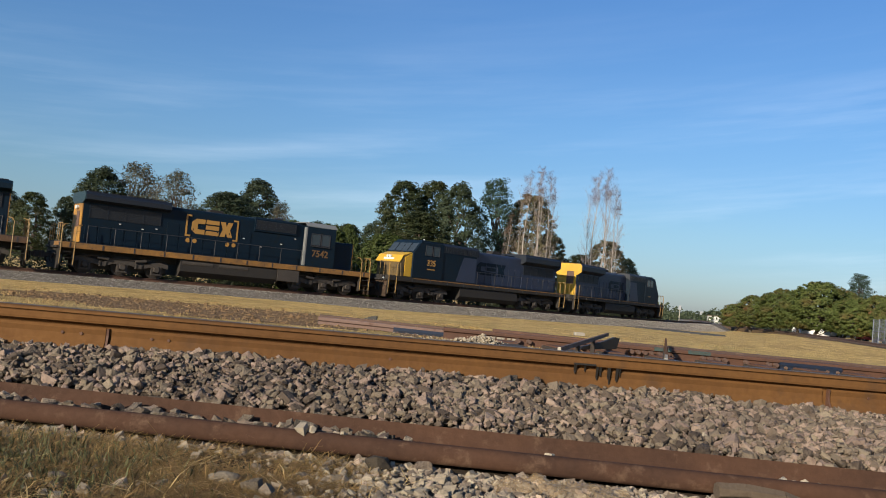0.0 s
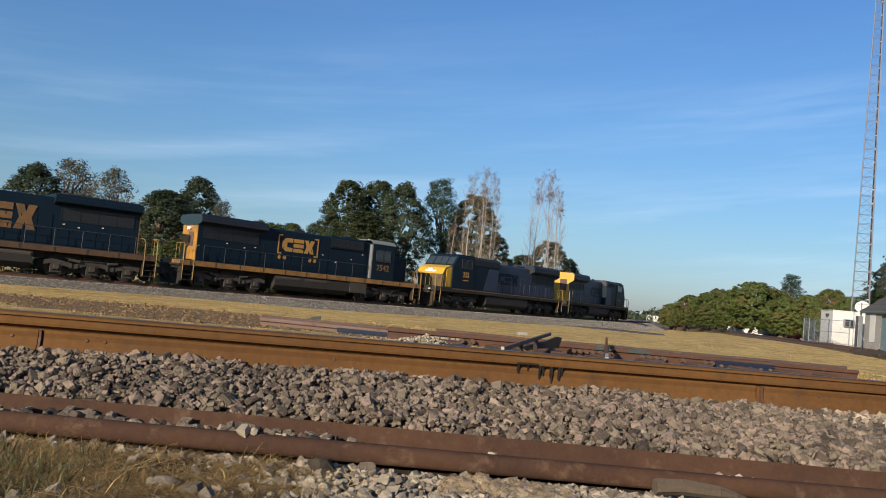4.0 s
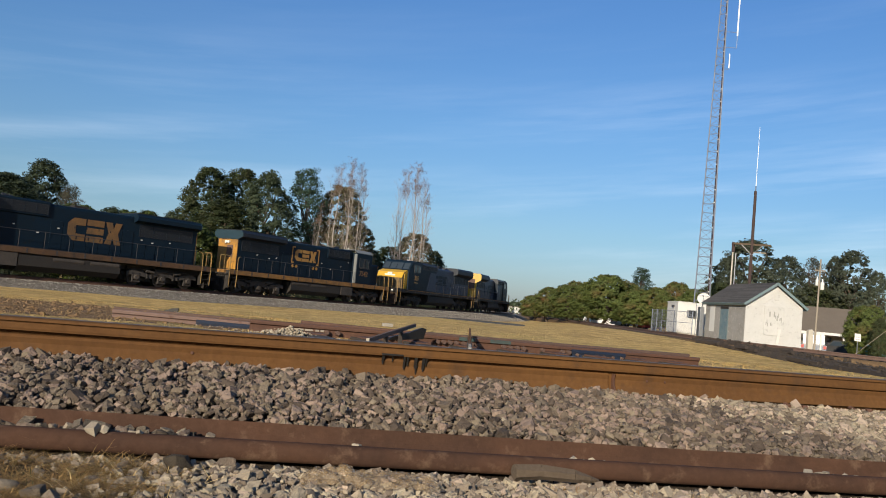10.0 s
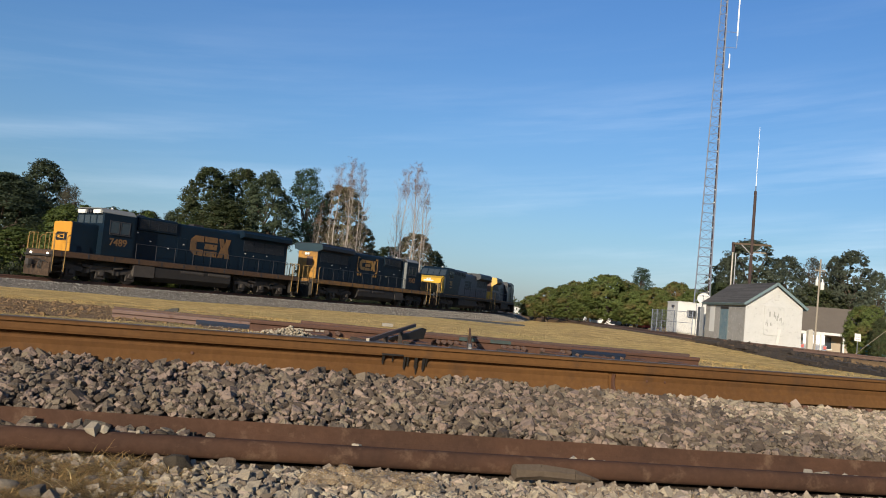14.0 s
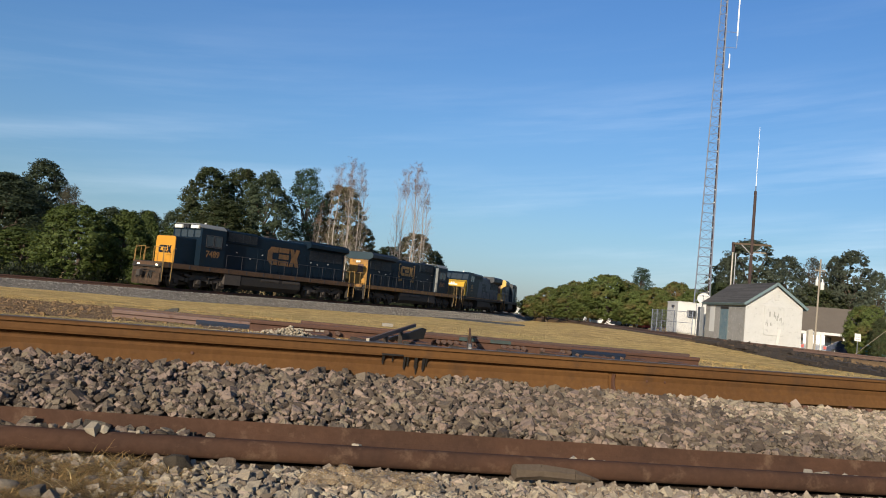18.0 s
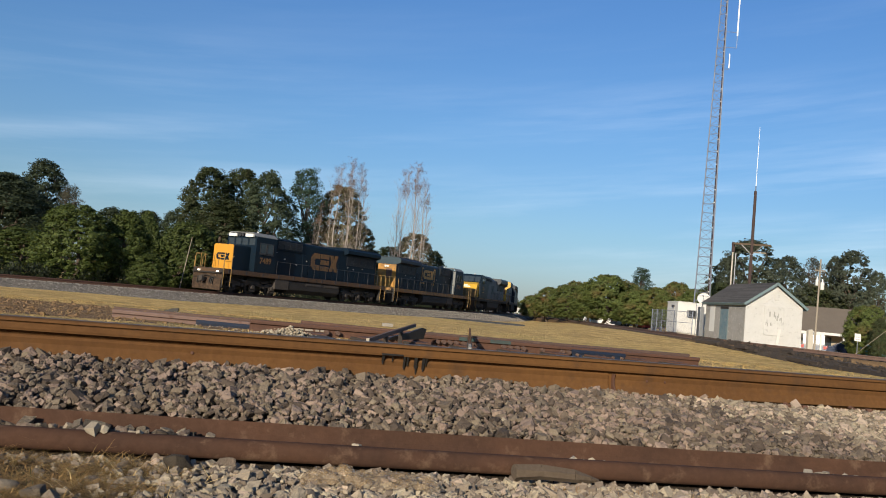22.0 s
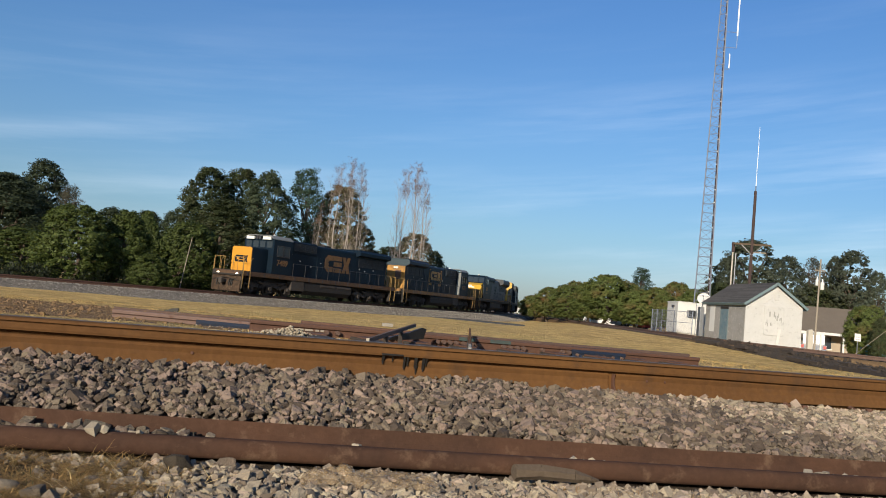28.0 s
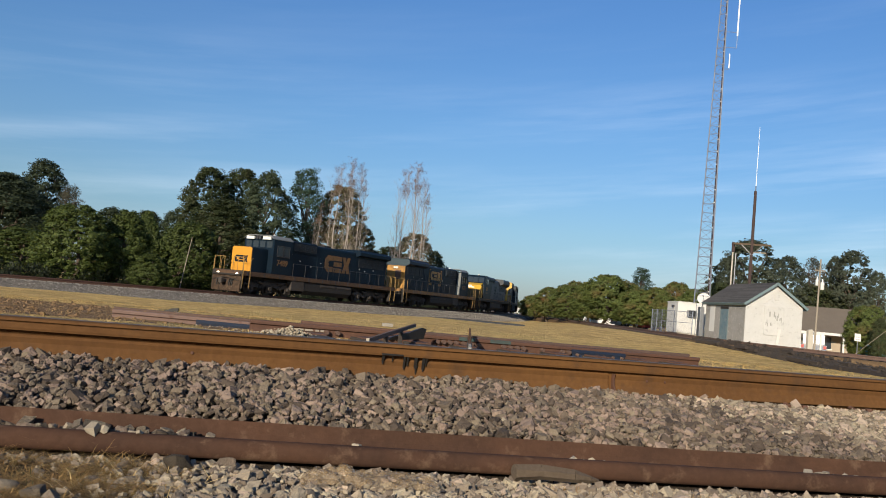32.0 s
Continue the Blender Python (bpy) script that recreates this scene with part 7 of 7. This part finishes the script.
def build_grass():
    rnd = random.Random(23)
    straw, weed, tuft, field = [], [], [], []
    while len(straw) < 52000:
        x, y = rnd.uniform(-2.6, -0.25), rnd.uniform(0.9, 2.3)
        v = (np.array((x, y)) - OLD_P) @ OLD_N
        keep = float(smoothstep(-0.16, -0.32, v)) * float(smoothstep(-0.42, -0.95, x + 0.25 * noise.noise((x * 3, y * 3, 0)))) * (0.10 + 0.90 * (noise.noise((x * 5, y * 5, 7)) > -0.12))
        if rnd.random() > keep:
            continue
        up = rnd.random() < 0.003
        straw.append((x, y, rnd.uniform(0.05, 0.15), rnd.uniform(0.5, 0.75) if up else rnd.uniform(1.0, 1.15), rnd.uniform(0.0008, 0.0020)))
    while len(weed) < 2600:
        x, y = rnd.gauss(-1.40, 0.20), rnd.gauss(1.62, 0.16)
        weed.append((x, y, rnd.uniform(0.02, 0.06), rnd.uniform(0.4, 0.9), rnd.uniform(0.0015, 0.0035)))
    for _ in range(420):
        x, y = rnd.gauss(0.6, 0.25), rnd.gauss(2.25, 0.05)
        straw.append((x, y, rnd.uniform(0.01, 0.04), rnd.uniform(0.6, 1.0), 0.001))
    while len(field) < 54000:
        r, a = 4.2 + 46 * rnd.random() ** 1.35, rnd.uniform(-0.80, 0.56)
        x, y = r * math.sin(a), r * math.cos(a)
        w = (np.array((x, y)) - RAIL_P) @ RAIL_N
        if w < 0.45 or noise.noise((x * 0.6, y * 0.6, 2)) < -0.12:
            continue
        if ((x + 5.0) / 2.7) ** 2 + ((y - 9.0) / 2.0) ** 2 < 1 and rnd.random() < 0.9:
            continue
        tall = rnd.uniform(0.3, 1.0) * (0.35 + 0.65 * min(1.0, r / 22)) * (1 + 0.6 * noise.noise((x * 0.9, y * 0.9, 6)))
        for _ in range(9):
            field.append((x + rnd.gauss(0, 0.035), y + rnd.gauss(0, 0.035), tall * rnd.uniform(0.025, 0.06), rnd.uniform(0.35, 0.95), 0.0015 + 0.00028 * r))
    stalks = []
    while len(stalks) < 600:
        x, y = rnd.uniform(-2.4, -0.45), rnd.uniform(1.0, 2.2)
        v = (np.array((x, y)) - OLD_P) @ OLD_N
        if v < -0.30 and noise.noise((x * 4, y * 4, 3)) > -0.1:
            stalks.append((x, y, rnd.uniform(0.06, 0.18), rnd.uniform(0.95, 1.08), rnd.uniform(0.0012, 0.0022)))
    blades("long_straw_stalks", stalks, M_STALK, "long pale broken straw stalks lying over the verge", 7, "straw")
    blades("dry_straw", straw, M_STRAW_NEAR, "tangled dry straw and dead grass on the verge", 1, "straw")
    blades("green_weeds", weed, M_WEED, "low green weeds among the straw", 2, "weeds")
    blades("field_grass", field, M_STRAW, "short dry grass of the field", 3)


build_grass()


# ---------------------------------------------------------------- beyond the hut: street, traffic, fences, small things
STREET_O, STREET_D = np.array((33.5, 69.0)), np.array((0.94, -0.34)) / math.hypot(0.94, 0.34)
STREET_N = np.array((-STREET_D[1], STREET_D[0]))


def street_at(u, v):
    return STREET_O + STREET_D * u + STREET_N * v


def build_street():
    path = [Vector((*street_at(u, 1.6), -0.84)) for u in np.linspace(-60, 90, 16)]
    tagged(swept("street", path, [(-4.2, -0.3), (-4.0, 0.0), (4.0, 0.0), (4.2, -0.3)], M_ASPHALT, closed=False), "grey asphalt street beyond the hut", "road", kind="structure")


build_street()


def build_car(label, paint, kind):
    """A car with its body, glazing, lamps and wheels; x is forward."""
    base = thing("car", label, "car", group="passing cars")
    L, H = (4.6, 1.75) if kind == "suv" else (4.6, 1.42)
    deck = 0.95 if kind == "suv" else 0.86
    h = L / 2
    body = [(-h, 0.40), (-h + 0.05, deck), (h * 0.35, deck + 0.03), (h - 0.15, deck - 0.12), (h, 0.62), (h, 0.32), (-h, 0.32)]
    bm = prism(bmesh.new(), body, -0.90, 0.90, "y")
    bmesh.ops.bevel(bm, geom=[e for e in bm.edges], offset=0.05, segments=2, affect="EDGES")
    part("body", bm, paint, base)
    if kind == "suv":
        cab = [(-h + 0.08, deck - 0.02), (-h + 0.22, H - 0.05), (0.15, H), (0.85, deck)]
    else:
        cab = [(-h + 0.45, deck - 0.02), (-0.95, H - 0.02), (0.15, H), (1.05, deck)]
    bm = prism(bmesh.new(), cab, -0.76, 0.76, "y")
    bmesh.ops.bevel(bm, geom=[e for e in bm.edges], offset=0.05, segments=2, affect="EDGES")
    part("roof", bm, paint, base)
    x0, x1 = (cab[0][0] + 0.25, 0.62)
    for s in (-1, 1):
        n = 3 if kind == "suv" else 2
        for i in range(n):
            a, b = x0 + (x1 - x0) * i / n + 0.06, x0 + (x1 - x0) * (i + 1) / n - 0.03
            part("side_window", prism(bmesh.new(), [(a, deck + 0.06), (b, deck + 0.06), (min(b, 0.3), H - 0.12), (max(a, -0.95 if kind != "suv" else a), H - 0.12)], *sorted((s * 0.755, s * 0.775)), "y"), M_GLASS, base)
        part("headlight", boxm(h - 0.12, h + 0.01, *sorted((s * 0.55, s * 0.85)), 0.62, 0.78), M_LENS, base)
        part("tail_light", boxm(-h - 0.01, -h + 0.06, *sorted((s * 0.68, s * 0.88)), 0.65, 0.88), M_RED, base)
    part("windscreen", prism(bmesh.new(), [(0.22, H - 0.05), (0.88, deck + 0.06), (0.92, deck + 0.06), (0.26, H - 0.05)], -0.66, 0.66, "y"), M_GLASS, base)
    wheels = []
    for x in (-1.38, 1.40):
        for s in (-1, 1):
            bm = bmesh.new()
            tube(bm, (0, s * -0.10, 0), (0, s * 0.10, 0), 0.33, 0.33, 20)
            w = part("wheel", bm, M_RUBBER, base)
            w.location = (x, s * 0.82, 0.33)
            rim = bmesh.new()
            for k in range(5):
                a = k * 1.2566
                tube(rim, (0, s * 0.105, 0), (0.2 * math.cos(a), s * 0.11, 0.2 * math.sin(a)), 0.035, 0.03, 6)
            part("rim", rim, M_GALV, w)
            wheels.append(w)
    if "spare" in label:
        part("spare_wheel", tube(bmesh.new(), (-h - 0.18, 0, 0.95), (-h, 0, 0.95), 0.33, 0.33, 20), M_RUBBER, base, "spare wheel on the tailgate")
    return base, wheels


# car, way (1 to the right), speed, time at the middle of the gap, waiting place down the side street
TRAFFIC = [(build_car("white sport utility car driving along the street", M_CARWHITE, "suv"), 1, 4.4, 6.10, 26),
           (build_car("dark sport utility car with a spare wheel behind", M_CARBLUE, "suv"), -1, 4.6, 6.60, 30),
           (build_car("black saloon car driving along the street", M_RUBBER, "saloon"), -1, 4.1, 10.27, 22),
           (build_car("dark blue hatchback car driving along the street", M_CARBLUE, "saloon"), 1, 4.5, 17.57, 34),
           (build_car("dark blue saloon car driving along the street", M_CARBLUE, "saloon"), 1, 4.8, 21.55, 42)]
TURN_U = -7.5


def car_place(way, run, wait):
    """Place and heading of a car that has the given metres to go (negative) or gone past the middle of the gap."""
    v0 = 0.0 if way > 0 else 3.3
    r = 4.0
    u = run * way
    if u > TURN_U + r:
        p, h = street_at(min(u, 48), v0), (0.0 if way > 0 else math.pi)
    else:
        arc = math.pi / 2 * r
        s = (TURN_U + r) - u
        if s < arc:
            a = s / r
            p = street_at(TURN_U + r - r * math.sin(a), v0 + r * (1 - math.cos(a)))
            h = -a if way > 0 else math.pi - a
        else:
            p = street_at(TURN_U, v0 + r + min(s - arc, wait - r))
            h = -math.pi / 2 if way > 0 else math.pi / 2
    return p, h + math.atan2(STREET_D[1], STREET_D[0])


def car_rows(way, speed, mid, wait):
    """Seconds, place, heading and metres gone, from the clip's start to its end."""
    first, last = max(0.0, mid - (wait + 14) / speed if way > 0 else mid - 54 / speed), min(CLIP, mid + (54 / speed if way > 0 else (wait + 14) / speed))
    times = sorted({0.0, CLIP, *[round(first + 0.1 * i, 3) for i in range(int((last - first) / 0.1) + 1)]})
    rows = []
    for t in times:
        run = (min(max(t, first), last) - mid) * speed
        rows.append((t, *car_place(way, run, wait), run))
    return rows


def traffic():
    for (base, wheels), way, speed, mid, wait in TRAFFIC:
        rows = car_rows(way, speed, mid, wait)
        walk(base, [(t, Matrix.Translation((p[0], p[1], -0.835)) @ Matrix.Rotation(h, 4, "Z")) for t, p, h, _ in rows])
        for w in wheels:
            c = w.location.copy()
            fine = []
            for (t, _, _, r0), (t2, _, _, r1) in zip(rows, rows[1:]):
                n = max(1, math.ceil(abs(r1 - r0) / 0.33 / 1.4)) if t2 - t < 0.2 else 1
                fine += [(t + (t2 - t) * i / n, r0 + (r1 - r0) * i / n) for i in range(n)]
            fine.append((rows[-1][0], rows[-1][3]))
            seen, keep = set(), []
            for t, r in fine:
                if frame(t) not in seen:
                    seen.add(frame(t))
                    keep.append((t, Matrix.Translation(c) @ Matrix.Rotation(r / 0.33, 4, "Y")))
            walk(w, keep)


def parked_car(az, d, paint, label, turn):
    (base, _) = build_car(label, paint, "suv")
    x, y = polar(az, d)
    base.matrix_basis = pose(x, y, float(ground_z(x, y)), 0, 0, turn)
    tagged(base, group="parked cars")


parked_car(13.6, 100, M_CARWHITE, "white parked car under the street trees", 10)
parked_car(14.9, 97, M_RED, "red parked car beside the street trees", 60)
parked_car(25.0, 70, M_CARBLUE, "dark blue parked car beside the hut", 70)
parked_car(28.95, 76, M_CARTEAL, "turquoise parked van by the bushes", 40)


def build_fence():
    """Chain-link fence round the shelter: posts, rails and woven wire."""
    base = thing("chain_link_fence", "grey chain-link fence round the equipment shelter", "fence")
    pts = [polar(14.95, 66), polar(15.6, 63.2), polar(16.4, 62.4), polar(17.6, 61.6)]
    H = 1.9
    for (x0, y0), (x1, y1) in zip(pts, pts[1:]):
        n = max(1, round(math.dist((x0, y0), (x1, y1)) / 1.3))
        for i in range(n + 1):
            x, y = x0 + (x1 - x0) * i / n, y0 + (y1 - y0) * i / n
            part("post", tube(bmesh.new(), (x, y, -0.35), (x, y, H - 0.25), 0.035, 0.035, 8), M_TOWER, base)
        for z in (-0.1, 0.8, H - 0.3):
            part("rail", tube(bmesh.new(), (x0, y0, z), (x1, y1, z), 0.02, 0.02, 6), M_TOWER, base)
        bm = bmesh.new()
        ln = math.dist((x0, y0), (x1, y1))
        k = int(ln / 0.11)
        for i in range(-16, k):
            for s in (1, -1):
                a0, a1 = i * 0.11, i * 0.11 + 1.75
                c0, c1 = max(a0, 0), min(a1, ln)
                if c1 <= c0:
                    continue
                za, zb = -0.2 + (c0 - a0), -0.2 + (c1 - a0)
                if s < 0:
                    za, zb = 1.55 - (c0 - a0), 1.55 - (c1 - a0)
                tube(bm, (x0 + (x1 - x0) * c0 / ln, y0 + (y1 - y0) * c0 / ln, za), (x0 + (x1 - x0) * c1 / ln, y0 + (y1 - y0) * c1 / ln, zb), 0.004, 0.004, 3)
        part("wire_mesh", bm, M_TOWER, base, "woven wire mesh")
    ladder = thing("ladder_frame", "thin grey ladder frame against the shelter", "ladder", m=pose(*polar(18.0, 62.6), -0.25, -6, 0, -12))
    for x in (-0.2, 0.2):
        part("stile", tube(bmesh.new(), (x, 0, 0), (x, 0, 2.6), 0.025, 0.025, 6), M_GALV, ladder)
    for i in range(8):
        part("rung", tube(bmesh.new(), (-0.2, 0, 0.3 + 0.3 * i), (0.2, 0, 0.3 + 0.3 * i), 0.015, 0.015, 6), M_GALV, ladder)
    cabinet = thing("steel_cabinet", "grey steel cabinet between the shelter and the hut", "cabinet", m=pose(*polar(18.2, 62), -0.25, 0, 0, 4))
    part("body", boxm(-0.15, 0.15, 0, 0.5, 0, 2.3, bevel=0.015), M_GALV, cabinet)
    part("door", boxm(-0.12, 0.12, -0.02, -0.002, 0.1, 2.2), M_GALV, cabinet)


build_fence()


def build_roadside():
    post = thing("bollard_post", "pale concrete post with a chipped top", "post", m=pose(*polar(24.9, 57), -0.85))
    part("shaft", prism(bmesh.new(), [(-0.17, 0), (0.17, 0), (0.15, 1.85), (0.05, 1.93), (-0.15, 1.85)], -0.15, 0.15, "y"), M_CONCRETE, post)
    beam = thing("white_barrier", "white painted barrier beam behind the post", "barrier", m=pose(*polar(24.6, 62), -0.85, 0, 0, -20))
    part("beam", boxm(-1.4, 1.3, -0.05, 0.05, 1.65, 1.80), M_BOARD, beam)
    for x in (-1.1, 1.0):
        part("post", boxm(x, x + 0.1, -0.05, 0.05, 0, 1.65), M_BOARD, beam)
    sign = thing("road_sign", "white square road sign on a post", "sign", m=pose(*polar(27.65, 62), -0.85, 0, 0, -25))
    part("post", tube(bmesh.new(), (0, 0, 0), (0, 0, 1.95), 0.03, 0.03, 8), M_GALV, sign)
    plate = part("plate", boxm(-0.19, 0.19, -0.045, -0.03, 1.46, 1.98, bevel=0.004), M_BOARD, sign)
    for i in range(2):
        part("marking", boxm(-0.13, 0.13, -0.052, -0.046, 1.55 + 0.16 * i, 1.62 + 0.16 * i), M_GALV, plate)
    wire = thing("guy_wire", "pale guy wire guard slanting to the ground", "guy wire")
    a, b = Vector((*polar(26.95, 58), -0.85)), Vector((*polar(29.2, 60), 1.45))
    part("wire", tube(bmesh.new(), a, b, 0.014, 0.014, 6), M_POLEGREY, wire)
    line = thing("power_line", "thin overhead power line from the utility pole", "power line")
    p = Vector((*polar(25.2, 60), 5.5))
    for k, (az, d, z) in enumerate(((40, 62, 5.0), (40, 60, 4.4))):
        q = Vector((*polar(az, d), z))
        pts = [p.lerp(q, t) - Vector((0, 0, 0.35 * math.sin(math.pi * t) + 0.5 * k)) for t in np.linspace(0, 1, 9)]
        part("cable", pipe(bmesh.new(), pts, 0.012, 5), M_RUBBER, line)
    shed = thing("white_shed", "low white shed glimpsed between the street trees", "shed", m=pose(*polar(10.3, 128), -0.4, 0, 0, -10))
    part("wall", boxm(0, 5, 0, 4, 0, 2.2), M_WHITE, shed)
    part("roof", prism(bmesh.new(), [(-0.2, 2.2), (2.5, 3.1), (5.2, 2.2)], -0.2, 4.2, "y"), M_ROOFGREY, shed)
    part("door", boxm(1.2, 2.1, -0.02, -0.004, 0.02, 1.9), M_TAN, shed)
    # far yard beyond the junction: signal masts and small sheds
    rnd = random.Random(3)
    for az, d, h in ((-0.9, 300, 6.5), (0.6, 320, 5.0), (3.2, 310, 5.6), (4.6, 330, 4.5)):
        mast = thing("signal_mast", "distant pale signal mast beside the line", "mast", group="distant masts", m=pose(*polar(az, d), -0.6))
        part("mast", tube(bmesh.new(), (0, 0, 0), (0, 0, h), 0.16, 0.12, 8), M_CONCRETE, mast)
        part("head", boxm(-0.5, 0.5, -0.2, 0.2, h - 1.6, h), M_GALV, mast)
    for az, d, w, h in ((0.1, 290, 3.2, 3.2), (5.1, 300, 4.5, 2.8), (6.2, 280, 2.2, 2.0)):
        hut = thing("far_shed", "distant white trackside shed", "shed", group="distant sheds", m=pose(*polar(az, d), -0.6, 0, 0, rnd.uniform(-20, 20)))
        part("wall", boxm(0, w, 0, w, 0, h), M_WHITE, hut)
        part("roof", boxm(-0.2, w + 0.2, -0.2, w + 0.2, h, h + 0.3), M_ROOFGREY, hut)


build_roadside()


# foot and crest of the spoil bank along the near side of the branch: x, y, z of each
BANK = [((16.45, 51.3, -0.36), (16.55, 51.5, -0.28)), ((16.75, 50.0, -0.44), (16.95, 50.5, -0.22)), ((17.65, 47.4, -0.62), (17.97, 48.4, -0.20)), ((19.04, 43.0, -0.88), (19.66, 44.45, -0.32)),
        ((19.79, 38.5, -0.97), (20.87, 40.66, -0.57)), ((19.6, 34.9, -1.02), (21.05, 37.5, -0.68)), ((19.4, 31.5, -1.0), (21.3, 34.4, -0.75)), ((20.5, 27.5, -1.0), (24.0, 30.4, -0.80))]


def bank_at(u, v):
    """A point of the bank: u along it from 0 to 1, v up it from foot to crest."""
    k = np.linspace(0, 1, len(BANK))
    lo, hi = (np.array([np.interp(u, k, [row[e][c] for row in BANK]) for c in range(3)]) for e in (0, 1))
    return lo + (hi - lo) * v


def build_bank():
    """Dark spoil with old ties dumped in it along the branch."""
    nu, nv = 150, 12
    verts, faces = [], []
    for i in range(nu):
        u = i / (nu - 1)
        full = float(smoothstep(0.0, 0.06, u))
        for j in range(nv + 1):
            v = j / (nv - 1)
            p = bank_at(u, min(v, 1.0) + 0.07 * noise.noise((u * 55, v * 3, 1.0)))
            z = p[2] + full * (0.10 * math.sin(math.pi * min(v, 1)) + 0.13 * noise.noise((p[0] * 1.7, p[1] * 1.7, 3.0)) * min(1, 3 * v) + 0.06 * noise.noise((p[0] * 6, p[1] * 6, 8.0)))
            if j == nv:
                p = p + (p - bank_at(u, 0.9)) * 3
                z = p[2] - 0.7
            verts.append((p[0], p[1], z))
    for i in range(nu - 1):
        for j in range(nv):
            a = i * (nv + 1) + j
            faces.append((a, a + nv + 1, a + nv + 2, a + 1))
    tagged(sheet("spoil_bank", verts, faces, M_DARKBED), "low bank of sooty dark spoil along the branch track", "bank", kind="structure")
    rnd = random.Random(19)
    for _ in range(46):
        u, v = rnd.uniform(0.08, 0.95), rnd.uniform(0.1, 0.9)
        p, q = bank_at(u, v), bank_at(u + 0.02, v)
        a = math.degrees(math.atan2(q[1] - p[1], q[0] - p[0])) + rnd.uniform(-14, 14)
        tie = thing("old_tie", "discarded dark timber tie half buried in the bank", "tie", group="discarded ties", m=pose(p[0], p[1], p[2] + 0.05 + rnd.uniform(-0.04, 0.06), rnd.uniform(-14, 14), rnd.uniform(-3, 3), a))
        ln = rnd.uniform(0.5, 1.2)
        part("timber", boxm(-ln, ln, -0.12, 0.12, -0.1, 0.09, bevel=0.02), M_TIE, tie)
    rows = []
    for _ in range(900):
        u, v = rnd.random(), rnd.uniform(-0.06, 1.0)
        p = bank_at(u, v)
        rows.append((p[0], p[1], p[2] + 0.08 * max(v, 0) + rnd.uniform(-0.03, 0.08), rnd.uniform(0.05, 0.26)))
    tagged(scatter_rocks("bank_spoil", rows, M_DARKBED, "dark clods and rotten timber scraps along the branch bank", 9), category="soil")


build_bank()


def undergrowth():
    """Brush added at the trees' foot behind the main line, coloured as deep shade."""
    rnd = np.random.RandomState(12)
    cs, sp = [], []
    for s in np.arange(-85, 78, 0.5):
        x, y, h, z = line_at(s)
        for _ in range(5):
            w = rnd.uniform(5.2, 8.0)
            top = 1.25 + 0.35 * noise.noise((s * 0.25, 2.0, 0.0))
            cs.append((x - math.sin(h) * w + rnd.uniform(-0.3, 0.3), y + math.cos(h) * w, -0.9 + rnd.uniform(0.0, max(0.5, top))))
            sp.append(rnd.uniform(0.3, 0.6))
    ob = new("undergrowth", cloud_mesh("undergrowth", leaf_cloud(rnd, cs, 46, np.array(sp), 0.10), M_LEAF_SHADE_BRUSH))
    tagged(ob, "brush added at the foot of the trees, coloured dark as shade", "undergrowth", kind="stuff")


undergrowth()


scatter_rocks("shoulder_ballast", COARSE, M_STONE, "loose brown-grey crushed stone ballast between the rails", 1)
scatter_rocks("packed_ballast", PACKED, M_GRAVEL, "small crushed stone packed into brown dirt beside the rail", 5, GRIT_ROCKS)
scatter_rocks("fine_gravel", FINE, M_GRAVEL, "pale fine gravel beside the fallen rail", 2)
scatter_rocks("stray_gravel", FARSTONES, M_STONE, "stray stones beyond the standing rail", 3)
scatter_rocks("track_bed_stone", BEDSTONES, M_BEDSTONE, "grey crushed stone on the shoulder of the main track", 4, GRIT_ROCKS)


motions()
